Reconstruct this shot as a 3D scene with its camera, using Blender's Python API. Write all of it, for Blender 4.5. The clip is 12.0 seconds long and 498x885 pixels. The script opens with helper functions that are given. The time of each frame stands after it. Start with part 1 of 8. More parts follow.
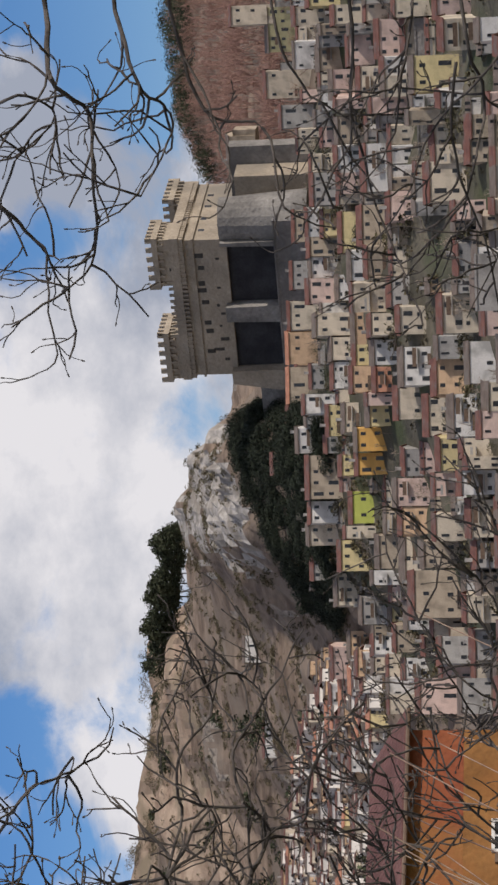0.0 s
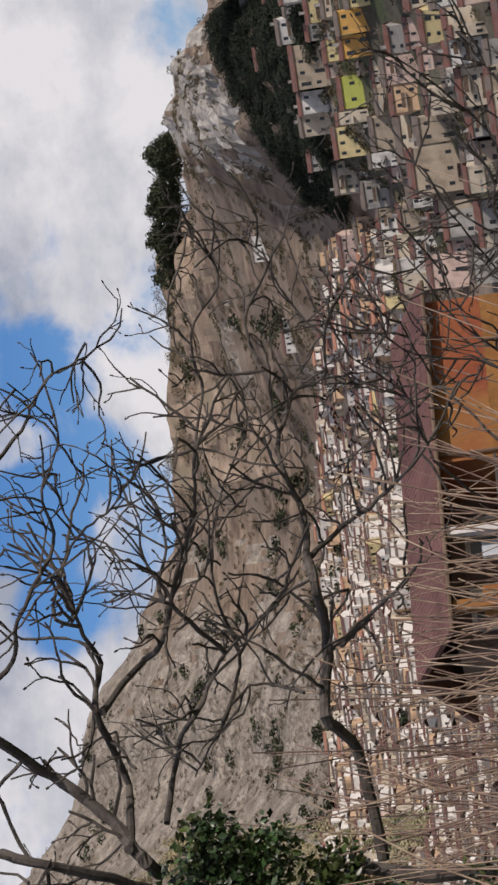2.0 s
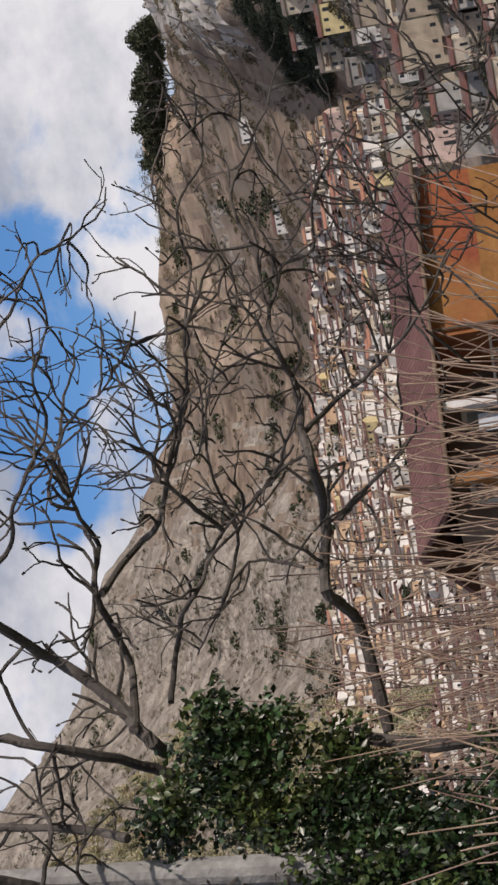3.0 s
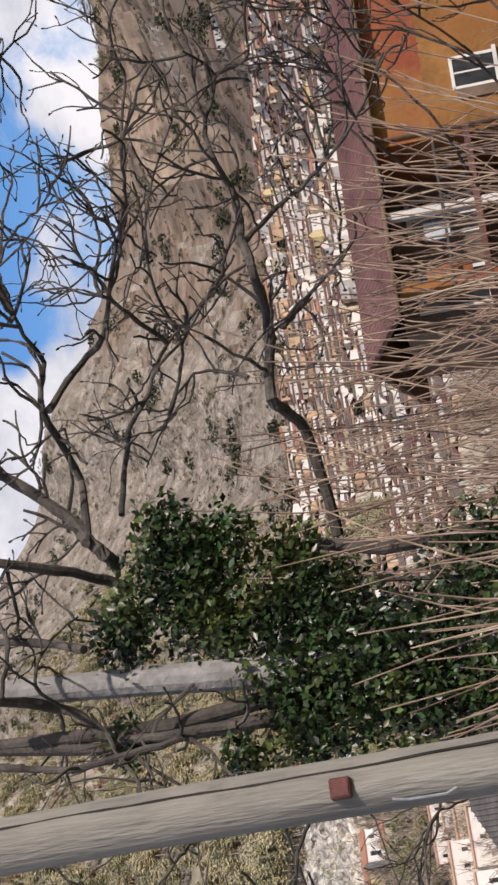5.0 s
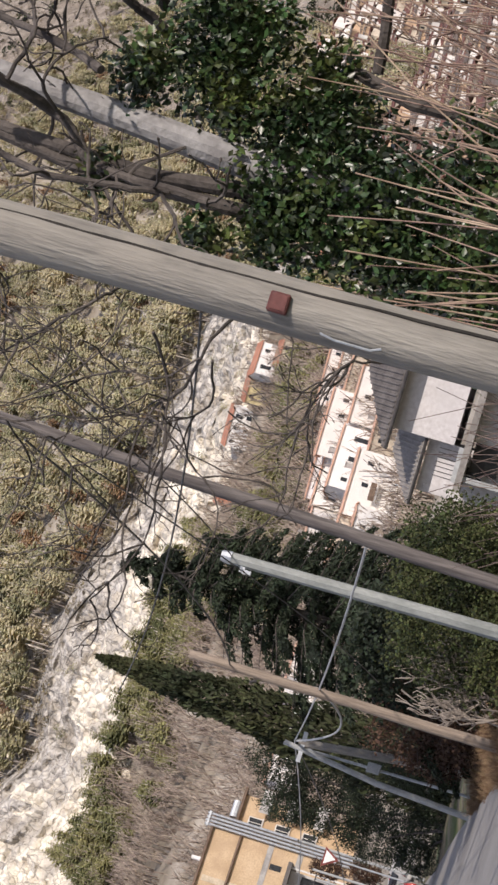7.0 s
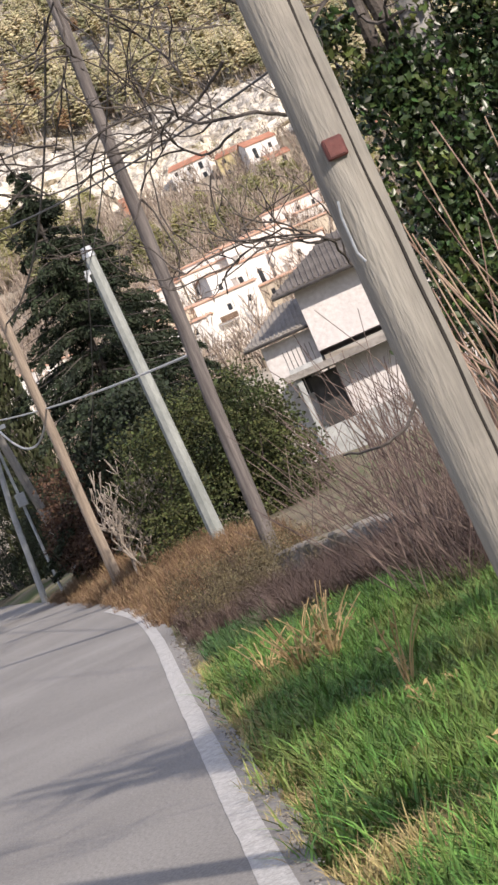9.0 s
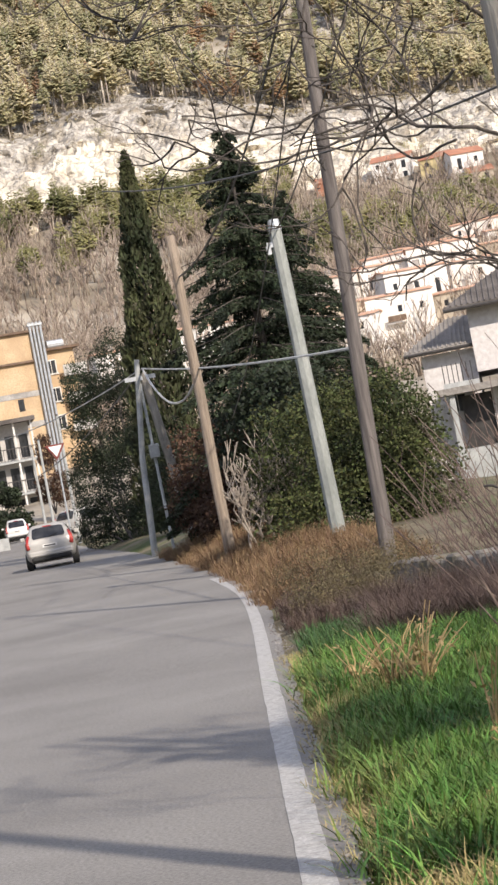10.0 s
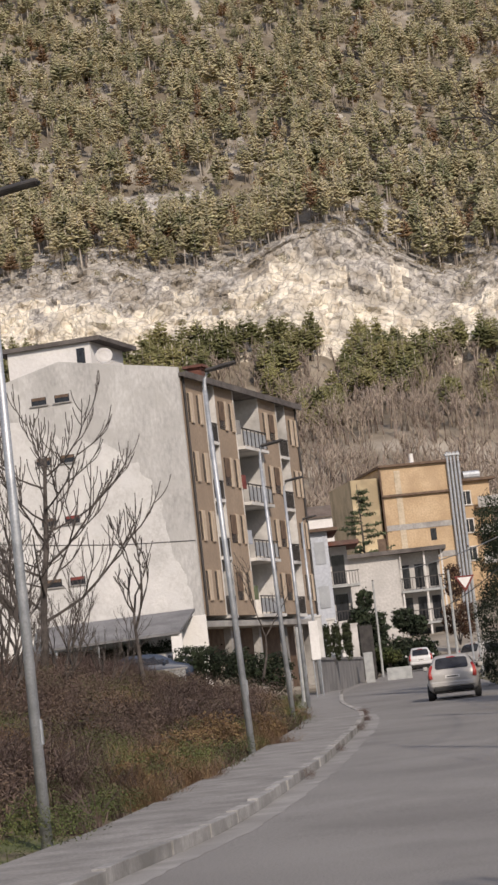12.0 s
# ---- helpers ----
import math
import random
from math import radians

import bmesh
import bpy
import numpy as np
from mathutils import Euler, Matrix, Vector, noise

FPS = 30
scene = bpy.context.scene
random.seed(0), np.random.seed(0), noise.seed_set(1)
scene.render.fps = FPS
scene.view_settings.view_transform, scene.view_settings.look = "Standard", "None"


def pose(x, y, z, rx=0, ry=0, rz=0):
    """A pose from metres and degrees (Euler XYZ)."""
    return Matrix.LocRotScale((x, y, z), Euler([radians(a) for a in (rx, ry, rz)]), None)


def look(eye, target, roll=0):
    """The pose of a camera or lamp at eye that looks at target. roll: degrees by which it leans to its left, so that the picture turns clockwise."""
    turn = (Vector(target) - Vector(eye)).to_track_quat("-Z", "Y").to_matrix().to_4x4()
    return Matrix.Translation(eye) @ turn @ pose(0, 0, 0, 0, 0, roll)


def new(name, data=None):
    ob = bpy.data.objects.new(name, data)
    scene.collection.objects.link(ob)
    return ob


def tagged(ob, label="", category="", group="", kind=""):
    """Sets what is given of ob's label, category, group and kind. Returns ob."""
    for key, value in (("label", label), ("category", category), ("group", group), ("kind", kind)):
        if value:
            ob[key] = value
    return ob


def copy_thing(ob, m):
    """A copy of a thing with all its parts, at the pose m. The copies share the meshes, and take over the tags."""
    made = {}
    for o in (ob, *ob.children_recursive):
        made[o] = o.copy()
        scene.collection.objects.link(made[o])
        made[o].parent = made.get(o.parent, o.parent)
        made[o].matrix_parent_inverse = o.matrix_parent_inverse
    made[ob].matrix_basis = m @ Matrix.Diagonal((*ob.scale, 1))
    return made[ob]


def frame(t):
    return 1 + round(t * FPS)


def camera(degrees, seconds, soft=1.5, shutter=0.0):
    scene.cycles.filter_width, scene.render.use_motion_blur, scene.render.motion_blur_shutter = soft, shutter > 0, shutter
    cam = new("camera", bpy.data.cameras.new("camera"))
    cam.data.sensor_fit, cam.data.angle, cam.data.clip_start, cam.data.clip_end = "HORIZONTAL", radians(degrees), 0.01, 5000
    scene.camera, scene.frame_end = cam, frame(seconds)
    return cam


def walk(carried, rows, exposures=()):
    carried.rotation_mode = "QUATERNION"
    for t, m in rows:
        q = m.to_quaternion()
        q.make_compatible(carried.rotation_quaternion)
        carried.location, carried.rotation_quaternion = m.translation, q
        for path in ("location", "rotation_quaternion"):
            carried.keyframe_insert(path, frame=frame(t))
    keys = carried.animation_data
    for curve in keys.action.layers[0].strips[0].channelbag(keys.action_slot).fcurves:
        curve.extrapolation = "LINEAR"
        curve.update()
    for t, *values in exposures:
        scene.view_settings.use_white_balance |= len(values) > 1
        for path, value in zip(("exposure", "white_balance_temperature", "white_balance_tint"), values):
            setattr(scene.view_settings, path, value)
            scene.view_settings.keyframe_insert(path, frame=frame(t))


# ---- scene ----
cam = camera(12.16, 12.0, soft=2.7)
# seconds, eye in metres, turn in degrees
PATH = [
    (0.0, 0.127, -0.312, 1.539, -170.064, 82.409, 63.744),
    (0.5, 0.092, -0.262, 1.549, -161.254, 81.555, 75.195),
    (1.0, 0.112, -0.130, 1.549, -151.029, 80.769, 87.725),
    (1.5, 0.072, -0.101, 1.541, -142.484, 79.740, 99.095),
    (2.0, 0.042, -0.066, 1.536, -138.746, 78.804, 105.311),
    (2.5, 0.042, -0.005, 1.534, -136.804, 78.084, 108.913),
    (3.0, 0.045, 0.028, 1.537, -134.209, 77.468, 112.882),
    (3.2, 0.032, 0.007, 1.531, -133.367, 77.343, 114.149),
    (4.8, -0.013, 0.017, 1.505, -129.190, 76.833, 121.949),
    (5.0, -0.017, 0.002, 1.505, -128.878, 76.792, 122.907),
    (5.5, -0.024, -0.019, 1.495, -129.404, 76.959, 124.410),
    (6.0, -0.028, -0.021, 1.509, -136.516, 77.569, 121.017),
    (6.5, -0.043, -0.058, 1.515, -177.005, 81.428, 84.915),
    (7.0, -0.044, -0.188, 1.555, 112.693, 72.292, 15.061),
    (7.5, -0.040, -0.215, 1.564, 102.102, 61.384, 3.645),
    (7.7, -0.041, -0.207, 1.573, 100.210, 57.694, 1.560),
    (9.3, -0.019, 0.175, 1.738, 89.867, 17.593, -5.074),
    (9.5, -0.025, 0.200, 1.747, 89.950, 14.680, -4.550),
    (10.0, -0.030, 0.213, 1.748, 91.189, 10.820, -1.991),
    (10.5, -0.042, 0.239, 1.750, 91.878, 9.243, 0.303),
    (11.0, -0.056, 0.279, 1.744, 92.769, 8.097, 2.584),
    (11.5, -0.073, 0.305, 1.771, 94.357, 7.086, 5.298),
    (12.0, -0.047, 0.253, 1.769, 95.854, 6.271, 7.962),
]
walk(cam, [(t, pose(x, y, z, rx, ry, rz)) for t, x, y, z, rx, ry, rz in PATH],
     exposures=((0.0, 0.02, 6550, 13), (2.0, -0.02, 6600, 14), (3.0, 0.06, 6600, 14), (5.0, 0.32, 6600, 15), (5.5, 0.38, 6550, 14), (7.0, 0.44, 6500, 16), (9.5, 0.92, 6800, 14), (10.5, 0.68, 6800, 12), (11.0, 0.54, 6800, 12), (11.5, 0.27, 6850, 13), (12.0, 0.12, 6850, 15)))

EYE = 1.6
SUN_AZ, SUN_EL = 153.0, 32.0


def polar(az, d, z=0.0):
    """A place d metres off at the bearing az (degrees clockwise from the road's line)."""
    a = radians(az)
    return Vector((d * math.sin(a), d * math.cos(a), z))


def high(el, d):
    """The height of what stands el degrees above eye level, d metres off."""
    return EYE + d * math.tan(radians(el))


# ---- sky and sun ----
world = bpy.data.worlds.new("sky")
scene.world = world
world.use_nodes = True
wn, wl = world.node_tree.nodes, world.node_tree.links
wn.clear()
w_out, w_bg = wn.new("ShaderNodeOutputWorld"), wn.new("ShaderNodeBackground")
sky = wn.new("ShaderNodeTexSky")
sky.sky_type = "NISHITA"
sky.sun_disc = False
sky.sun_elevation, sky.sun_rotation = radians(SUN_EL), radians(SUN_AZ)
sky.air_density, sky.dust_density = 1.0, 0.6
geo = wn.new("ShaderNodeTexCoord")
flat = wn.new("ShaderNodeMapping")
flat.inputs["Scale"].default_value = (1.0, 1.0, 1.35)
flat.inputs["Location"].default_value = (0.30, 0.12, 0.05)
cloud, puff, tone, cover, blend, deep = (wn.new("ShaderNode" + k) for k in ("TexNoise", "TexNoise", "ValToRGB", "MapRange", "MixRGB", "HueSaturation"))
cloud.inputs["Scale"].default_value, cloud.inputs["Detail"].default_value, cloud.inputs["Roughness"].default_value = 11.0, 9.0, 0.62
cloud.inputs["Distortion"].default_value = 0.35
cover.interpolation_type = "SMOOTHSTEP"
cover.inputs["From Min"].default_value, cover.inputs["From Max"].default_value = 0.34, 0.58
puff.inputs["Scale"].default_value, puff.inputs["Detail"].default_value, puff.inputs["Roughness"].default_value = 12.0, 8.0, 0.62
tone.color_ramp.elements[0].position, tone.color_ramp.elements[1].position = 0.40, 0.70
tone.color_ramp.elements[0].color, tone.color_ramp.elements[1].color = (3.4, 3.8, 4.6, 1), (7.6, 7.6, 7.8, 1)
deep.inputs["Saturation"].default_value, deep.inputs["Value"].default_value = 1.5, 1.15
deep.inputs["Hue"].default_value = 0.515
for a, b in ((geo.outputs["Generated"], flat.inputs["Vector"]), (flat.outputs[0], cloud.inputs["Vector"]), (flat.outputs[0], puff.inputs["Vector"]), (cover.outputs[0], blend.inputs["Fac"]),
             (deep.outputs[0], blend.inputs["Color1"]), (sky.outputs[0], deep.inputs["Color"]), (tone.outputs[0], blend.inputs["Color2"]), (blend.outputs[0], w_bg.inputs["Color"]),
             (w_bg.outputs[0], w_out.inputs["Surface"])):
    wl.new(a, b)


def drifts(start, rows):
    """Adds broad soft swells to a cloud field: bearing, height, half width in degrees, amount."""
    last = start
    for g_az, g_el, g_w, amount in rows:
        way, near, more = wn.new("ShaderNodeVectorMath"), wn.new("ShaderNodeMapRange"), wn.new("ShaderNodeMath")
        way.operation, more.operation = "DOT_PRODUCT", "ADD"
        way.inputs[1].default_value = polar(g_az, math.cos(radians(g_el)), math.sin(radians(g_el)))
        near.interpolation_type = "SMOOTHSTEP"
        near.inputs["From Min"].default_value, near.inputs["From Max"].default_value = math.cos(radians(g_w)), 1.0
        near.inputs["To Min"].default_value, near.inputs["To Max"].default_value = 0.0, amount
        wl.new(geo.outputs["Generated"], way.inputs[0])
        wl.new(way.outputs["Value"], near.inputs["Value"])
        wl.new(last, more.inputs[0])
        wl.new(near.outputs[0], more.inputs[1])
        last = more.outputs[0]
    return last


# gaps of blue, and thick cloud
wl.new(drifts(cloud.outputs["Fac"], ((46.4, 10.6, 2.2, -0.28), (44.9, 9.7, 1.6, -0.2), (41.4, 12.6, 1.5, -0.20), (37.0, 9.3, 1.5, -0.14), (28.9, 13.2, 1.7, -0.26), (26.6, 12.2, 1.5, -0.24), (25.2, 13.9, 1.8, -0.28), (22.8, 13.6, 1.5, -0.22),
                                     (19.0, 24.0, 8.0, -0.2), (60.0, 20.0, 9.0, -0.2), (35.5, 11.8, 6.0, 0.17), (44.0, 12.6, 3.0, 0.18), (20.0, 15.5, 4.0, 0.14), (27.6, 10.6, 1.6, 0.14), (14.0, 20.0, 6.0, 0.1))), cover.inputs["Value"])
# brighter and greyer cloud
wl.new(drifts(puff.outputs["Fac"], ((34.8, 11.6, 5.0, 0.14), (27.0, 10.5, 5.0, 0.12), (38.8, 9.3, 1.6, 0.15), (44.0, 12.6, 4.5, -0.16), (40.0, 11.0, 2.4, -0.05))), tone.inputs["Fac"])
w_bg.inputs["Strength"].default_value = 0.10

sun = new("sun", bpy.data.lights.new("sun", "SUN"))
sun.data.energy, sun.data.angle, sun.data.color = 3.2, radians(1.2), (1.0, 0.925, 0.82)
sun.matrix_world = look(polar(SUN_AZ, 100, 100 * math.tan(radians(SUN_EL))), (0, 0, 0))
tagged(sun, kind="structure")


# ---- materials ----
def mat(name, c1, c2, scale=4.0, rough=0.8, bump=0.3, fine=30.0, metal=0.0, vary=0.0, stretch=(1, 1, 1), stain=None, stain_scale=0.5, spec=0.35, lo=0.35, hi=0.65, whole=False):
    """A surface whose colour wanders between c1 and c2 at one scale, with fine grain and relief at another, and stains at a third."""
    m = bpy.data.materials.new(name)
    m.use_nodes = True
    n, l = m.node_tree.nodes, m.node_tree.links
    b = n["Principled BSDF"]
    b.inputs["Roughness"].default_value, b.inputs["Metallic"].default_value = rough, metal
    b.inputs["Specular IOR Level"].default_value = spec
    co, mp = n.new("ShaderNodeTexCoord"), n.new("ShaderNodeMapping")
    where = n.new("ShaderNodeNewGeometry").outputs["Position"] if whole else co.outputs["Object"]
    mp.inputs["Scale"].default_value = stretch
    l.new(where, mp.inputs["Vector"])
    big, small, ramp, mix = n.new("ShaderNodeTexNoise"), n.new("ShaderNodeTexNoise"), n.new("ShaderNodeValToRGB"), n.new("ShaderNodeMixRGB")
    big.inputs["Scale"].default_value, big.inputs["Detail"].default_value = scale, 6.0
    small.inputs["Scale"].default_value, small.inputs["Detail"].default_value = fine, 4.0
    l.new(mp.outputs[0], big.inputs["Vector"])
    l.new(mp.outputs[0], small.inputs["Vector"])
    ramp.color_ramp.elements[0].position, ramp.color_ramp.elements[1].position = lo, hi
    ramp.color_ramp.elements[0].color, ramp.color_ramp.elements[1].color = (*c1, 1), (*c2, 1)
    l.new(big.outputs["Fac"], ramp.inputs["Fac"])
    mix.blend_type = "OVERLAY"
    mix.inputs["Fac"].default_value = 0.35
    l.new(ramp.outputs[0], mix.inputs["Color1"])
    l.new(small.outputs["Fac"], mix.inputs["Color2"])
    last = mix.outputs[0]
    if stain:
        sn, sr, sm = n.new("ShaderNodeTexNoise"), n.new("ShaderNodeValToRGB"), n.new("ShaderNodeMixRGB")
        sn.inputs["Scale"].default_value, sn.inputs["Detail"].default_value = stain_scale, 5.0
        l.new(where, sn.inputs["Vector"])
        sr.color_ramp.elements[0].position, sr.color_ramp.elements[1].position = 0.48, 0.66
        l.new(sn.outputs["Fac"], sr.inputs["Fac"])
        l.new(sr.outputs[0], sm.inputs["Fac"])
        l.new(last, sm.inputs["Color1"])
        sm.inputs["Color2"].default_value = (*stain, 1)
        last = sm.outputs[0]
    if vary:
        info, hsv = n.new("ShaderNodeNewGeometry"), n.new("ShaderNodeHueSaturation")
        ma = n.new("ShaderNodeMapRange")
        ma.inputs["To Min"].default_value, ma.inputs["To Max"].default_value = 1.0 - vary, 1.0 + vary
        l.new(info.outputs["Random Per Island"], ma.inputs["Value"])
        l.new(ma.outputs[0], hsv.inputs["Value"])
        mh = n.new("ShaderNodeMapRange")
        mh.inputs["To Min"].default_value, mh.inputs["To Max"].default_value = 0.5 - 0.06 * vary, 0.5 + 0.05 * vary
        l.new(info.outputs["Random Per Island"], mh.inputs["Value"])
        l.new(mh.outputs[0], hsv.inputs["Hue"])
        l.new(last, hsv.inputs["Color"])
        last = hsv.outputs[0]
    l.new(last, b.inputs["Base Color"])
    if bump:
        bp = n.new("ShaderNodeBump")
        bp.inputs["Strength"].default_value = bump
        bp.inputs["Distance"].default_value = 0.6 / fine
        l.new(small.outputs["Fac"], bp.inputs["Height"])
        l.new(bp.outputs[0], b.inputs["Normal"])
    return m


ASPHALT = mat("asphalt", (0.186, 0.178, 0.168), (0.232, 0.223, 0.21), 0.5, 0.85, 0.14, 55.0, stain=(0.165, 0.157, 0.148), stain_scale=0.25)
WHITE_LINE = mat("road_paint", (0.36, 0.355, 0.345), (0.45, 0.445, 0.43), 14.0, 0.7, 0.2, 60.0, stain=(0.31, 0.30, 0.29), stain_scale=11.0)
GUTTER = mat("gutter_grit", (0.225, 0.217, 0.206), (0.32, 0.31, 0.295), 1.2, 0.85, 0.2, 45.0, stain=(0.19, 0.182, 0.172), stain_scale=0.6)
PAVING = mat("pavement_concrete", (0.18, 0.172, 0.162), (0.27, 0.258, 0.243), 1.5, 0.85, 0.3, 40.0)
KERB = mat("kerb_stone", (0.23, 0.223, 0.213), (0.36, 0.35, 0.335), 2.0, 0.8, 0.4, 25.0, stain=(0.17, 0.165, 0.155), stain_scale=0.8, whole=True)
SOIL = mat("soil", (0.10, 0.085, 0.055), (0.20, 0.17, 0.11), 1.0, 0.95, 0.6, 8.0, stain=(0.08, 0.11, 0.035), stain_scale=0.4)
SCRUB = mat("scrub_hill", (0.115, 0.082, 0.060), (0.26, 0.195, 0.145), 0.09, 0.95, 0.8, 0.6, stretch=(0.6, 0.6, 4.0), stain=(0.20, 0.16, 0.125), stain_scale=0.03)
TANROCK = mat("tan_rock", (0.22, 0.152, 0.108), (0.40, 0.305, 0.225), 0.08, 0.92, 1.0, 0.7, stain=(0.22, 0.175, 0.12), stain_scale=0.06)
WOODFLOOR = mat("wood_floor", (0.15, 0.125, 0.092), (0.26, 0.22, 0.165), 0.06, 0.95, 0.5, 0.3, stain=(0.40, 0.36, 0.30), stain_scale=0.05)
ROCK = mat("limestone", (0.55, 0.485, 0.39), (0.86, 0.79, 0.66), 0.35, 0.9, 1.0, 1.3, stain=(0.46, 0.42, 0.36), stain_scale=0.10, lo=0.36, hi=0.56)
GREY_CLIFF = mat("grey_limestone", (0.27, 0.25, 0.225), (0.60, 0.56, 0.50), 0.5, 0.9, 1.0, 1.6, stain=(0.31, 0.27, 0.215), stain_scale=0.16, lo=0.34, hi=0.60)

CRAG = mat("crag_limestone", (0.20, 0.185, 0.168), (0.40, 0.375, 0.345), 0.3, 0.92, 1.0, 1.6, stain=(0.24, 0.21, 0.175), stain_scale=0.10, lo=0.34, hi=0.62)


def cracked(m, scale, dark):
    """Adds a net of dark cracks, with relief, to a rock."""
    n, l = m.node_tree.nodes, m.node_tree.links
    b = n["Principled BSDF"]
    co, warp, vor, ramp, mix = n.new("ShaderNodeTexCoord"), n.new("ShaderNodeTexNoise"), n.new("ShaderNodeTexVoronoi"), n.new("ShaderNodeValToRGB"), n.new("ShaderNodeMixRGB")
    add = n.new("ShaderNodeVectorMath")
    warp.inputs["Scale"].default_value = scale * 1.7
    warp.inputs["Detail"].default_value = 5.0
    l.new(co.outputs["Object"], warp.inputs["Vector"])
    sc = n.new("ShaderNodeVectorMath")
    sc.operation = "SCALE"
    sc.inputs["Scale"].default_value = 0.55 / scale
    l.new(warp.outputs["Color"], sc.inputs[0])
    l.new(co.outputs["Object"], add.inputs[0])
    l.new(sc.outputs[0], add.inputs[1])
    vor.feature = "DISTANCE_TO_EDGE"
    vor.inputs["Scale"].default_value = scale
    l.new(add.outputs[0], vor.inputs["Vector"])
    ramp.color_ramp.elements[0].position, ramp.color_ramp.elements[1].position = 0.0, 0.055
    ramp.color_ramp.elements[0].color, ramp.color_ramp.elements[1].color = (dark, dark, dark, 1), (1, 1, 1, 1)
    l.new(vor.outputs["Distance"], ramp.inputs["Fac"])
    mix.blend_type = "MULTIPLY"
    mix.inputs["Fac"].default_value = 1.0
    l.new(b.inputs["Base Color"].links[0].from_socket, mix.inputs["Color1"])
    l.new(ramp.outputs[0], mix.inputs["Color2"])
    l.new(mix.outputs[0], b.inputs["Base Color"])
    bp = n.new("ShaderNodeBump")
    bp.inputs["Strength"].default_value, bp.inputs["Distance"].default_value = 0.8, 0.8 / scale
    l.new(vor.outputs["Distance"], bp.inputs["Height"])
    l.new(b.inputs["Normal"].links[0].from_socket, bp.inputs["Normal"])
    l.new(bp.outputs[0], b.inputs["Normal"])


def speckled(m, scale, lo, hi):
    """Breaks a surface into fine light and dark grains."""
    n, l = m.node_tree.nodes, m.node_tree.links
    b = n["Principled BSDF"]
    pos, grain, ramp, mix = n.new("ShaderNodeNewGeometry"), n.new("ShaderNodeTexNoise"), n.new("ShaderNodeMapRange"), n.new("ShaderNodeMixRGB")
    grain.inputs["Scale"].default_value, grain.inputs["Detail"].default_value, grain.inputs["Roughness"].default_value = scale, 3.0, 0.7
    ramp.inputs["From Min"].default_value, ramp.inputs["From Max"].default_value = 0.32, 0.68
    ramp.inputs["To Min"].default_value, ramp.inputs["To Max"].default_value = lo, hi
    mix.blend_type = "MULTIPLY"
    mix.inputs["Fac"].default_value = 1.0
    l.new(pos.outputs["Position"], grain.inputs["Vector"])
    l.new(grain.outputs["Fac"], ramp.inputs["Value"])
    l.new(b.inputs["Base Color"].links[0].from_socket, mix.inputs["Color1"])
    l.new(ramp.outputs[0], mix.inputs["Color2"])
    l.new(mix.outputs[0], b.inputs["Base Color"])


def lets_light(m, share):
    """Lets part of the light pass through thin leaves."""
    n, l = m.node_tree.nodes, m.node_tree.links
    b = n["Principled BSDF"]
    thin, both = n.new("ShaderNodeBsdfTranslucent"), n.new("ShaderNodeMixShader")
    both.inputs[0].default_value = share
    l.new(b.inputs["Base Color"].links[0].from_socket, thin.inputs["Color"])
    l.new(b.outputs[0], both.inputs[1])
    l.new(thin.outputs[0], both.inputs[2])
    l.new(both.outputs[0], n["Material Output"].inputs["Surface"])


speckled(ASPHALT, 38.0, 0.72, 1.30)
speckled(PAVING, 22.0, 0.75, 1.25)
speckled(WHITE_LINE, 45.0, 0.72, 1.22)
cracked(ROCK, 0.42, 0.50)
cracked(GREY_CLIFF, 0.50, 0.42)
TOWNFLOOR = mat("town_ground", (0.055, 0.052, 0.040), (0.13, 0.115, 0.085), 0.08, 0.95, 0.6, 0.8, stain=(0.05, 0.062, 0.03), stain_scale=0.06)
GREYROCK = mat("grey_rock", (0.19, 0.158, 0.128), (0.38, 0.33, 0.275), 0.12, 0.92, 1.0, 0.9, stain=(0.19, 0.16, 0.125), stain_scale=0.07)
cracked(GREYROCK, 0.22, 0.62)
POLE_WOOD = mat("weathered_pole", (0.18, 0.168, 0.15), (0.32, 0.30, 0.262), 1.6, 0.8, 0.4, 14.0, stretch=(5, 5, 0.55), stain=(0.27, 0.25, 0.218), stain_scale=5.0)
POLE_DARK = mat("dark_pole", (0.075, 0.065, 0.062), (0.17, 0.15, 0.14), 3.0, 0.8, 0.5, 18.0, stretch=(6, 6, 0.35))
POLE_TAN = mat("tan_pole", (0.19, 0.15, 0.115), (0.31, 0.25, 0.195), 3.0, 0.8, 0.5, 18.0, stretch=(6, 6, 0.35))
CONCRETE = mat("concrete", (0.29, 0.30, 0.295), (0.40, 0.41, 0.405), 3.0, 0.8, 0.3, 30.0)
POLE_CONCRETE = mat("weathered_concrete", (0.20, 0.215, 0.205), (0.30, 0.315, 0.30), 2.5, 0.85, 0.3, 24.0, stretch=(1, 1, 0.4))
STEEL = mat("galvanised_steel", (0.36, 0.38, 0.40), (0.50, 0.52, 0.54), 4.0, 0.5, 0.1, 40.0, metal=0.6)
BARK = mat("bark", (0.045, 0.038, 0.034), (0.11, 0.095, 0.085), 5.0, 0.9, 0.6, 40.0)
# needle tones raised to carry the haze over the far slopes
PINE = mat("pine_needles", (0.27, 0.258, 0.145), (0.56, 0.485, 0.305), 0.16, 0.9, 0.0, 2.0, vary=0.22, lo=0.36, hi=0.64)
PINE_DARK = mat("dark_pine_needles", (0.195, 0.205, 0.11), (0.45, 0.40, 0.235), 0.16, 0.9, 0.0, 2.0, vary=0.25)
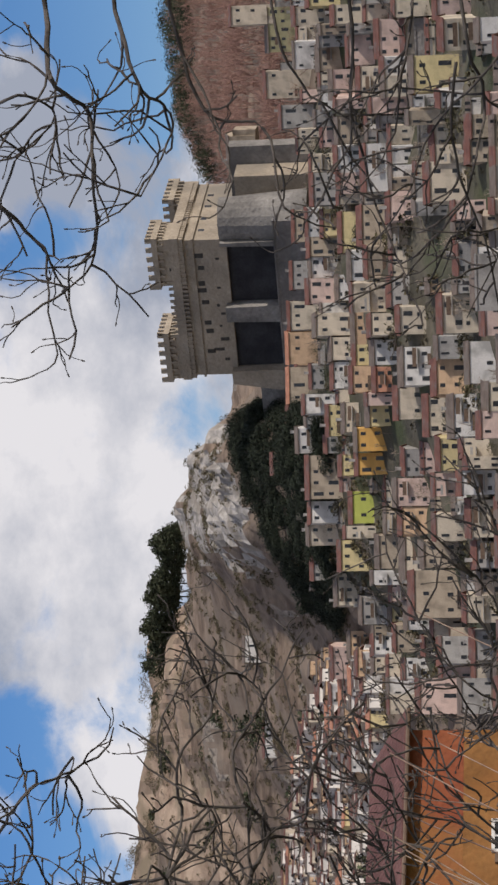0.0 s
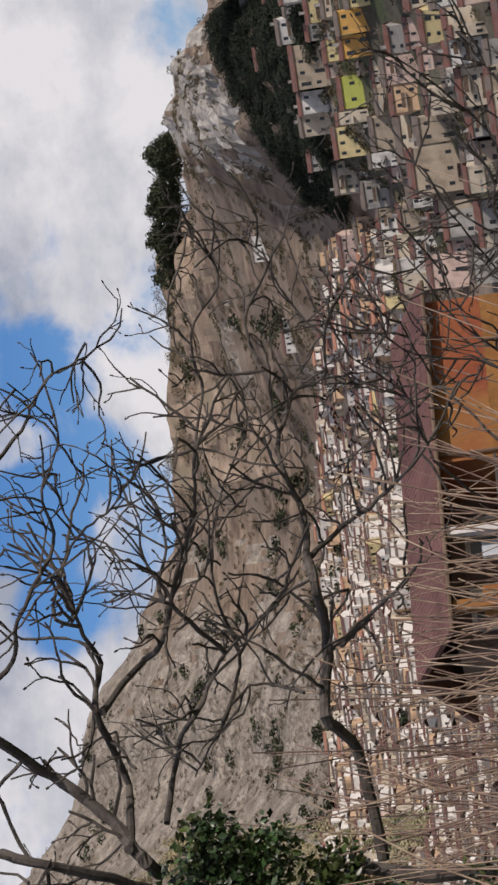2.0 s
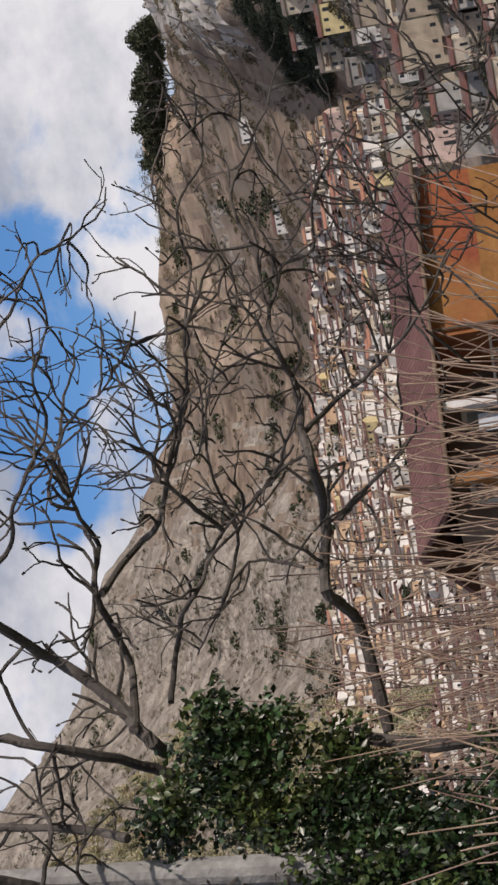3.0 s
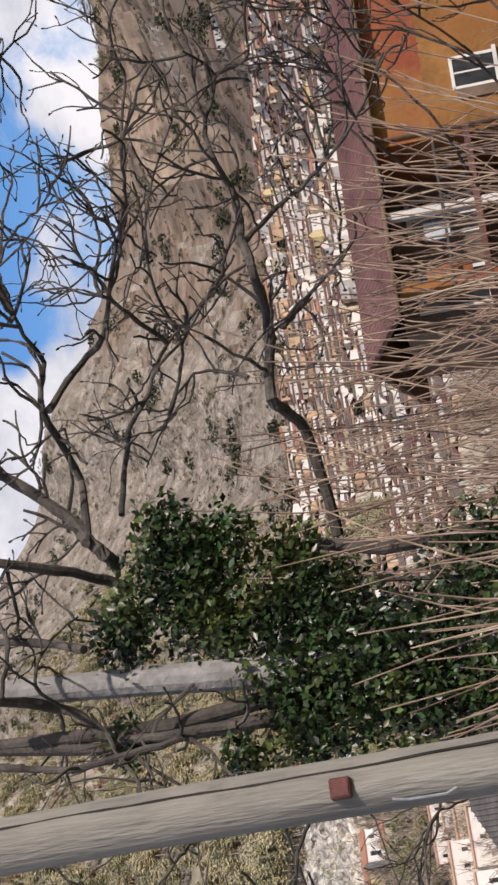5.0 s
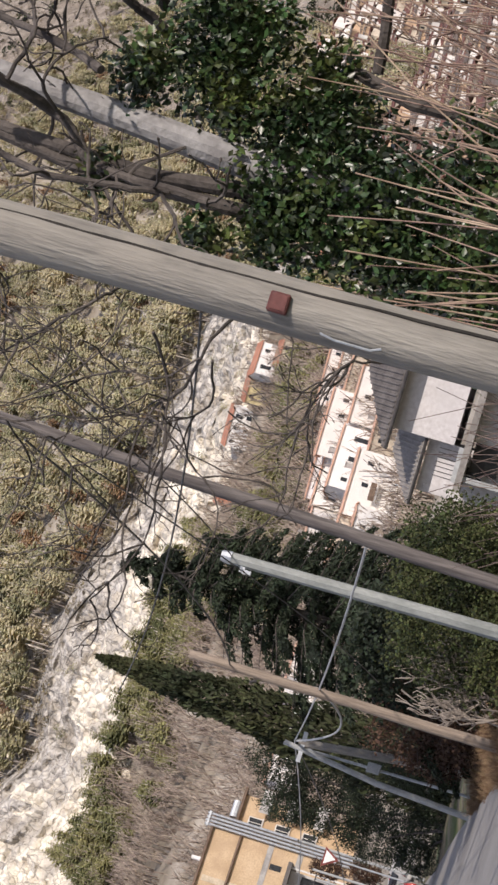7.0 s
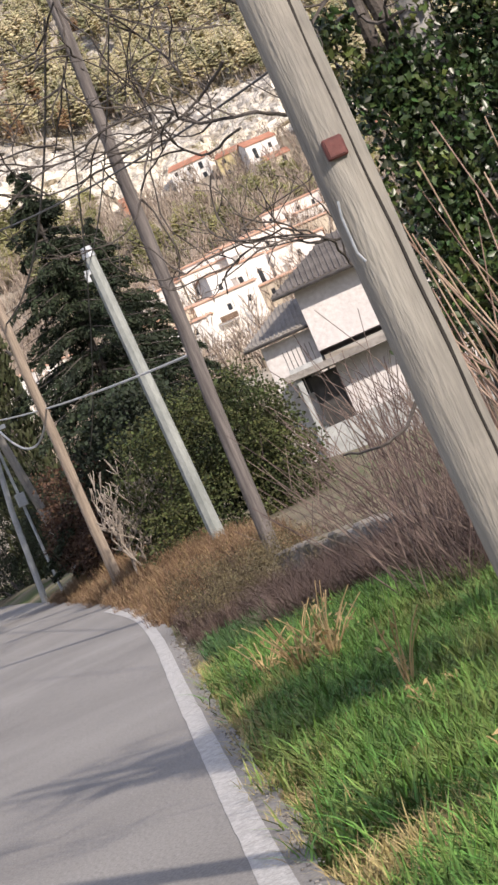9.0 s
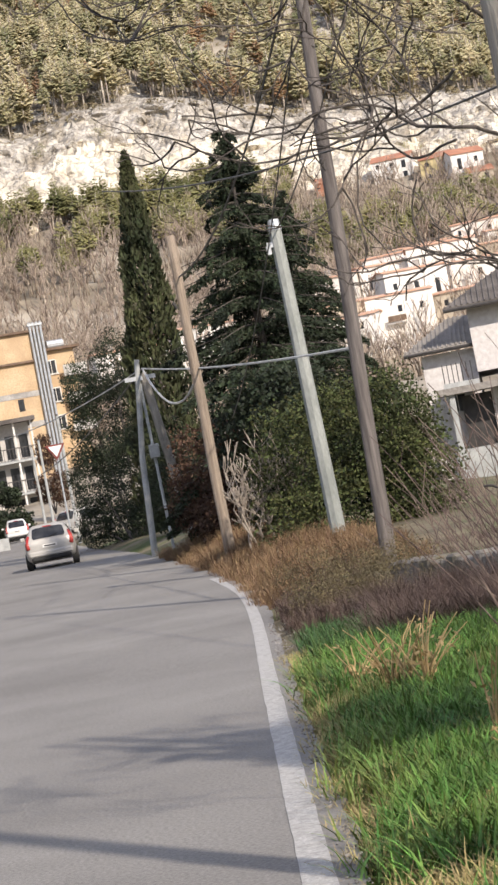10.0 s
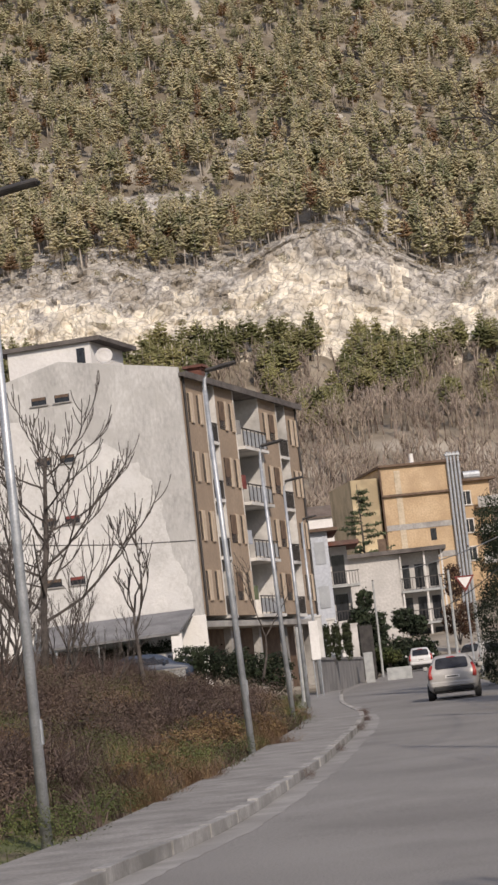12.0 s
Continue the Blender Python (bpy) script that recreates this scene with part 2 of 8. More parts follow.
PINE_RUST = mat("rusty_needles", (0.24, 0.15, 0.085), (0.34, 0.22, 0.12), 0.05, 0.9, 0.0, 2.0, vary=0.28)
PINE_GREEN = mat("green_needles", (0.125, 0.135, 0.056), (0.32, 0.295, 0.13), 0.10, 0.9, 0.0, 2.0, vary=0.25)
for m in (PINE, PINE_DARK, PINE_RUST, PINE_GREEN):
    lets_light(m, 0.12)
TRUNK = mat("pine_trunk", (0.38, 0.33, 0.29), (0.56, 0.50, 0.44), 0.5, 0.9, 0.0, 2.0, vary=0.3)
TWIG = mat("bare_twigs", (0.21, 0.165, 0.13), (0.40, 0.33, 0.27), 0.2, 0.9, 0.0, 2.0, vary=0.3)


# ---- building helpers ----
def part(name, bm, material, parent=None, label="", smooth=False):
    """Links a bmesh as one mesh object under its thing."""
    me = bpy.data.meshes.new(name)
    bm.to_mesh(me)
    bm.free()
    for mt in material if isinstance(material, (list, tuple)) else [material]:
        me.materials.append(mt)
    if smooth:
        me.polygons.foreach_set("use_smooth", [True] * len(me.polygons))
    ob = new(name, me)
    if parent is not None:
        ob.parent = parent
    return tagged(ob, label)


def thing(name, label, category, place=(0, 0, 0), turn=0.0, group="", kind=""):
    """An Empty that carries a thing's parts. turn: degrees, anticlockwise from above."""
    ob = new(name)
    ob.empty_display_size = 0.2
    ob.matrix_world = pose(*place, 0, 0, turn)
    return tagged(ob, label, category, group, kind)


def box(bm, x0, x1, y0, y1, z0, z1, bevel=0.0, mi=0):
    """A block between two corners, with rounded edges where bevel is given."""
    r = bmesh.ops.create_cube(bm, size=1.0, matrix=Matrix.LocRotScale(((x0 + x1) / 2, (y0 + y1) / 2, (z0 + z1) / 2), None, (abs(x1 - x0), abs(y1 - y0), abs(z1 - z0))))
    fs = {f for v in r["verts"] for f in v.link_faces}
    if bevel:
        es = list({e for v in r["verts"] for e in v.link_edges})
        fs |= set(bmesh.ops.bevel(bm, geom=es, offset=bevel, segments=1, affect="EDGES", profile=0.5)["faces"])
    for f in fs:
        if f.is_valid:
            f.material_index = mi
    return bm


def blocks(*boxes, bevel=0.0):
    bm = bmesh.new()
    for b in boxes:
        box(bm, *b, bevel=bevel)
    return bm


def tube(bm, pts, r0, r1=None, sides=6, jitter=0.0):
    """A tapered tube along a line of places, closed at both ends."""
    pts = [Vector(p) for p in pts]
    r1 = r0 if r1 is None else r1
    rings = []
    n = len(pts)
    for i, p in enumerate(pts):
        d = (pts[min(i + 1, n - 1)] - pts[max(i - 1, 0)]).normalized()
        u = d.cross(Vector((0.31, 0.17, 0.93) if abs(d.z) < 0.9 else (1, 0, 0))).normalized()
        v = d.cross(u)
        r = (r0 + (r1 - r0) * i / max(1, n - 1)) * (1 + jitter * (random.random() - 0.5))
        rings.append([bm.verts.new(p + (u * math.cos(2 * math.pi * k / sides) + v * math.sin(2 * math.pi * k / sides)) * r) for k in range(sides)])
    for a, b in zip(rings, rings[1:]):
        for k in range(sides):
            bm.faces.new((a[k], a[(k + 1) % sides], b[(k + 1) % sides], b[k]))
    bm.faces.new(rings[0][::-1])
    bm.faces.new(rings[-1])
    return bm


def prism(bm, outline, y0, y1, mi=0):
    """A slab from an outline in x and z, between y0 and y1."""
    a = [bm.verts.new((x, y0, z)) for x, z in outline]
    b = [bm.verts.new((x, y1, z)) for x, z in outline]
    fs = [bm.faces.new(a), bm.faces.new(b[::-1])]
    for i in range(len(a)):
        j = (i + 1) % len(a)
        fs.append(bm.faces.new((a[j], a[i], b[i], b[j])))
    for f in fs:
        f.material_index = mi
    bmesh.ops.recalc_face_normals(bm, faces=fs)
    return bm


def lathe(bm, profile, sides=12):
    """A turned body from (radius, height) pairs about the z axis."""
    rings = [[bm.verts.new((r * math.cos(2 * math.pi * k / sides), r * math.sin(2 * math.pi * k / sides), z)) for k in range(sides)] for r, z in profile]
    for a, b in zip(rings, rings[1:]):
        for k in range(sides):
            bm.faces.new((a[k], a[(k + 1) % sides], b[(k + 1) % sides], b[k]))
    bm.faces.new(rings[0][::-1])
    bm.faces.new(rings[-1])
    return bm


def scatter(name, protos, places, materials, label, category):
    """Many small plants in one mesh. protos: (verts, faces, material indices) each; places: (proto, x, y, z, size, turn, width)."""
    vs, fs, ms, base = [], [], [], 0
    for k, x, y, z, s, turn, wide in places:
        v, f, m = protos[k]
        c, sn = math.cos(turn) * s * wide, math.sin(turn) * s * wide
        vs.append(np.column_stack((v[:, 0] * c - v[:, 1] * sn + x, v[:, 0] * sn + v[:, 1] * c + y, v[:, 2] * s + z)))
        fs.append(f + base)
        ms.append(m)
        base += len(v)
    V, F, M = np.concatenate(vs), np.concatenate(fs), np.concatenate(ms)
    me = bpy.data.meshes.new(name)
    me.vertices.add(len(V))
    me.vertices.foreach_set("co", V.astype(np.float32).ravel())
    me.loops.add(3 * len(F))
    me.loops.foreach_set("vertex_index", F.astype(np.int32).ravel())
    me.polygons.add(len(F))
    me.polygons.foreach_set("loop_start", np.arange(0, 3 * len(F), 3, dtype=np.int32))
    me.polygons.foreach_set("material_index", M.astype(np.int32))
    for mt in materials:
        me.materials.append(mt)
    me.update(calc_edges=True)
    me.validate()
    return tagged(new(name, me), label, category, kind="stuff")


def proto(bm):
    """A bmesh as arrays of triangles, for scatter()."""
    bmesh.ops.triangulate(bm, faces=bm.faces[:])
    bm.verts.index_update()
    v = np.array([q.co[:] for q in bm.verts])
    f = np.array([[q.index for q in g.verts] for g in bm.faces])
    m = np.array([g.material_index for g in bm.faces])
    bm.free()
    return v, f, m


# ---- ground ----
def smooth(a, b, x):
    t = min(1.0, max(0.0, (x - a) / (b - a)))
    return t * t * (3 - 2 * t)


def road_z(y):
    return 0.0095 * max(0.0, min(y, 172.0) - 25.0)


def bend(pairs, y):
    """A smooth line x(y) through a few pairs (y, x)."""
    if y <= pairs[0][0]:
        return pairs[0][1]
    for i in range(len(pairs) - 1):
        (a, xa), (b, xb) = pairs[i], pairs[i + 1]
        if y <= b:
            xp = pairs[i - 1] if i else (2 * a - b, 2 * xa - xb)
            xn = pairs[i + 2] if i + 2 < len(pairs) else (2 * b - a, 2 * xb - xa)
            m0, m1 = (xb - xp[1]) / (b - xp[0]), (xn[1] - xa) / (xn[0] - a)
            t, h = (y - a) / (b - a), b - a
            return (2 * t**3 - 3 * t**2 + 1) * xa + (t**3 - 2 * t**2 + t) * h * m0 + (3 * t**2 - 2 * t**3) * xb + (t**3 - t**2) * h * m1
    return pairs[-1][1] + (y - pairs[-1][0]) * (pairs[-1][1] - pairs[-2][1]) / (pairs[-1][0] - pairs[-2][0])


RIGHT = ((-30, -0.45), (0, 0.12), (11, 0.345), (21, 0.58), (33, 0.87), (40, 0.84), (53, 0.15), (75, -1.5), (92, -3.3), (112, -5.0), (135, -6.5), (175, -8.5))
LEFT = ((-30, -5.4), (0, -5.1), (15, -4.9), (23, -4.72), (29, -4.45), (37, -4.6), (45, -4.85), (66, -6.1), (84, -8.4), (100, -10.0), (112, -11.0), (135, -11.7), (175, -14.0))

# bearing: eye-level degrees of the land at 120, 260, 480, 506, 700, 1000, 1300 m
RINGS = (120, 260, 480, 506, 700, 1000, 1300)
LAND = (
    (-12, 0.4, 1.3, 7.8, 10.1, 14.5, 19.5, 22.0), (-7.2, 0.4, 1.2, 7.8, 9.9, 14.5, 19.5, 22.0), (-4.5, 0.2, 1.1, 7.5, 10.7, 14.5, 19.5, 22.0),
    (-2, 0.2, 1.2, 7.2, 9.6, 14.0, 19.0, 21.0), (4, 0.6, 2.2, 7.0, 9.1, 13.2, 18.0, 20.0), (9.3, 0.5, 2.0, 6.8, 8.5, 12.5, 17.5, 19.0),
    (13, 0.2, 1.4, 5.2, 5.6, 9.0, 14.0, 17.4), (19, -0.6, 0.3, 3.4, 3.7, 5.2, 8.8, 13.3), (25, -2.0, -1.4, 2.0, 2.3, 4.2, 6.7, 10.45),
    (31, -3.0, -2.4, 2.6, 3.2, 5.6, 8.6, 9.95), (34.6, -3.0, -2.4, 3.8, 4.6, 8.5, 9.05, 7.0),
    (35.8, -3.0, -2.4, 4.1, 4.9, 8.6, 8.75, 6.5), (36.6, -3.0, -2.4, 4.2, 5.0, 8.05, 7.9, 6.0), (37.4, -3.0, -2.4, 4.2, 4.95, 7.2, 7.4, 6.0),
    (40, -3.0, -2.4, 4.2, 4.9, 6.2, 7.4, 6.0), (46, -3.0, -2.4, 4.2, 4.8, 6.6, 9.0, 7.0))


def land_el(az, d):
    az = min(LAND[-1][0], max(LAND[0][0], az))
    for a, b in zip(LAND, LAND[1:]):
        if az <= b[0]:
            break
    t = smooth(a[0], b[0], az)
    row = [p + (q - p) * t for p, q in zip(a[1:], b[1:])]
    if d >= RINGS[-1]:
        return row[-1] * (0.55 + 0.45 * RINGS[-1] / d)
    for i in range(len(RINGS) - 1):
        if d <= RINGS[i + 1]:
            u = (d - RINGS[i]) / (RINGS[i + 1] - RINGS[i])
            return row[i] + (row[i + 1] - row[i]) * max(0.0, u)
    return row[-1]


def near_z(x, y):
    """The ground about the road: level with it, a bank on the left, a verge on the right that falls away beyond the hedge."""
    z = road_z(y) - 0.08
    left, right = bend(LEFT, y), bend(RIGHT, y)
    if x < left - 1.7:
        o = 4.0 * smooth(88, 100, y)
        z += 0.10 + 2.0 * smooth(left - 1.7 - o, left - 11.0 + 0.75 * o, x)
    if x > right + 0.2:
        z += 0.13 * smooth(right + 0.2, right + 0.7, x) + 0.35 * smooth(25, 40, y) * smooth(right + 0.5, right + 1.6, x) * smooth(-6, 3, x)
        z -= 7.0 * smooth(right + 9.0, right + 45.0, x)
    return z


def land_z(x, y):
    d, az = math.hypot(x, y), math.degrees(math.atan2(x, y))
    zn = near_z(x, y) if d < 200 else 0.0
    if d <= 90 or not -60 < az < 80:
        z = zn if d < 150 else -2.0
        if d > 150:
            z = -2 + 0.05 * (d - 150) * smooth(80, 120, abs(az))
        return z
    lump = 1.0 + 0.0016 * (d - 90)
    p = Vector((x / 42, y / 42, 0.3))
    far = high(land_el(az, max(d, 120)), d) + lump * 3.2 * (noise.fractal(p, 1.0, 2.0, 4) if d > 200 else 0)
    if d > 200:
        return far
    off = max(bend(LEFT, y) - x, x - bend(RIGHT, y)) if y > 0 else 99
    return zn + (far - zn) * smooth(90, 150, d) * max(smooth(4, 16, off), smooth(165, 200, d))


azs = [-180 + 6 * i for i in range(24)] + [-36 + 2 * i for i in range(11)] + [-14 + 0.09 * i for i in range(278)] + [11.02 + 0.16 * i for i in range(251)] + [52 + 4 * i for i in range(32)]
rs = [0.8 * 1.075**i for i in range(78)] + [235 + 9 * i for i in range(27)] + [480 + 1.1 * i for i in range(28)] + [514 + 10 * i for i in range(80)] + [1330, 1400, 1550, 1800, 2200, 2800, 3600, 4600]
rs = sorted(rs + [559 + 10 * i for i in range(22)])
gv, gf, gm = [(0.0, 0.0, -0.08)], [], []
for r in rs:
    for a in azs:
        p = polar(a, r)
        z = land_z(p.x, p.y)
        if 478 < r < 512 and -14 < a < 14:
            q = Vector((p.x / 6, p.y / 6, r / 4.5))
            far = noise.voronoi(q * 0.55 + 0.25 * noise.noise_vector(q))[0]
            near = noise.voronoi(q * 1.5)[0]
            jut = 3.4 * noise.noise(Vector((p.x / 22, p.y / 22, r / 12))) + 1.5 * noise.fractal(q * 0.8, 0.55, 2.2, 4) + 1.5 * smooth(0.22, 0.0, far[1] - far[0]) + 0.7 * smooth(0.25, 0.0, near[1] - near[0])
            p = polar(a, r + jut)
            z += 0.7 * noise.fractal(q * 1.2 + Vector((5, 5, 5)), 0.6, 2.2, 3)
        if 555 < r < 1060 and 32.5 < a < 38:
            q = Vector((p.x / 9, p.y / 9, z / 9))
            fade = smooth(32.5, 33.6, a) * smooth(38, 36.8, a) * smooth(555, 575, r) * (1.0 - 0.55 * smooth(770, 800, r)) * smooth(1060, 1000, r)
            z += fade * (1.7 * noise.cell(q) + 1.3 * noise.cell(q * 2.2) + 2.2 * noise.fractal(q * 0.8, 0.8, 2.0, 3))
        gv.append((p.x, p.y, z))
na = len(azs)
for i in range(len(rs) - 1):
    for j in range(na):
        k = (j + 1) % na
        gf.append((1 + i * na + j, 1 + (i + 1) * na + j, 1 + (i + 1) * na + k, 1 + i * na + k))
        r, a = rs[i], azs[j]
        q = Vector((a * 0.9, r / 60, 2.0))
        lump = noise.noise(q) + 0.7 * noise.noise(q * 3.1) + 0.6 * noise.noise(q * 9.3)
        mi = 0
        if r > 110:
            mi = 1 if (a > 22 + 3 * lump) else 2
        if 476 < r + 8 * lump < 522 and a < 12.0 + 2.0 * lump:
            mi = 3
        if r >= 500 and a < 9 and noise.noise(Vector((a * 0.8, r / 40, 7.0))) + 0.25 * lump > 0.30 and r < 640:
            mi = 7
        bit = noise.noise(Vector((a * 1.1, r / 8, 5.0))) + 0.6 * noise.noise(Vector((a * 3.5, r / 4, 5.0)))
        if 476 < r < 522 and a < 12 and r + 11 * bit > 499 - 0.9 * max(0.0, a - 2):
            mi = 7 if bit < 0.85 else 2
        if 12 < a < 22 + 3 * lump and r > 640:
            mi = 4
        if a > 30.6 + 0.5 * lump and 110 < r < 590 and land_el(a, r) < 5.9:
            mi = 5
        if 32.6 + 0.5 * lump < a < 37.4 + 0.3 * lump and 560 < r < 1100 and land_el(a, r) > 7.25 + 0.2 * (a - 33) - 0.15 * lump:
            mi = 8 if lump > -0.6 + 0.9 * smooth(34.4, 33.0, a) else 1
        elif a > 22 and 480 < r and lump > 0.62:
            mi = 4
        if 25.5 < a < 34 and r > 1040 + 60 * lump:
            mi = 6 if lump > -0.3 else 1
        gm.append(mi)
for j in range(na):
    gf.append((0, 1 + j, 1 + (j + 1) % na))
    gm.append(0)
me = bpy.data.meshes.new("ground")
me.from_pydata(gv, [], gf)
me.polygons.foreach_set("material_index", gm)
me.polygons.foreach_set("use_smooth", [m not in (3, 7, 8) for m in gm])
for m in (SOIL, SCRUB, WOODFLOOR, ROCK, GREYROCK, TOWNFLOOR, TANROCK, GREY_CLIFF, CRAG):
    me.materials.append(m)
ground = tagged(new("ground", me), "brown hillsides and a pale cliff round the valley", "ground", kind="structure")


# ---- road ----
def strip(name, edges, material, label, category, y0, y1, step, lift, thick=0.06, kind="structure"):
    """A ribbon along the road between two lines, with a thickness."""
    bm = bmesh.new()
    n = int((y1 - y0) / step)
    prev = None
    for i in range(n + 1):
        y = y0 + (y1 - y0) * i / n
        a, b = edges(y)
        z = road_z(y) + lift
        cur = [bm.verts.new(c) for c in ((a, y, z), (b, y, z), (b, y, z - thick), (a, y, z - thick))]
        if prev:
            for k in range(4):
                bm.faces.new((prev[k], prev[(k + 1) % 4], cur[(k + 1) % 4], cur[k]))
        else:
            bm.faces.new(cur)
        prev = cur
    bm.faces.new(prev[::-1])
    bmesh.ops.recalc_face_normals(bm, faces=bm.faces[:])
    return tagged(part(name, bm, material), label, category, kind=kind)


def ragged(y, k):
    return 0.5 * noise.noise(Vector((y * 1.7, k, 0.5))) + 0.3 * noise.noise(Vector((y * 6.1, k, 3.5)))


strip("road", lambda y: (bend(LEFT, y), bend(RIGHT, y) + 0.20 + 0.10 * ragged(y, 1.0)), ASPHALT, "worn pale grey asphalt road bending to one side", "road", -28, 172, 0.25, 0.0)
strip("forecourt", lambda y: (bend(LEFT, y) - 4.5, bend(LEFT, y) + 0.1), PAVING, "worn concrete apron at the yard entrance", "pavement", 100, 134, 0.5, -0.012)
strip("edge_line", lambda y: (bend(RIGHT, y) - 0.10 + 0.012 * ragged(y, 4.0), bend(RIGHT, y) + 0.055 + 0.012 * ragged(y, 6.0)), WHITE_LINE, "faded white painted edge line on the asphalt", "road marking", -20, 46, 0.2, 0.004, 0.002)
strip("gutter", lambda y: (bend(LEFT, y) + 0.01, bend(LEFT, y) + 0.40 + 0.10 * ragged(y, 8.0)), GUTTER, "faint pale gutter strip along the kerb", "gutter", -20, 84, 0.25, 0.004, 0.002)
strip("pavement", lambda y: (bend(LEFT, y) - 1.75, bend(LEFT, y) - 0.15), PAVING, "grey concrete pavement beside the road", "pavement", -20, 110, 0.5, 0.13, 0.2)


# ---- forest on the slopes ----
def pine_proto(seed, whorls=9):
    """A far pine: a pale bare trunk and tiers of flat spreading boughs."""
    rnd = random.Random(seed)
    bm = bmesh.new()
    lean = rnd.uniform(-.03, .03)
    tube(bm, [(0, 0, -0.05), (lean, rnd.uniform(-.02, .02), 0.5), (lean, 0, 0.95)], 0.017, 0.006, 4)
    for f in bm.faces:
        f.material_index = 1
    low, wide, taper = rnd.uniform(0.26, 0.56), rnd.uniform(0.17, 0.26), rnd.uniform(0.4, 0.85)
    for k in range(whorls):
        t = (k + rnd.uniform(-0.3, 0.3)) / (whorls - 1)
        h = low + (0.95 - low) * max(0.0, t)
        reach = wide * (max(0.06, 1.05 - t) ** taper) * (0.72 if k == 0 else 1.0)
        n = rnd.choice((5, 6, 6, 7)) if t < 0.8 else 4
        turn = rnd.uniform(0, 6.28)
        for i in range(n):
            a = turn + 6.28 * i / n + rnd.uniform(-0.35, 0.35)
            L = reach * rnd.uniform(0.55, 1.15)
            out, side = Vector((math.cos(a), math.sin(a), 0)), Vector((-math.sin(a), math.cos(a), 0))
            root = Vector((lean, 0, h + rnd.uniform(-0.02, 0.02)))
            rise = rnd.uniform(-0.12, 0.22) + 0.35 * t
            for c, ln, w, dz in ((0.42, 0.62, 0.34, 0.0), (0.80, 0.42, 0.30, 0.012)):
                m = root + out * L * c + Vector((0, 0, rise * L * c + dz + rnd.uniform(-0.012, 0.012)))
                u, v = out * L * ln * 0.6 + Vector((0, 0, L * rnd.uniform(-0.10, 0.04))), side * L * w * rnd.uniform(0.8, 1.3)
                up = Vector((rnd.uniform(-.01, .01), rnd.uniform(-.01, .01), 0.012 + 0.075 * L))
                pts = [bm.verts.new(q) for q in (m - u, m + v - up, m + u, m - v - up, m + up)]
                for x, y in ((0, 1), (1, 2), (2, 3), (3, 0)):
                    bm.faces.new((pts[x], pts[y], pts[4]))
    return proto(bm)


def bare_proto(seed):
    rnd = random.Random(seed)
    bm = bmesh.new()

    def grow(p, d, length, r, depth):
        q = p + d * length
        tube(bm, [p, q], r, r * 0.6, 3)
        if depth:
            for _ in range(3 if depth > 1 else 4):
                e = (d + Vector((rnd.uniform(-.7, .7), rnd.uniform(-.7, .7), rnd.uniform(-.1, .5)))).normalized()
                grow(p.lerp(q, rnd.uniform(0.5, 1.0)), e, length * rnd.uniform(0.5, 0.75), r * 0.55, depth - 1)
    grow(Vector((0, 0, -0.05)), Vector((rnd.uniform(-.1, .1), rnd.uniform(-.1, .1), 1)), 0.45, 0.016, 2)
    return proto(bm)


PINES = [pine_proto(s) for s in range(8)]
BARES = [bare_proto(50 + s) for s in range(6)]
rnd = random.Random(7)
spots = []
while len(spots) < 8800:
    az, d = rnd.uniform(-15, 17), 512 + 560 * rnd.random() ** 1.15
    if noise.noise(Vector((az * 1.3, d / 35, 1.0))) < -0.42 or (d < 620 and noise.noise(Vector((az * 0.8, d / 40, 7.0))) > 0.24 and az < 6):
        continue
    p = polar(az, d)
    spots.append((rnd.randrange(8), p.x, p.y, land_z(p.x, p.y) - 0.3, rnd.choice((6.5, 9.0, 11.0, 12.5)) * rnd.uniform(0.85, 1.15), rnd.uniform(0, 6.3), rnd.uniform(0.75, 1.3)))
scatter("pine_forest", PINES, [s for i, s in enumerate(spots) if i % 3], (PINE, TRUNK), "dull olive-green pine forest on a steep mountain slope", "forest")
scatter("dark_pine_forest", PINES, spots[::3], (PINE_DARK, TRUNK), "darker pines among the olive-green forest", "forest")
spots = []
for k in range(800):
    az, d = rnd.uniform(-15, 17), 512 + 420 * rnd.random()
    p = polar(az, d)
    spots.append((rnd.randrange(8), p.x, p.y, land_z(p.x, p.y) - 0.3, rnd.uniform(5, 10.5), rnd.uniform(0, 6.3), rnd.uniform(0.9, 1.5)))
scatter("rusty_pines", PINES, spots, (PINE_RUST, TRUNK), "rust-brown trees scattered through the pine forest", "trees")
spots = []
while len(spots) < 1500:
    az, d = rnd.uniform(-15, 14), 482 - 52 * rnd.random() ** 1.6
    if noise.noise(Vector((az * 0.9, d / 30, 4.0))) < -0.25 + 0.5 * (476 - d) / 45 or 4.4 < az < 9.9 and land_el(az, d) > 5.85:
        continue
    p = polar(az, d)
    spots.append((rnd.randrange(8), p.x, p.y, land_z(p.x, p.y) - 0.3, rnd.uniform(5.0, 9.0), rnd.uniform(0, 6.3), rnd.uniform(1.0, 1.5)))
for k in range(650):
    az, d = rnd.uniform(2.5, 11), rnd.uniform(385, 478)
    if noise.noise(Vector((az * 0.9, d / 25, 31.0))) > -0.15 and not (4.4 < az < 9.9 and land_el(az, d) > 5.85):
        p = polar(az, d)
        spots.append((rnd.randrange(8), p.x, p.y, land_z(p.x, p.y) - 0.3, rnd.uniform(4, 7.5), rnd.uniform(0, 6.3), rnd.uniform(1.0, 1.7)))
scatter("pine_trees", PINES, spots, (PINE_GREEN, TRUNK), "green pines along the foot of the cliff", "trees")
spots = []
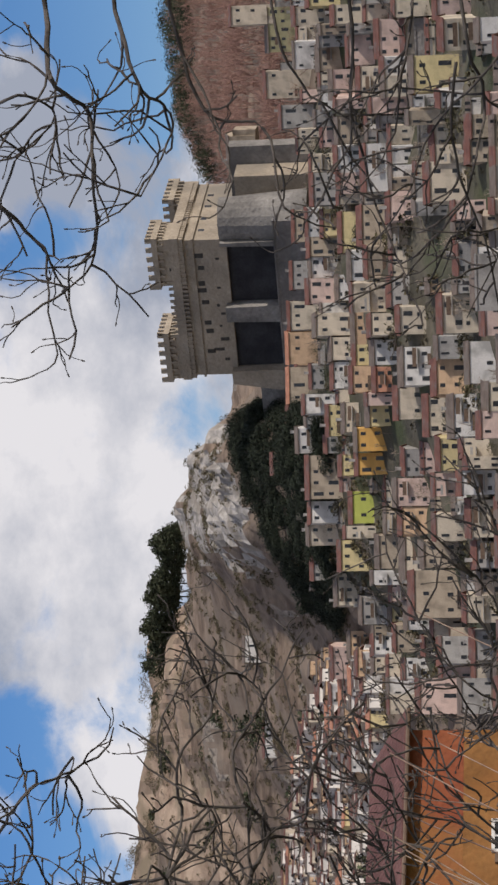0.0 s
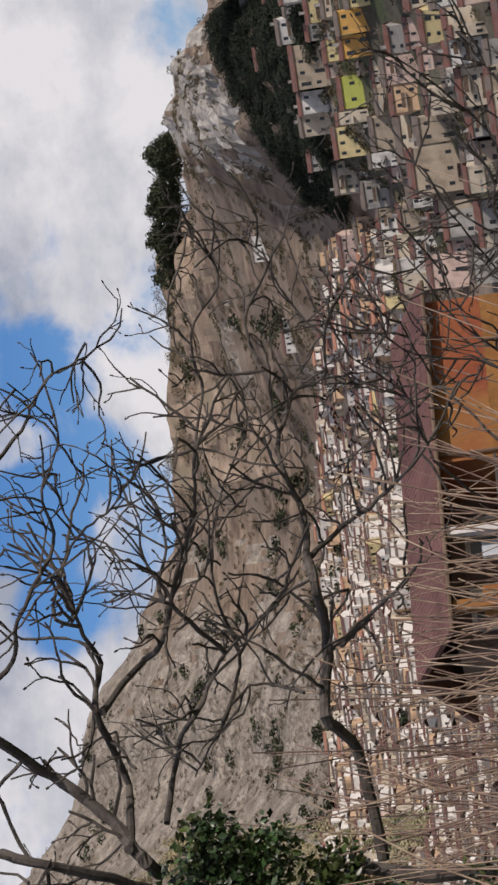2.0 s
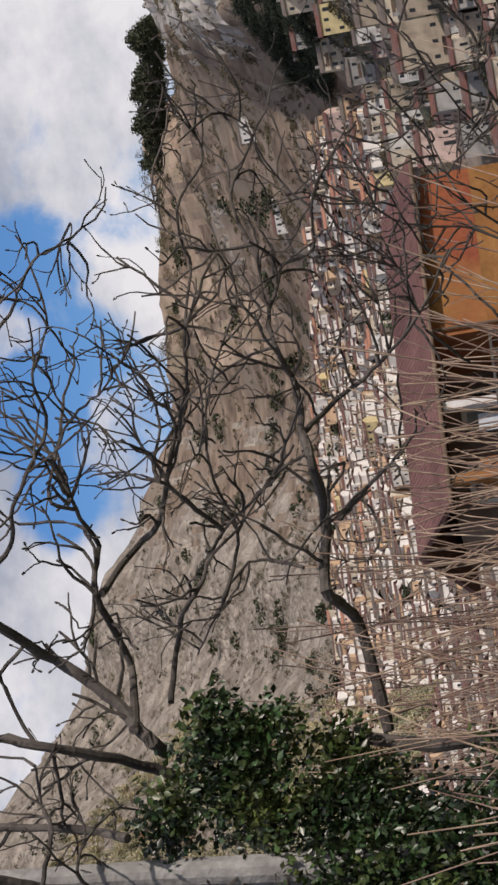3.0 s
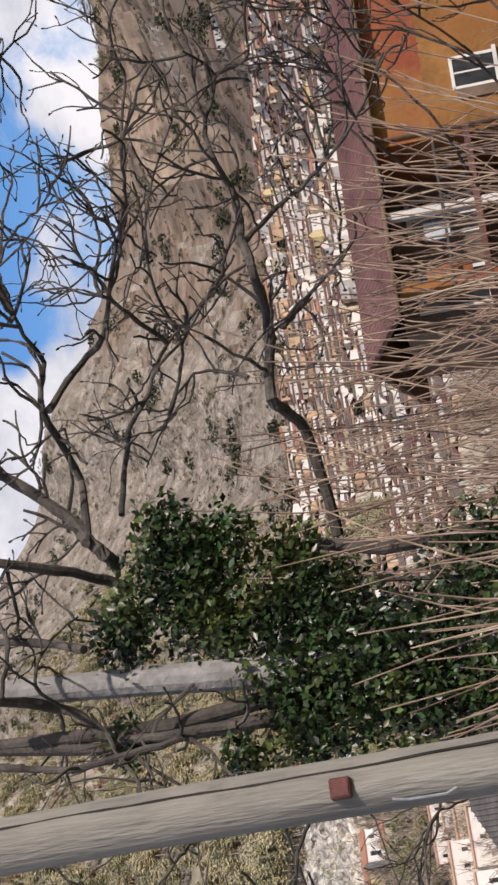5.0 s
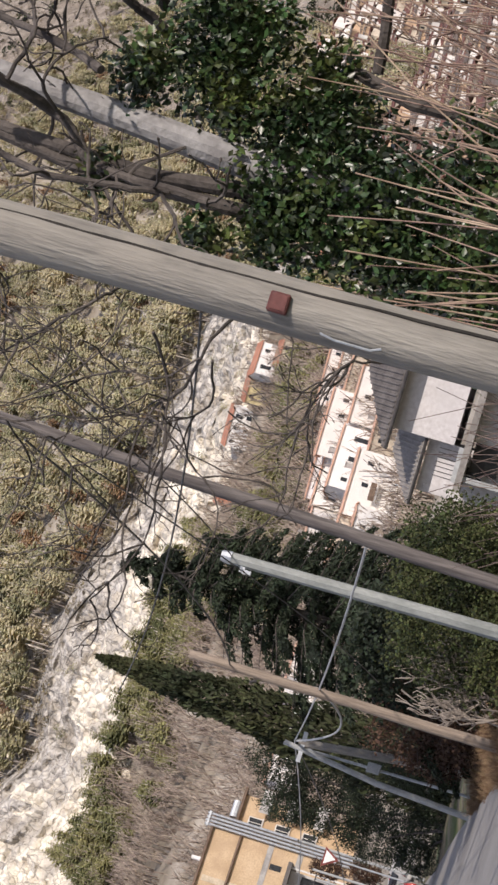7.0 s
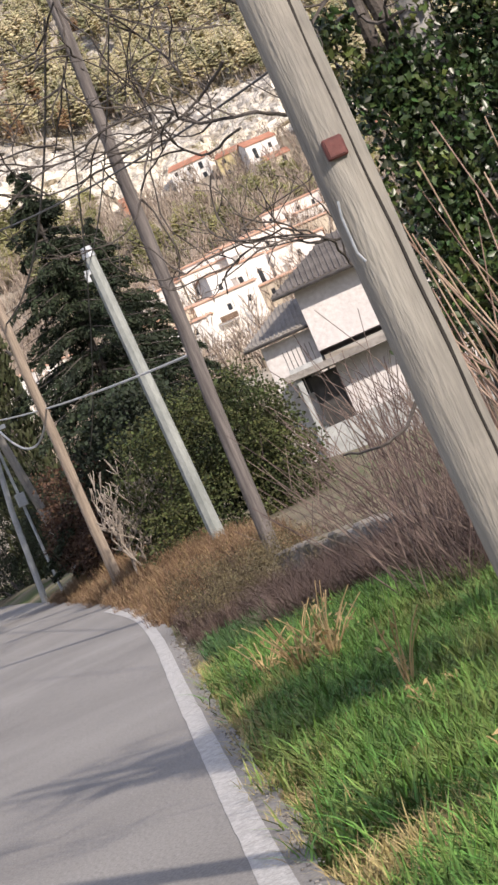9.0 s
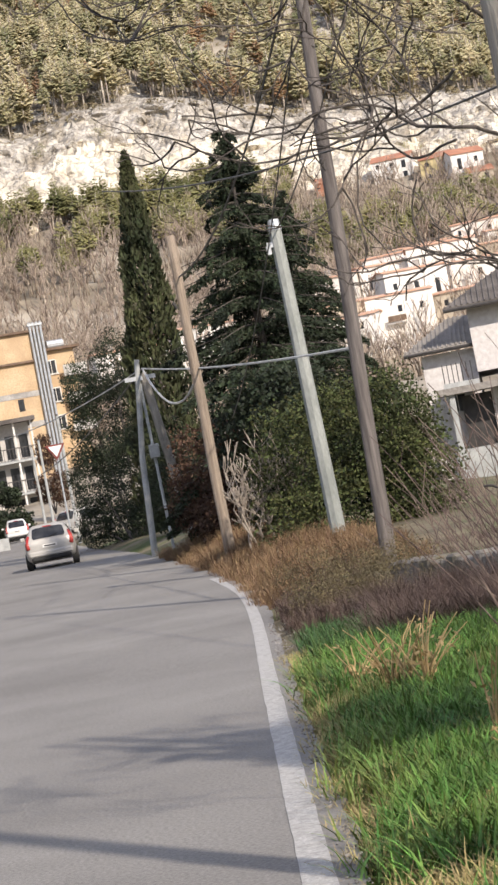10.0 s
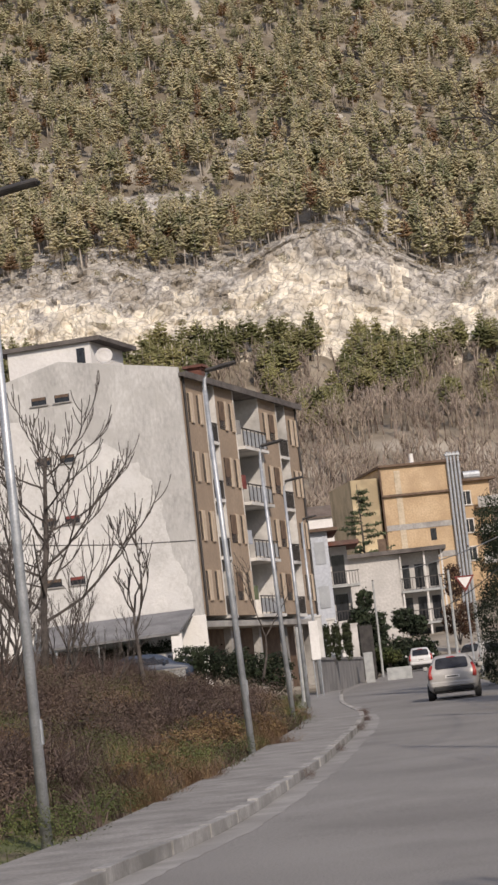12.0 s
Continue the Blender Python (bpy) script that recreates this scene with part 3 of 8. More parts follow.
while len(spots) < 6400:
    az, d = rnd.uniform(-15, 20), 235 + 240 * rnd.random() ** 0.75
    p = polar(az, d)
    spots.append((rnd.randrange(6), p.x, p.y, land_z(p.x, p.y) - 0.3, rnd.uniform(6, 11), rnd.uniform(0, 6.3), rnd.uniform(0.9, 1.4)))
scatter("bare_wood", BARES, spots, (TWIG,), "leafless grey-brown wood on the lower slope", "wood")


# scrub, rocks and trees on the far hill
REDTWIG = mat("reddish_twigs", (0.24, 0.14, 0.11), (0.36, 0.22, 0.18), 0.2, 0.9, 0.0, 2.0, vary=0.25)
SCRUBLEAF = mat("scrub_leaves", (0.085, 0.075, 0.045), (0.17, 0.14, 0.085), 0.1, 0.9, 0.0, 2.0, vary=0.4)
EVERGREEN = mat("far_evergreen", (0.030, 0.040, 0.022), (0.07, 0.078, 0.042), 0.1, 0.9, 0.0, 2.0, vary=0.45)


def clump_proto(seed, n=46, flat=0.8):
    """A bush seen from far off: a cloud of small folded leaves."""
    rn = random.Random(seed)
    bm = bmesh.new()
    for _ in range(n):
        a, b = rn.uniform(0, 6.28), rn.uniform(-0.4, 1.4)
        r = rn.uniform(0.3, 0.55)
        c = Vector((math.cos(a) * math.cos(b) * r, math.sin(a) * math.cos(b) * r, 0.42 + math.sin(b) * r * flat))
        v = [bm.verts.new(c + Vector((rn.uniform(-.16, .16), rn.uniform(-.16, .16), rn.uniform(-.14, .14)))) for _ in range(4)]
        bm.faces.new(v[:3])
        bm.faces.new((v[0], v[2], v[3]))
    return proto(bm)


CLUMPS = [clump_proto(90 + s) for s in range(6)]


def leafy_proto(seed, n=170, size=0.05, lobes=6):
    """A rounded bush of many small leaves on a few uneven lobes."""
    rn = random.Random(seed)
    bm = bmesh.new()
    tops = [(Vector((rn.uniform(-.3, .3), rn.uniform(-.3, .3), rn.uniform(0.2, 0.6))), rn.uniform(0.2, 0.34)) for _ in range(lobes)]
    for i in range(n):
        c, r = tops[i % lobes]
        d = Vector((rn.gauss(0, 1), rn.gauss(0, 1), rn.gauss(0.3, 1))).normalized()
        p = c + d * r * rn.uniform(0.7, 1.1)
        p.z = max(p.z, rn.uniform(0, 0.15))
        e = Vector((rn.gauss(0, 1), rn.gauss(0, 1), rn.gauss(0, 1))).normalized()
        u = (d.cross(e)).normalized()
        w = (d + e * 0.6).normalized().cross(u)
        s = size * rn.uniform(0.6, 1.3)
        bm.faces.new([bm.verts.new(p + q) for q in (u * s, w * s * 0.6, -u * s)])
    return proto(bm)


FINE = [leafy_proto(190 + s) for s in range(6)]
DENSE = [leafy_proto(290 + s, 520, 0.024, 9) for s in range(6)]
HERB = [leafy_proto(590 + s, 620, 0.026, 9) for s in range(6)]



def hill(n, az0, az1, d0, d1, ks, s0, s1, seed, keep=None, wide=(0.9, 1.4)):
    rn = random.Random(seed)
    res, tries = [], 0
    while len(res) < n and tries < 40 * n:
        tries += 1
        az, d = rn.uniform(az0, az1), rn.uniform(d0, d1)
        if keep and not keep(az, land_el(az, d), d, rn.random()):
            continue
        p = polar(az, d)
        res.append((rn.randrange(ks), p.x, p.y, land_z(p.x, p.y) - 0.2, rn.uniform(s0, s1), rn.uniform(0, 6.28), rn.uniform(*wide)))
    return res


def patchy(az, el, d, r):
    return noise.noise(Vector((az * 1.4, d / 30, 3.0))) + 0.5 * noise.noise(Vector((az * 5, d / 9, 3.0))) > 0.05


LOW = [clump_proto(390 + s, 26) for s in range(6)]
scatter("hill_scrub", LOW, hill(15000, 12.5, 37, 520, 1300, 6, 0.6, 2.6, 61, patchy), (SCRUBLEAF,), "low brown scrub scattered over the far hill", "scrub")
BROWSE = mat("undergrowth", (0.20, 0.165, 0.10), (0.34, 0.29, 0.18), 0.06, 0.9, 0.0, 2.0, vary=0.3)
scatter("forest_undergrowth", LOW, hill(9500, -15, 15, 505, 1060, 6, 0.8, 2.8, 68), (BROWSE,), "low dry undergrowth between the pines", "undergrowth")
scatter("town_scrub", LOW, hill(900, 28.5, 47.5, 250, 560, 6, 1.0, 3.2, 69, lambda az, el, d, r: el < 5.6 and (38.5 < az < 42 and 2.0 < el < 3.8 or noise.noise(Vector((az * 1.3, d / 30, 21.0))) > 0.05)), (mat("town_scrub_leaves", (0.06, 0.052, 0.03), (0.13, 0.11, 0.06), 0.1, 0.9, 0.0, 2.0, vary=0.4),), "dull brown-green scrub between the houses", "scrub")
scatter("cliff_bushes", FINE, hill(34, -12, 11, 486, 506, 6, 1.6, 3.6, 70), (PINE_GREEN,), "small dark bushes clinging to the cliff", "bushes")
scatter("hill_trees", CLUMPS, hill(420, 13, 30, 560, 1290, 6, 3.0, 7.0, 62, lambda az, el, d, r: noise.noise(Vector((az * 0.9, d / 50, 8.0))) > 0.22), (EVERGREEN,), "dark evergreen patches on the far hill", "trees")


def under_crag(az, el, d, r):
    """The wedge of dark wood between the crag and the houses."""
    top = min(5.55 + 0.98 * (az - 31.7), 6.85 + 0.36 * (az - 33.3), 7.5)
    return 5.3 < el < top + 0.2 * noise.noise(Vector((az * 2, d / 20, 0)))


LEDGE = [leafy_proto(490 + k, 330, 0.07, 8) for k in range(6)]
scatter("ledge_trees", LEDGE, hill(1300, 31.6, 37.2, 500, 720, 6, 3.0, 5.6, 63, under_crag), (mat("ledge_leaves", (0.010, 0.015, 0.009), (0.026, 0.034, 0.020), 0.1, 0.9, 0.0, 2.0, vary=0.4),), "very dark evergreen wood under the grey crag", "trees")
scatter("red_wood", BARES, hill(2600, 42.4, 48.5, 600, 990, 6, 6, 11, 64, lambda az, el, d, r: el > 6.0), (REDTWIG,), "reddish leafless wood on the hill beside the castle", "wood")
scatter("skyline_shrubs", FINE, hill(70, 25.2, 31.2, 1230, 1290, 6, 5.0, 11.0, 71, lambda az, el, d, r: noise.noise(Vector((az * 2.2, 0.0, 5.0))) > -0.1), (SCRUBLEAF,), "brownish shrubs along the skyline", "shrubs")
scatter("ridge_trees", FINE, hill(240, 42.9, 48.5, 930, 1000, 6, 7, 11, 65), (EVERGREEN,), "dark green trees along the ridge", "trees")
scatter("town_trees", DENSE, hill(460, 29.3, 48, 250, 600, 6, 2.0, 5.0, 66, lambda az, el, d, r: noise.noise(Vector((az * 1.1, d / 40, 12.0))) > 0.12 and el < 5.6), (EVERGREEN,), "dark garden trees between the houses", "trees")
scatter("town_brush", BARES, hill(500, 28.5, 48, 250, 600, 6, 3.0, 6.5, 67, lambda az, el, d, r: noise.noise(Vector((az * 1.1, d / 40, 19.0))) > 0.0 and el < 5.6), (TWIG,), "leafless brush between the houses", "brush")


def ridge_pine():
    rn = random.Random(4)
    ob = thing("ridge_pine", "dark round-topped pine on the skyline ridge", "tree", polar(33.9, 985, 0), 0, "pines along the ridge")
    part("trunk", tube(bmesh.new(), [(0, 0, -2), (0.1, 0, 6)], 0.2, 0.12, 6), BARK, ob)
    bm = bmesh.new()
    for _ in range(2200):
        a, b, r = rn.uniform(0, 6.28), rn.uniform(-1.0, 1.5), rn.uniform(0.55, 1.0)
        r *= 1 + 0.18 * math.sin(3 * a + 4 * b) * math.sin(5 * b)
        c = Vector((math.cos(a) * math.cos(b) * r * 3.6, math.sin(a) * math.cos(b) * r * 3.6, 5.2 + math.sin(b) * r * 4.2))
        v = [bm.verts.new(c + Vector((rn.uniform(-.5, .5), rn.uniform(-.5, .5), rn.uniform(-.4, .4)))) for _ in range(3)]
        bm.faces.new(v)
    part("crown", bm, EVERGREEN, ob)
    return ob


first = ridge_pine()
rn = random.Random(8)
for i in range(17):
    az = 34.1 - 3.2 * i / 16 + rn.uniform(-0.07, 0.07)
    d = 1120 + 80 * (34.2 - az) / 4
    p = polar(az, d)
    k = rn.choice((1.25, 1.5, 1.7, 1.9, 2.1)) * rn.uniform(0.95, 1.05)
    t = copy_thing(first, pose(p.x, p.y, high(9.15 + 0.12 * (34.2 - az), d) - 6.0, 0, 0, rn.uniform(0, 360)))
    t.scale = (k, k, k * rn.uniform(0.9, 1.35))
p = polar(34.15, 1120)
first.matrix_world = pose(p.x, p.y, high(9.2, 1120) - 3.0)


# ---- town on the hillside, with the castle ----
def plaster(name, c, dirt=0.55):
    k = tuple(v * 0.86 for v in c)
    return mat(name, k, c, 0.5, 0.92, 0.25, 5.0, stain=tuple(v * dirt for v in c), stain_scale=0.33, vary=0.0)


WHITE, CREAM, BEIGE, GREY = plaster("white_plaster", (0.68, 0.66, 0.63)), plaster("cream_plaster", (0.61, 0.53, 0.42)), plaster("beige_plaster", (0.44, 0.365, 0.28)), plaster("grey_plaster", (0.38, 0.365, 0.345))
YELLOW, ORANGE, LIME, PINK = plaster("yellow_plaster", (0.66, 0.55, 0.30), 0.7), plaster("orange_plaster", (0.72, 0.42, 0.13), 0.8), plaster("lime_plaster", (0.50, 0.54, 0.13), 0.85), plaster("pink_plaster", (0.64, 0.48, 0.42))
PEACH, SALMON, OLIVE = plaster("peach_plaster", (0.62, 0.43, 0.28)), plaster("salmon_plaster", (0.60, 0.30, 0.20)), plaster("olive_plaster", (0.40, 0.37, 0.22))
BLUEGREY = plaster("slate_blue_plaster", (0.24, 0.27, 0.31))
# white plaster lightened so its colour carries the sun on far walls
SUNLIT_WHITE = plaster("sunlit_white_plaster", (0.80, 0.76, 0.71), 0.9)
TILES = mat("roof_tiles", (0.11, 0.046, 0.037), (0.19, 0.082, 0.060), 0.5, 0.9, 0.6, 4.0, stain=(0.13, 0.10, 0.09), stain_scale=0.4)
TILES_OLD = mat("weathered_roof_tiles", (0.095, 0.072, 0.060), (0.18, 0.140, 0.115), 0.5, 0.9, 0.6, 4.0, stain=(0.15, 0.13, 0.11), stain_scale=0.4)
TILES_PALE = mat("pale_roof_tiles", (0.50, 0.30, 0.21), (0.62, 0.40, 0.30), 0.5, 0.9, 0.5, 4.0)
TILES_RED = mat("red_roof_tiles", (0.32, 0.14, 0.09), (0.45, 0.22, 0.14), 0.5, 0.9, 0.6, 4.0)
PANE = mat("dark_pane", (0.012, 0.013, 0.016), (0.035, 0.037, 0.042), 2.0, 0.15, 0.0, 20.0, spec=0.5)
SHUTTER = mat("brown_shutter", (0.10, 0.065, 0.045), (0.17, 0.115, 0.08), 2.0, 0.7, 0.2, 20.0)
STONE = mat("castle_stone", (0.29, 0.245, 0.19), (0.43, 0.365, 0.285), 0.12, 0.92, 0.6, 1.2, stain=(0.24, 0.215, 0.18), stain_scale=0.05)
STONE_GREY = mat("grey_stone", (0.17, 0.16, 0.15), (0.30, 0.285, 0.265), 0.15, 0.92, 0.6, 1.2, stain=(0.12, 0.115, 0.11), stain_scale=0.07)
# near-black tone for the shade inside the castle's bays
BAY_SHADE = mat("bay_shade_tone", (0.022, 0.022, 0.026), (0.045, 0.045, 0.05), 0.2, 0.9, 0.4, 1.5)
# leaf tones lowered so that the sunlit hedge reads as shaded
LEAF_DARK = mat("evergreen_leaves", (0.011, 0.018, 0.009), (0.032, 0.043, 0.020), 0.6, 0.75, 0.0, 3.0, vary=0.5)

win_bm = blocks((-0.5, 0.5, -0.03, 0.05, 0, 1.0))
WIN_MESH = bpy.data.meshes.new("window")
win_bm.to_mesh(WIN_MESH)
win_bm.free()
WIN_MESH.materials.append(PANE)
frm = bmesh.new()
for b in ((-0.6, -0.5, -0.08, 0.04, -0.06, 1.06), (0.5, 0.6, -0.08, 0.04, -0.06, 1.06), (-0.6, 0.6, -0.08, 0.04, 1.0, 1.08), (-0.7, 0.7, -0.16, 0.04, -0.10, 0.0), (-0.03, 0.03, -0.05, 0.04, 0, 1.0)):
    box(frm, *b)
FRAME_MESH = bpy.data.meshes.new("frame")
frm.to_mesh(FRAME_MESH)
frm.free()
FRAME_MESH.materials.append(WHITE)


def window(parent, x, y, z, w=0.9, h=1.3, turn=0.0, frame=True):
    """A pane set in a wall that faces -y, with its frame under it."""
    ob = new("window", WIN_MESH)
    ob.parent = parent
    ob.matrix_local = pose(x, y, z, 0, 0, turn) @ Matrix.Diagonal((w, 1, h, 1))
    if frame:
        fr = new("frame", FRAME_MESH)
        fr.parent = ob
    return ob


def gable_roof(w, depth, rise, z, over=0.25, thick=0.16):
    """Two slopes with a thickness, the ridge along x."""
    bm = bmesh.new()
    for s in (-1, 1):
        y0 = depth / 2 + s * (depth / 2 + over)
        pts = [(y0, z - 0.12), (depth / 2, z + rise), (depth / 2, z + rise + thick), (y0, z - 0.12 + thick)]
        a = [bm.verts.new((-w / 2 - over, y, q)) for y, q in pts]
        b = [bm.verts.new((w / 2 + over, y, q)) for y, q in pts]
        bm.faces.new(a)
        bm.faces.new(b[::-1])
        for i in range(4):
            bm.faces.new((a[i], b[i], b[(i + 1) % 4], a[(i + 1) % 4]))
    bmesh.ops.recalc_face_normals(bm, faces=bm.faces[:])
    return bm


def slope_distance(az, el, lo=235.0, hi=640.0):
    """How far off the ground first rises to el degrees above eye level at a bearing."""
    d, rise = lo, math.tan(radians(el))
    a = radians(az)
    while d < hi and land_z(d * math.sin(a), d * math.cos(a)) < EYE + d * rise:
        d += 1.5
    return d


COLOURS = {WHITE: "white", CREAM: "cream", BEIGE: "beige", GREY: "grey", YELLOW: "pale yellow", ORANGE: "orange-yellow", LIME: "lime-green", PINK: "pale pink", PEACH: "peach", SALMON: "salmon", OLIVE: "olive", SUNLIT_WHITE: "sunlit-white", BLUEGREY: "slate-blue"}
house_rnd = random.Random(11)


def house_at(place, turn, w, depth, h, wall, storeys, group, roof=None, cols=None, deep=4.0, wins=True, name="house", where="on the hillside", rise=0.0, busy=0.0, small=1.0):
    """A plastered house that faces -y. busy: how often it has balconies and lean-tos."""
    rn = house_rnd
    ob = thing(name, "%s plastered house with a tiled roof %s" % (COLOURS.get(wall, "stone"), where), "house", place, turn, group)
    bm = blocks((-w / 2, w / 2, 0, depth, -deep, h))
    rise = rise or min(1.5, depth * 0.17)
    for s in (-1, 1):
        v = [bm.verts.new((s * w / 2 * 0.998, y, z)) for y, z in ((0, h - 0.02), (depth, h - 0.02), (depth / 2, h + rise - 0.02))]
        bm.faces.new(v if s > 0 else v[::-1])
    part("wall", bm, wall, ob)
    roof = roof or rn.choice((TILES, TILES, TILES_OLD))
    part("roof", gable_roof(w, depth, rise, h), roof, ob)
    if wins:
        cols = cols or max(2, int(w / 2.3))
        fh = h / storeys
        for f in range(storeys):
            for c in range(cols):
                if rn.random() < 0.16:
                    continue
                x = -w / 2 + (c + 0.5) * w / cols + rn.uniform(-0.15, 0.15)
                tall = rn.random() < 0.25
                window(ob, x, 0, f * fh + (0.2 if tall else fh * 0.38), (0.7 if not tall else 0.85) * small, (min(fh * 0.36, 1.1) if not tall else fh * 0.66) * small, 0, False)
            if busy and rn.random() < busy and w > 4:
                x0 = rn.uniform(-w / 2 + 0.2, 0.2)
                x1 = min(w / 2 - 0.2, x0 + rn.uniform(2.0, 4.0))
                b = part("balcony", blocks((x0, x1, -0.9, 0.0, f * fh - 0.02, f * fh + 0.13)), GREY, ob)
                part("railing", blocks((x0, x1, -0.9, -0.84, f * fh + 0.25, f * fh + 1.0)), SHUTTER, b)
    if busy and rn.random() < busy:
        e, q = rn.choice((-1, 1)), rn.uniform(1.6, 2.8)
        x0, x1 = (w / 2, w / 2 + q) if e > 0 else (-w / 2 - q, -w / 2)
        k = h * rn.uniform(0.45, 0.75)
        part("lean_to", blocks((x0, x1, 0.5, depth * 0.8, -deep, k)), rn.choice((GREY, BEIGE, wall)), ob)
        part("lean_to_roof", blocks((x0 - 0.1, x1 + 0.1, 0.3, depth * 0.8 + 0.1, k, k + 0.16)), roof, ob)
    if rn.random() < 0.5:
        cx, cy = rn.uniform(-w / 3, w / 3), depth * rn.uniform(0.3, 0.7)
        part("chimney", blocks((cx - 0.3, cx + 0.3, cy - 0.3, cy + 0.3, h, h + rise + 0.9), (cx - 0.4, cx + 0.4, cy - 0.4, cy + 0.4, h + rise + 0.9, h + rise + 1.05)), GREY, ob)
    return ob


TAKEN = []


def town_house(az0, az1, el0, el1, wall, storeys):
    """A house of the town between two bearings, from its foot to its eaves."""
    TAKEN.append((az0, az1, el0 - (0.2 if wall in (LIME, ORANGE) else 0.0), el1))
    az = (az0 + az1) / 2
    d = slope_distance(az, el0)
    p = polar(az, d)
    w = radians(az1 - az0) * d * 0.97
    house_at((p.x, p.y, high(el0, d)), -az + house_rnd.uniform(-9, 9), w, min(10, max(6, w)), high(el1, d) - high(el0, d) - 0.4, wall, storeys, "houses of the hillside town", busy=0.0 if wall in (LIME, ORANGE) else 0.3)


town_house(45.81, 46.92, 6.16, 6.71, OLIVE, 2)
town_house(44.70, 45.39, 5.99, 6.81, CREAM, 2)
town_house(46.51, 46.99, 6.84, 7.59, CREAM, 2)
town_house(43.03, 43.86, 7.43, 7.76, BEIGE, 1)
town_house(43.98, 44.56, 5.66, 6.48, GREY, 2)
town_house(42.36, 43.56, 3.85, 4.48, WHITE, 2)
town_house(43.03, 43.47, 3.29, 3.85, WHITE, 2)
town_house(41.64, 42.39, 3.31, 3.93, PINK, 2)
town_house(42.08, 42.89, 5.15, 5.77, GREY, 2)
town_house(41.31, 42.03, 5.55, 5.92, WHITE, 2)
town_house(41.33, 42.00, 5.14, 5.55, YELLOW, 2)
town_house(40.31, 40.83, 5.19, 5.88, WHITE, 3)
town_house(39.74, 40.39, 4.90, 5.23, WHITE, 2)
town_house(41.08, 42.08, 3.94, 4.62, BEIGE, 2)
town_house(40.25, 41.06, 3.96, 4.51, BEIGE, 1)
town_house(38.86, 39.42, 3.79, 4.47, CREAM, 2)
town_house(38.86, 39.56, 3.03, 3.76, CREAM, 2)
town_house(38.17, 38.86, 5.72, 6.27, PEACH, 2)
town_house(38.28, 38.86, 4.88, 5.44, CREAM, 2)
town_house(37.58, 38.25, 4.98, 5.41, WHITE, 3)
town_house(37.47, 38.14, 4.40, 4.95, PEACH, 2)
town_house(37.47, 38.10, 3.86, 4.38, SALMON, 2)
town_house(37.61, 38.58, 2.92, 3.71, WHITE, 2)
town_house(38.86, 39.83, 1.90, 2.73, CREAM, 3)
town_house(37.61, 38.22, 5.98, 6.32, WHITE, 2)
town_house(37.58, 38.19, 5.58, 5.94, GREY, 2)
town_house(36.98, 37.47, 5.32, 6.13, WHITE, 2)
town_house(36.41, 37.19, 5.19, 5.55, YELLOW, 2)
town_house(36.50, 37.25, 4.72, 5.16, CREAM, 2)
town_house(36.02, 36.61, 4.13, 4.87, ORANGE, 2)
town_house(35.45, 36.00, 4.12, 4.86, ORANGE, 2)
town_house(36.00, 36.64, 5.61, 6.31, WHITE, 2)
town_house(34.86, 35.97, 5.28, 6.06, BEIGE, 2)
town_house(34.27, 34.83, 5.32, 6.04, WHITE, 2)
town_house(33.72, 34.25, 5.34, 6.09, CREAM, 2)
town_house(32.86, 33.69, 5.60, 5.99, GREY, 2)
town_house(34.25, 35.05, 4.43, 5.02, LIME, 1)
town_house(33.08, 33.86, 4.59, 5.32, YELLOW, 2)
town_house(32.24, 33.05, 4.82, 5.42, CREAM, 3)
town_house(36.36, 37.40, 2.53, 3.12, CREAM, 2)
town_house(36.33, 37.40, 1.85, 2.51, WHITE, 3)
town_house(35.50, 36.33, 2.33, 2.86, YELLOW, 2)
town_house(35.39, 36.08, 3.27, 3.72, GREY, 2)
town_house(34.66, 35.36, 3.04, 3.94, PINK, 3)
town_house(33.97, 34.66, 3.11, 3.82, PEACH, 2)
town_house(33.13, 33.97, 3.81, 4.39, BEIGE, 2)
town_house(32.83, 33.94, 3.40, 3.76, CREAM, 2)
town_house(34.91, 35.52, 1.45, 2.36, WHITE, 3)
town_house(33.86, 34.80, 1.46, 2.15, CREAM, 3)
town_house(33.13, 33.80, 1.48, 2.03, GREY, 2)
town_house(31.91, 33.11, 2.33, 3.56, BEIGE, 2)
town_house(31.77, 32.47, 4.14, 4.83, GREY, 2)
town_house(31.63, 32.33, 3.10, 3.73, WHITE, 2)
town_house(45.64, 46.51, 2.85, 3.43, BEIGE, 2)
town_house(43.00, 43.56, 1.38, 1.96, BEIGE, 2)
town_house(44.67, 45.42, 3.97, 4.55, CREAM, 2)
town_house(43.56, 44.23, 4.41, 5.12, BEIGE, 2)
town_house(44.34, 44.75, 2.07, 2.64, WHITE, 2)
town_house(40.25, 41.08, 1.88, 2.31, GREY, 2)
town_house(39.86, 40.25, 2.71, 3.01, PEACH, 1)
town_house(31.08, 31.77, 3.34, 4.02, BEIGE, 2)
town_house(30.80, 31.49, 2.11, 2.93, GREY, 2)
town_house(32.47, 33.02, 1.39, 1.94, BEIGE, 2)
town_house(30.94, 31.63, 4.57, 5.12, PEACH, 2)
# lesser houses between them
LESSER = []
CELL, AZ0, EL0 = 0.05, 29.6, -1.6
full = np.zeros((356, 154), bool)


def occupy(az0, az1, el0, el1):
    full[max(0, int((az0 - AZ0) / CELL)):max(0, int((az1 - AZ0) / CELL) + 1), max(0, int((el0 - EL0) / CELL)):max(0, int((el1 - EL0) / CELL) + 1)] = True


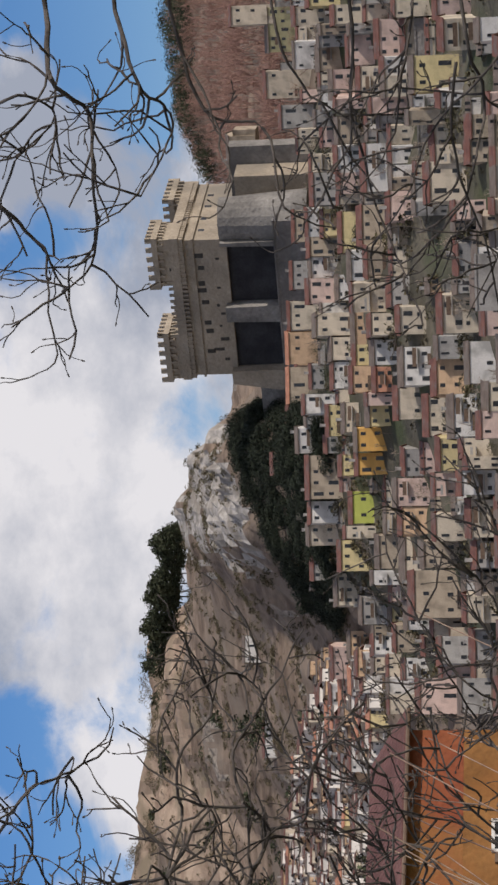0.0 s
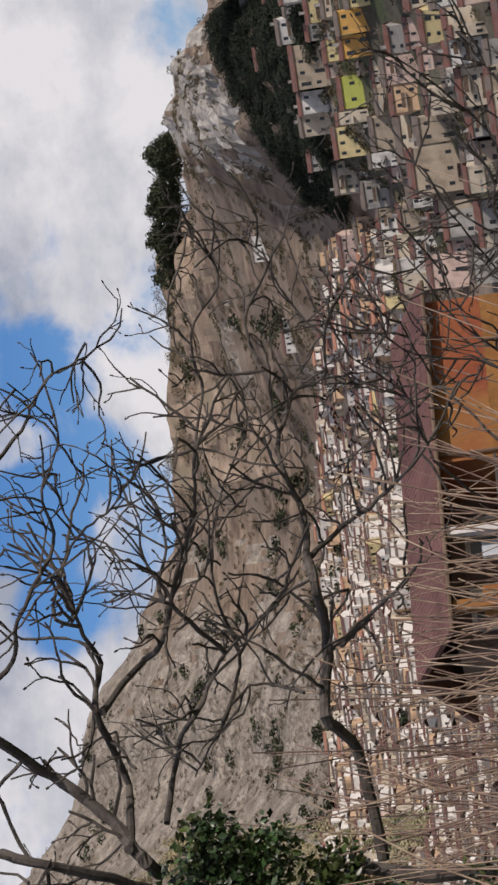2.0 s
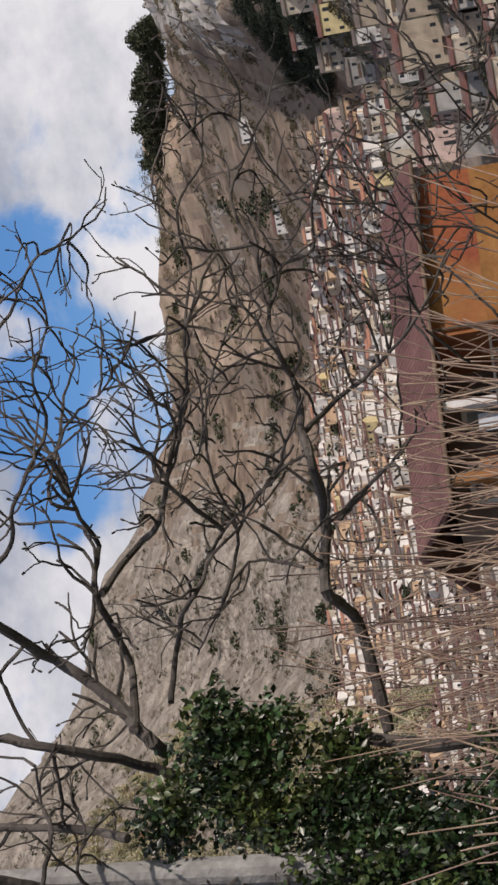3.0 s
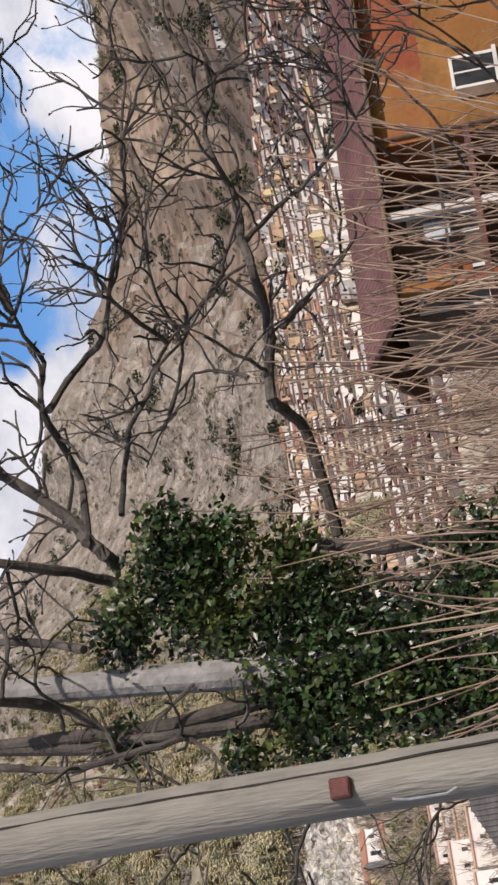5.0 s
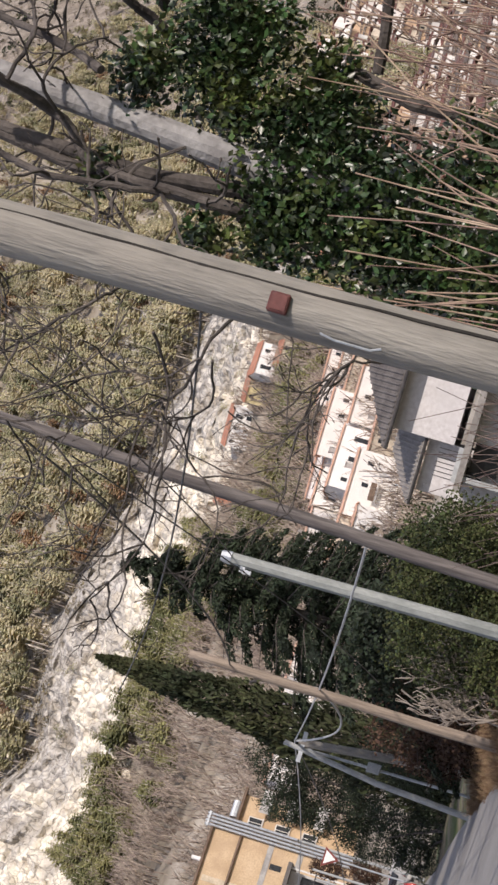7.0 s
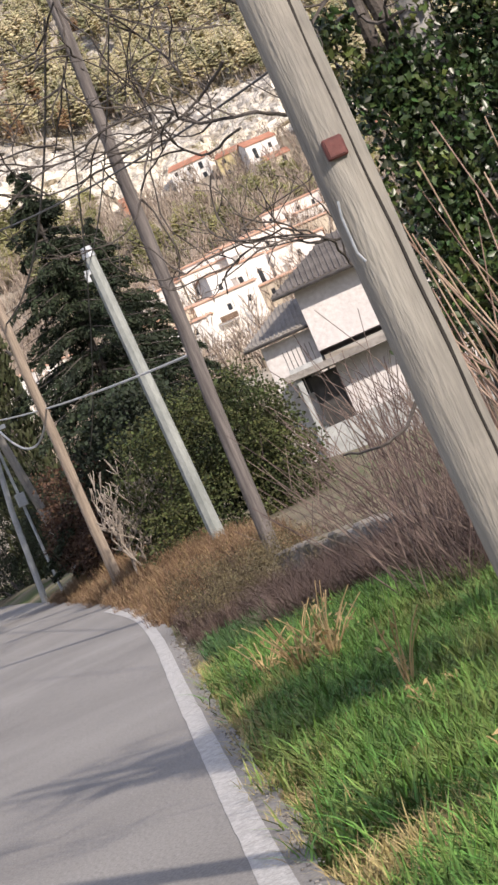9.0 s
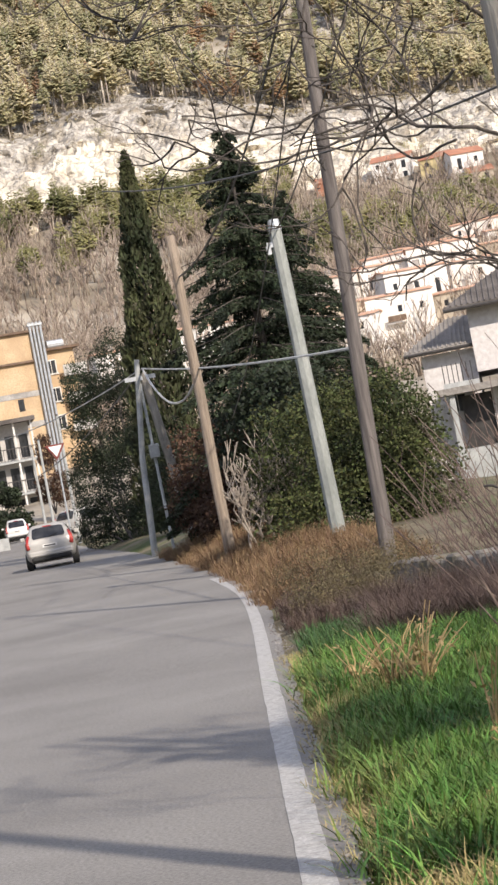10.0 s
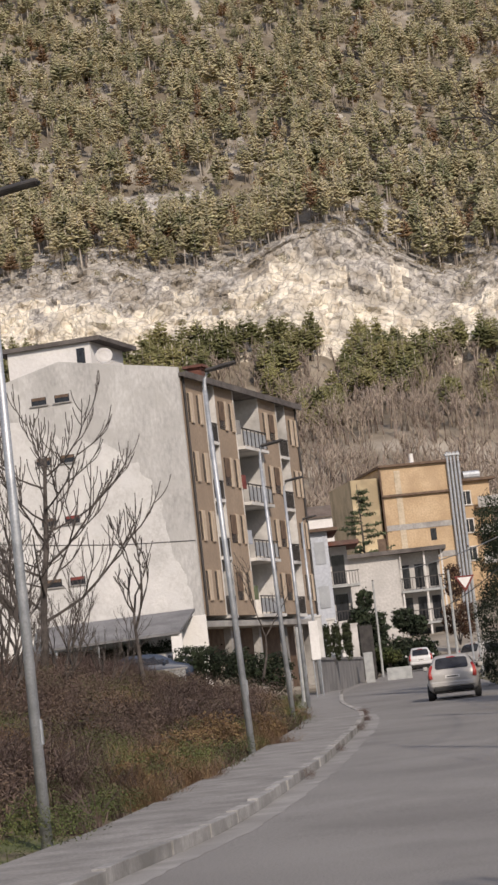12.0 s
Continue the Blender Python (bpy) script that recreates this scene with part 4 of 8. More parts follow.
for a, b, c, e in TAKEN:
    occupy(a, b, c, e)
occupy(38.9, 41.7, 2.35, 3.5)
occupy(29.0, 32.6, 4.6, 6.2)
for k in range(36):
    a, c = house_rnd.uniform(30, 47), house_rnd.uniform(-1.5, 5.6)
    occupy(a, a + house_rnd.uniform(0.15, 0.5), c, c + house_rnd.uniform(0.1, 0.3))
for k in range(16):
    a, c = house_rnd.uniform(41.8, 47), house_rnd.uniform(-1.5, 3.2)
    occupy(a, a + house_rnd.uniform(0.4, 1.3), c, c + house_rnd.uniform(0.3, 0.7))
for j in range(150):
    for i in range(352):
        if full[i, j]:
            continue
        az, el = AZ0 + i * CELL, EL0 + j * CELL
        d = slope_distance(az, el)
        want = max(3, int(math.degrees(house_rnd.uniform(4.0, 8.5) / d) / CELL))
        run = 0
        while run < want and i + run < 356 and not full[i + run, j]:
            run += 1
        rise = math.degrees(1.2 / d)
        lift, most = 0, int(math.degrees(house_rnd.uniform(5.0, 8.5) / d) / CELL)
        while lift < most and j + lift < 154 and not full[i:i + run, j + lift].any():
            lift += 1
        wide, tall = radians(run * CELL) * d, radians(lift * CELL - rise * 0.3) * d
        if wide < 2.0 or tall < 1.5:
            continue
        occupy(az, az + (run - 1) * CELL, el, el + lift * CELL)
        mid = az + run * CELL / 2
        p = polar(mid, d - 0.5)
        wall = house_rnd.choice((GREY, BEIGE, BEIGE, CREAM, CREAM, CREAM, WHITE, WHITE, PEACH, YELLOW, PINK))
        turn = -mid + house_rnd.uniform(-7, 7)
        if el > 0.8 and wide > 3.6 and tall > 2.4 and house_rnd.random() < 0.7:
            house_at((p.x, p.y, high(el, d)), turn, wide * 1.02, 7, tall, wall, 2 if tall > 4.2 else 1, "houses of the hillside town", busy=0.15)
        else:
            LESSER.append((p.x, p.y, high(el, d), turn, wide * 1.02, tall))

# the far town on the valley side
FAR = []
for k in range(1900):
    az = house_rnd.uniform(14.5, 31.0)
    el = 4.3 + 1.9 * house_rnd.random() + 0.085 * (29 - az) - 0.45 * smooth(27.5, 30.5, az)
    low = k > 1300
    if low:
        az, el = house_rnd.uniform(12.0, 21.5), house_rnd.uniform(2.4, 5.2)
    d = slope_distance(az, el, 260 if low else 600, 1100)
    p = polar(az, d)
    wall = house_rnd.choice((WHITE, WHITE, SUNLIT_WHITE, CREAM, CREAM, PEACH, PINK, YELLOW))
    if k < 60:
        house_at((p.x, p.y, land_z(p.x, p.y)), -az + house_rnd.uniform(-20, 20), house_rnd.uniform(5, 9), 7, house_rnd.uniform(5, 8), wall, 3, "houses of the far town",
                 house_rnd.choice((TILES, TILES_RED)), deep=5, where="across the valley", busy=0.3)
    else:
        FAR.append((p.x, p.y, land_z(p.x, p.y), -az + house_rnd.uniform(-25, 25), house_rnd.uniform(3.6, 7.0), house_rnd.uniform(3.2, 6.0)))


def house_stuff(name, rows, label, tints):
    """The rest of a town in one mesh: walls, roofs and window openings of many small houses."""
    bm = bmesh.new()
    walls = tints
    rn = random.Random(len(rows))
    for i, (x, y, z, turn, w, h) in enumerate(rows):
        one = blocks((-w / 2, w / 2, 0, 8, -6, h))
        for f in one.faces:
            f.material_index = i % 6
        rf = gable_roof(w, 8, 0.9, h, 0.18, 0.14)
        for f in rf.faces:
            f.material_index = 6 if i % 2 else 8
        cols, floors = max(2, int(w / 1.9)), max(2, int(h / 2.3))
        for c in range(cols):
            for f in range(floors):
                if rn.random() < 0.36:
                    continue
                xx = -w / 2 + (c + 0.5) * w / cols + rn.uniform(-0.2, 0.2)
                hw, base = rn.uniform(0.17, 0.30), f * h / floors + rn.choice((0.3, 0.7, 0.8))
                box(one, xx - hw, xx + hw, -0.05, 0.02, base, f * h / floors + 1.75, mi=7)
        if rn.random() < 0.35:
            f = rn.randrange(1, floors) * h / floors
            box(one, -w / 2 + 0.3, w / 2 - rn.uniform(0.3, w / 2), -0.8, 0.0, f - 0.1, f + 0.06, mi=4)
            box(one, -w / 2 + 0.3, 0.0, -0.8, -0.74, f + 0.5, f + 0.95, mi=4)
        for src in (one, rf):
            tmp = bpy.data.meshes.new("tmp")
            src.transform(pose(x, y, z, 0, 0, turn))
            src.to_mesh(tmp)
            src.free()
            bm.from_mesh(tmp)
            bpy.data.meshes.remove(tmp)
    tagged(part(name, bm, walls + (TILES, PANE, TILES_OLD)), label, "houses", kind="stuff")


house_stuff("small_houses", LESSER, "small plain houses crowded on the hillside", (WHITE, CREAM, BEIGE, PINK, GREY, CREAM))
house_stuff("far_houses", FAR, "small pale houses of the far town across the valley", (SUNLIT_WHITE, CREAM, PEACH, SUNLIT_WHITE, SUNLIT_WHITE, SUNLIT_WHITE))
for az, el, w, h in ((26.3, 6.4, 26, 4.0), (25.2, 6.5, 12, 4), (23.9, 5.9, 11, 6), (21.7, 6.1, 6, 4), (31.2, 7.4, 10, 4), (29.0, 7.0, 14, 3)):
    d = slope_distance(az, el, 500, 1000)
    p = polar(az, d)
    house_at((p.x, p.y, land_z(p.x, p.y)), -az, w, 8, h, WHITE, 1, "houses of the far town", deep=6, where="across the valley")

# town wall, lane and retaining walls
for az0, az1, el, h, m in ((36.5, 40.2, 2.2, 3.0, STONE_GREY), (39.4, 40.8, 0.3, 9.0, GREY), (33, 36, 1.6, 3.0, STONE_GREY), (42.5, 46.5, 2.6, 4.0, STONE_GREY)):
    am = (az0 + az1) / 2
    d = slope_distance(am, el)
    p = polar(am, d)
    w = radians(az1 - az0) * d / 2
    tagged(part("retaining_wall", blocks((-w, w, 0, 1.2, -5, h), (-w, w, -0.15, 1.35, h, h + 0.3)), m), "long rough stone retaining wall between the houses", "wall").matrix_world = pose(p.x, p.y, high(el, d), 0, 0, -am)


def castle():
    a = polar(41.34, 600)
    ob = thing("castle", "square sandstone castle with battlemented corner turrets on the hill", "castle", (a.x, a.y, 72.2), -41.34 - 25)
    W, D = 39.6, 35.5
    part("keep_wall", blocks((-W, 0, 0, D, 12.9, 26.0)), STONE, ob)
    part("string_course", blocks((-W - 0.4, 0.4, -0.4, 0.0, 21.3, 21.9), (0.0, 0.4, 0.0, D, 21.3, 21.9)), STONE, ob)
    corn = blocks((-W - 0.9, 0.9, -0.9, 0.0, 25.2, 26.0), (0.0, 0.9, 0.0, D, 25.2, 26.0), (-W - 0.9, 0.9, -0.9, -0.5, 26.0, 27.6), (0.5, 0.9, -0.5, D, 26.0, 27.6), (-W - 0.9, -W - 0.5, -0.5, D, 26, 27.6))
    part("parapet", corn, STONE, ob)
    for i in range(32):
        x = -W + 0.3 + i * W / 32
        part("corbel", blocks((x, x + 0.55, -0.75, 0.0, 23.9, 25.2)), STONE, ob)
    for i in range(26):
        y = 0.5 + i * D / 26
        part("corbel", blocks((0.0, 0.75, y, y + 0.55, 23.9, 25.2)), STONE, ob)
    for i in range(18):
        x = -26.5 + i * 0.9
        if i % 2 == 0:
            part("merlon", blocks((x, x + 0.75, -0.9, -0.5, 27.6, 28.8)), STONE, ob)
    for x0, x1, y0, y1, top in ((-W - 0.6, -W + 12.6, -0.6, 10, 33.0), (-12.6, 0.6, -0.6, 10, 33.4), (-10, 0.7, D - 12, D + 0.7, 32.0), (-W - 0.6, -W + 10, D - 12, D + 0.6, 32)):
        t = part("turret", blocks((x0, x1, y0, y1, 24.0, top - 2.6), (x0 - 0.7, x1 + 0.7, y0 - 0.7, y1 + 0.7, top - 2.8, top - 1.3)), STONE, ob)
        n = 6
        for i in range(n):
            wx = (x1 - x0 + 1.4) / (2 * n - 1)
            wy = (y1 - y0 + 1.4) / (2 * n - 1)
            part("merlon", blocks((x0 - 0.7 + 2 * i * wx, x0 - 0.7 + (2 * i + 1) * wx, y0 - 0.7, y0 - 0.1, top - 1.3, top + 0.3)), STONE, t)
            part("merlon", blocks((x1 + 0.1, x1 + 0.7, y0 - 0.7 + 2 * i * wy, y0 - 0.7 + (2 * i + 1) * wy, top - 1.3, top + 0.3)), STONE, t)
            part("corbel", blocks((x0 + i * (x1 - x0) / n + 0.5, x0 + i * (x1 - x0) / n + 1.1, y0 - 0.65, y0, top - 4.2, top - 2.8)), STONE, t)
            part("corbel", blocks((x1, x1 + 0.65, y0 + i * (y1 - y0) / n + 0.5, y0 + i * (y1 - y0) / n + 1.1, top - 4.2, top - 2.8)), STONE, t)
        window(t, (x0 + x1) / 2 - 2.0, y0, top - 6.6, 0.8, 1.3, 0, False)
    # foot of the keep: piers with deep bays between
    part("base_wall", blocks((-W, 0, 5.0, D, -8, 12.896)), STONE_GREY, ob)
    for x0, x1, m in ((-W - 5, -W + 2.6, STONE), (-23.0, -18.0, STONE_GREY), (-1.2, 0.5, STONE_GREY)):
        bm = bmesh.new()
        prism(bm, [(x0, -8), (x1, -8), (x1 - 0.4, 14.0), (x0 + (3.5 if x0 < -W else 0.4), 14.0)], -3.0, 6.0)
        part("buttress", bm, m, ob)
    # added dark panels fill the bays and stand for their deep shade
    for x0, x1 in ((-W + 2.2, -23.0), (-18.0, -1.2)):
        part("bay_shade_panel", blocks((x0, x1, 0.6, 1.0, -7.0, 12.6)), BAY_SHADE, ob, "flat dark panel filling the bay as its shade")
        part("bay_head", blocks((x0, x1, -0.5, 4.99, 12.6, 13.6)), STONE, ob)
    bm = bmesh.new()
    lathe(bm, [(7.6, -9), (6.6, 4), (6.0, 12.5), (6.0, 14.2)], 18)
    bmesh.ops.translate(bm, verts=bm.verts[:], vec=(3.5, 4.0, 0))
    part("round_bastion", bm, STONE_GREY, ob)
    part("terrace_wall", blocks((-W - 24, 8, -7.5, -6.3, -14, -1.0), (-W - 24.2, 8.2, -7.7, -6.1, -1.0, -0.6)), STONE_GREY, ob, "weathered wall of the lane under the castle")
    part("lane", blocks((-W - 24, 8, -6.296, 4.98, -14, -1.9)), STONE_GREY, ob)
    part("west_wall", blocks((-W - 20, -W - 5.1, 3, 4.2, -1.9, 7.5), (-W - 14, -W - 12.6, 1.6, 3.0, -1.9, 5.5)), STONE_GREY, ob, "dark buttressed garden wall")
    part("outer_wall", blocks((0.5, 18, 18, 22, -10, 12.5)), STONE_GREY, ob)
    part("outer_wall", blocks((6, 13, 10, 18, -10, 10.5)), STONE, ob)
    for u, z, w, h in ((3.0, 19.0, 1.3, 2.6), (6.5, 19.0, 1.2, 1.7), (11.0, 19.2, 1.4, 1.8), (13.0, 19.0, 1.3, 2.6), (16.5, 18.6, 1.2, 2.0), (22.5, 18.6, 1.2, 1.8), (25.0, 18.2, 1.3, 2.0),
                       (31.0, 18.2, 1.2, 2.2), (4.0, 14.9, 0.6, 1.0), (12.4, 15.2, 0.6, 1.0), (20.0, 14.6, 0.7, 1.2), (27.5, 14.2, 1.0, 2.4), (30.5, 15.8, 0.9, 2.8), (33.5, 14.6, 0.8, 1.3), (17.5, 15.9, 0.8, 0.8), (23.6, 15.8, 0.6, 0.7)):
        window(ob, -u - 1.5, 0, z, w, h, 0, False)
    for v, z, w, h in ((6, 19, 1.2, 1.6), (13, 19.2, 1.2, 1.6), (21, 18.8, 1.2, 1.8), (28, 19, 1.2, 1.6), (9, 15, 0.7, 1.0), (18, 15.2, 0.7, 1.2)):
        window(ob, 0, v, z, w, h, 90, False)
    return ob


castle()
# low roofs along the lane under the castle, and a shed beside it
for az, el, w, h, wall in ((37.7, 6.05, 9, 4.2, BEIGE), (38.6, 6.0, 8, 4.6, PEACH), (39.4, 6.0, 7, 4.0, CREAM), (36.9, 6.1, 6, 4.0, GREY), (40.4, 5.95, 7, 3.6, GREY), (41.6, 5.9, 8, 3.2, BEIGE), (35.75, 6.45, 5.5, 4.6, BEIGE)):
    d = 583.0
    p = polar(az, d)
    house_at((p.x, p.y, high(el, d)), -az + house_rnd.uniform(-6, 6), w, 6, h, wall, 1, "houses of the hillside town", TILES_RED if az > 37.2 and az < 39 else None, deep=7, rise=1.1, where="under the castle")


# ---- buildings along the road ----
BRIGHT = plaster("bright_plaster", (0.80, 0.78, 0.75), 0.9)
BROWN_WALL = plaster("brown_plaster", (0.35, 0.27, 0.20), 0.85)
END_WALL = mat("stained_plaster", (0.42, 0.41, 0.395), (0.57, 0.56, 0.54), 0.5, 0.92, 0.3, 7.0, stretch=(1, 1, 0.5), stain=(0.47, 0.46, 0.44), stain_scale=0.8)
WHITEWASH = mat("patchy_whitewash", (0.54, 0.53, 0.51), (0.70, 0.685, 0.66), 0.35, 0.92, 0.3, 7.0, stain=(0.66, 0.65, 0.63), stain_scale=1.1)
TAN_WALL = mat("ochre_plaster", (0.45, 0.325, 0.20), (0.54, 0.405, 0.265), 0.4, 0.92, 0.3, 6.0, stain=(0.40, 0.285, 0.18), stain_scale=0.3)
BLUE_WALL = plaster("blue_grey_plaster", (0.50, 0.53, 0.58), 0.8)
ORANGE_WALL = mat("worn_orange_plaster", (0.21, 0.052, 0.028), (0.27, 0.095, 0.036), 0.3, 0.92, 0.4, 5.0, stain=(0.28, 0.15, 0.045), stain_scale=0.22)
DUSTY_ROOF = mat("dusty_red_tiles", (0.105, 0.048, 0.043), (0.165, 0.080, 0.072), 0.6, 0.9, 0.6, 5.0)
GREY_ROOF = mat("grey_brown_tiles", (0.085, 0.075, 0.07), (0.15, 0.135, 0.125), 0.8, 0.9, 0.7, 6.0)
DARK_METAL = mat("dark_metal", (0.03, 0.028, 0.028), (0.06, 0.055, 0.052), 3.0, 0.5, 0.1, 20.0)
PALE_SHUTTER = mat("pale_shutter", (0.46, 0.37, 0.28), (0.56, 0.46, 0.36), 2.0, 0.8, 0.2, 14.0)
RED_PANEL = mat("red_blind", (0.15, 0.035, 0.03), (0.24, 0.06, 0.05), 3.0, 0.6, 0.1, 20.0)
RAIL_GLASS = mat("grey_panel", (0.30, 0.32, 0.34), (0.40, 0.42, 0.44), 1.0, 0.4, 0.0, 20.0)
CLOTH = mat("green_cloth", (0.10, 0.13, 0.07), (0.18, 0.2, 0.12), 2.0, 0.9, 0.2, 20.0)


def apartment_block():
    ob = thing("apartment_block", "five-storey apartment block with brown facade and bare grey end wall", "building", (-19.08, 122.5, 5.5), 80.8)
    F, L, FH, N = 22.2, 15.0, 3.2, 4
    K = F / 16.4
    H = FH * N
    part("core", blocks((0.0, F, 1.4, L, -0.3, H)), WHITE, ob)
    end = bmesh.new()
    pts = [(0.0, -0.25), (L, -0.25), (L, H - 0.1), (6.7, H + 1.75), (0.0, H + 0.5)]
    a = [end.verts.new((-0.22, y, z)) for y, z in pts]
    b = [end.verts.new((-0.004, y, z)) for y, z in pts]
    end.faces.new(a)
    end.faces.new(b[::-1])
    for i in range(len(pts)):
        j = (i + 1) % len(pts)
        end.faces.new((a[i], b[i], b[j], a[j]))
    bmesh.ops.recalc_face_normals(end, faces=end.faces[:])
    part("end_wall", end, END_WALL, ob, "bare grey-white rendered end wall with damp stains")

    def coat(name, outline, out, material, rough, seed):
        """A thin coat on the end wall with a ragged outline in y and z."""
        ring = []
        for (y0, z0), (y1, z1) in zip(outline, outline[1:] + outline[:1]):
            for k in range(10):
                t = k / 10
                y, z = y0 + (y1 - y0) * t, z0 + (z1 - z0) * t
                inner = 0.3 < y < L - 0.2 and z > 0.1
                ring.append((y + (rough * noise.noise(Vector((y * 1.3, z * 1.3, seed))) if inner else 0.0), z + (rough * noise.noise(Vector((y * 1.3, z * 1.3, seed + 9))) if inner else 0.0)))
        bm = bmesh.new()
        a = [bm.verts.new((-0.22 - out, y, z)) for y, z in ring]
        b = [bm.verts.new((-0.219, y, z)) for y, z in ring]
        bm.faces.new(a)
        for i in range(len(a)):
            j = (i + 1) % len(a)
            bm.faces.new((a[i], b[i], b[j], a[j]))
        bmesh.ops.recalc_face_normals(bm, faces=bm.faces[:])
        part(name, bm, material, ob)
    coat("whitewash", [(L - 0.05, -0.2), (0.5, -0.2), (0.6, 2.0), (1.3, 3.2), (1.6, 5.0), (1.9, 6.6), (2.6, 8.2), (4.0, 9.4), (5.6, 10.0), (7.5, 10.6), (9.2, 11.6), (L - 0.05, 11.4)], 0.005, WHITEWASH, 0.35, 3.0)
    for x0, x1 in ((0.0, 2.8), (4.2, 6.8), (10.4, 13.2), (14.6, 16.4)):
        part("facade_panel", blocks((K * x0, K * x1, 0.0, 1.396, 0.0, H)), BROWN_WALL, ob)
    for x in (2.8, 4.2, 6.8, 10.4, 13.2, 14.6):
        part("reveal", blocks((K * x - 0.06, K * x + 0.06, -0.03, 1.39, 0.0, H)), WHITE, ob)
    part("downpipe", tube(bmesh.new(), [(0.25, -0.1, 0), (0.25, -0.1, H)], 0.07, sides=8), DARK_METAL, ob)
    part("downpipe", tube(bmesh.new(), [(F - 0.2, -0.1, -2), (F - 0.2, -0.1, H)], 0.07, sides=8), DARK_METAL, ob)
    part("eave_slab", blocks((-0.2, F + 0.3, -0.3, 1.6, H, H + 0.2), (-0.2, F + 0.3, -0.42, -0.3, H - 0.1, H + 0.24)), GREY_ROOF, ob)
    roof = bmesh.new()
    prism(roof, [(0.05, H + 0.2), (F + 0.25, H + 0.2), (F + 0.25, H + 0.5), (0.05, H + 0.5)], 1.6, L)
    part("roof", roof, GREY_ROOF, ob)
    for f in range(N):
        z = f * FH
        for x0, x1 in ((2.86, 4.14), (6.86, 10.34), (13.26, 14.54)):
            wide = x1 - x0 > 2
            x0, x1 = K * x0, K * x1
            bal = part("balcony", blocks((x0, x1, -0.45 if wide else -0.1, 1.39, z - 0.16, z + 0.02)), WHITE, ob)
            y = -0.40 if wide else -0.06
            part("railing", blocks((x0, x1, y - 0.02, y + 0.07, z + 1.0, z + 1.06)), DARK_METAL, bal)
            for i in range(7):
                bx = x0 + 0.05 + (x1 - x0 - 0.14) * i / 6
                part("baluster", blocks((bx, bx + 0.04, y, y + 0.05, z + 0.02, z + 1.0)), DARK_METAL, bal)
            part("railing_panel", blocks((x0 + 0.05, x1 - 0.05, y + 0.052, y + 0.07, z + 0.12, z + 0.92)), RAIL_GLASS if wide else DARK_METAL, bal)
            part("door", blocks(((x0 + x1) / 2 - 0.45, (x0 + x1) / 2 + 0.45, 1.30, 1.398, z + 0.05, z + 2.2)), SHUTTER, bal)
            if wide:
                part("blind", blocks((x0 + 0.2, x0 + 1.1, 1.25, 1.36, z + 0.05, z + 2.1)), PALE_SHUTTER, bal)
                part("washing", blocks((x0 + 1.2, x0 + 1.9, 0.3, 0.36, z + 0.9, z + 1.7)), (CLOTH, BLUE_WALL, RED_PANEL, GREY)[f], bal)
        for x, wide in ((0.75, 0), (1.9, 0), (5.0, 1), (6.2, 0), (11.15, 0), (12.3, 1), (15.2, 0), (15.95, 0)):
            w = window(ob, K * x, -0.01, z + 0.85, 0.95 if wide else 0.24, 1.55, 0, False)
            part("shutter", blocks((0.5, 0.92, -0.10, 0.02, -0.03, 1.03) if wide else (0.5, 2.4, -0.10, 0.02, -0.03, 1.03)), PALE_SHUTTER, w)
            if wide:
                part("blind", blocks((-0.47, 0.47, -0.06, -0.031, 0.3, 1.0)), SHUTTER, w)
        for y, m in ((8.05, PANE), (6.7, RED_PANEL if f < 2 else PANE)):
            w = window(ob, -0.22, y + 0.05 * (3 - f), z * 1.03 + 2.45, 0.85, 0.42, -90, False)
            part("sill", blocks((-0.62, 0.62, -0.10, 0.02, -0.16, 0.0)), GREY, w)
            part("blind", blocks((-0.46, 0.46, -0.05, -0.031, 0.62, 0.98)), RED_PANEL if m is RED_PANEL else SHUTTER, w)
    # open ground storey
    part("ground_storey", blocks((0.6, F - 0.3, 4.0, L - 0.3, -4.5, -0.3)), END_WALL, ob)
    part("soffit", blocks((-0.3, F, -0.2, L, -0.62, -0.3)), GREY, ob)
    for x in (0.3, 5.6, 11.0, 16.4, 21.6):
        part("column", blocks((x - 0.2, x + 0.2, 0.4, 0.8, -4.5, -0.6)), GREY, ob)
    part("entrance_wall", blocks((0.6, F - 0.3, 1.5, 1.7, -4.5, -0.62)), SHUTTER, ob, "dark brown panelled ground-floor front")
    part("garage_door", blocks((1.0, 3.2, 3.93, 3.99, -4.0, -1.0)), DARK_METAL, ob)
    # stair housing on the roof
    part("roof_house", blocks((6.6, 12.0, 7.3, 12.4, H + 0.5, H + 3.7)), BRIGHT, ob)
    part("roof_house_slab", blocks((6.35, 12.6, 6.6, 13.2, H + 3.7, H + 3.95)), GREY_ROOF, ob)
    window(ob, 6.6, 7.9, H + 2.3, 0.5, 1.1, -90, False)
    dish = bmesh.new()
    lathe(dish, [(0.05, 0.0), (0.45, 0.10), (0.62, 0.22), (0.60, 0.24), (0.40, 0.13), (0.04, 0.04)], 16)
    bmesh.ops.transform(dish, matrix=pose(6.0, 6.3, H + 2.6, 70, 0, -70) @ Matrix.Scale(0.8, 4), verts=dish.verts[:])
    part("satellite_dish", dish, WHITE, ob)
    part("chimney", blocks((9.5, 10.3, 1.8, 2.6, H + 0.3, H + 1.7), (9.3, 10.5, 1.6, 2.8, H + 1.7, H + 1.85)), TILES, ob)
    part("cable", tube(bmesh.new(), [(-0.25, 0, 4.0), (-0.25, 4, 4.25), (-0.25, 8, 4.7), (-0.25, L, 5.7)], 0.018, sides=4), DARK_METAL, ob)


apartment_block()


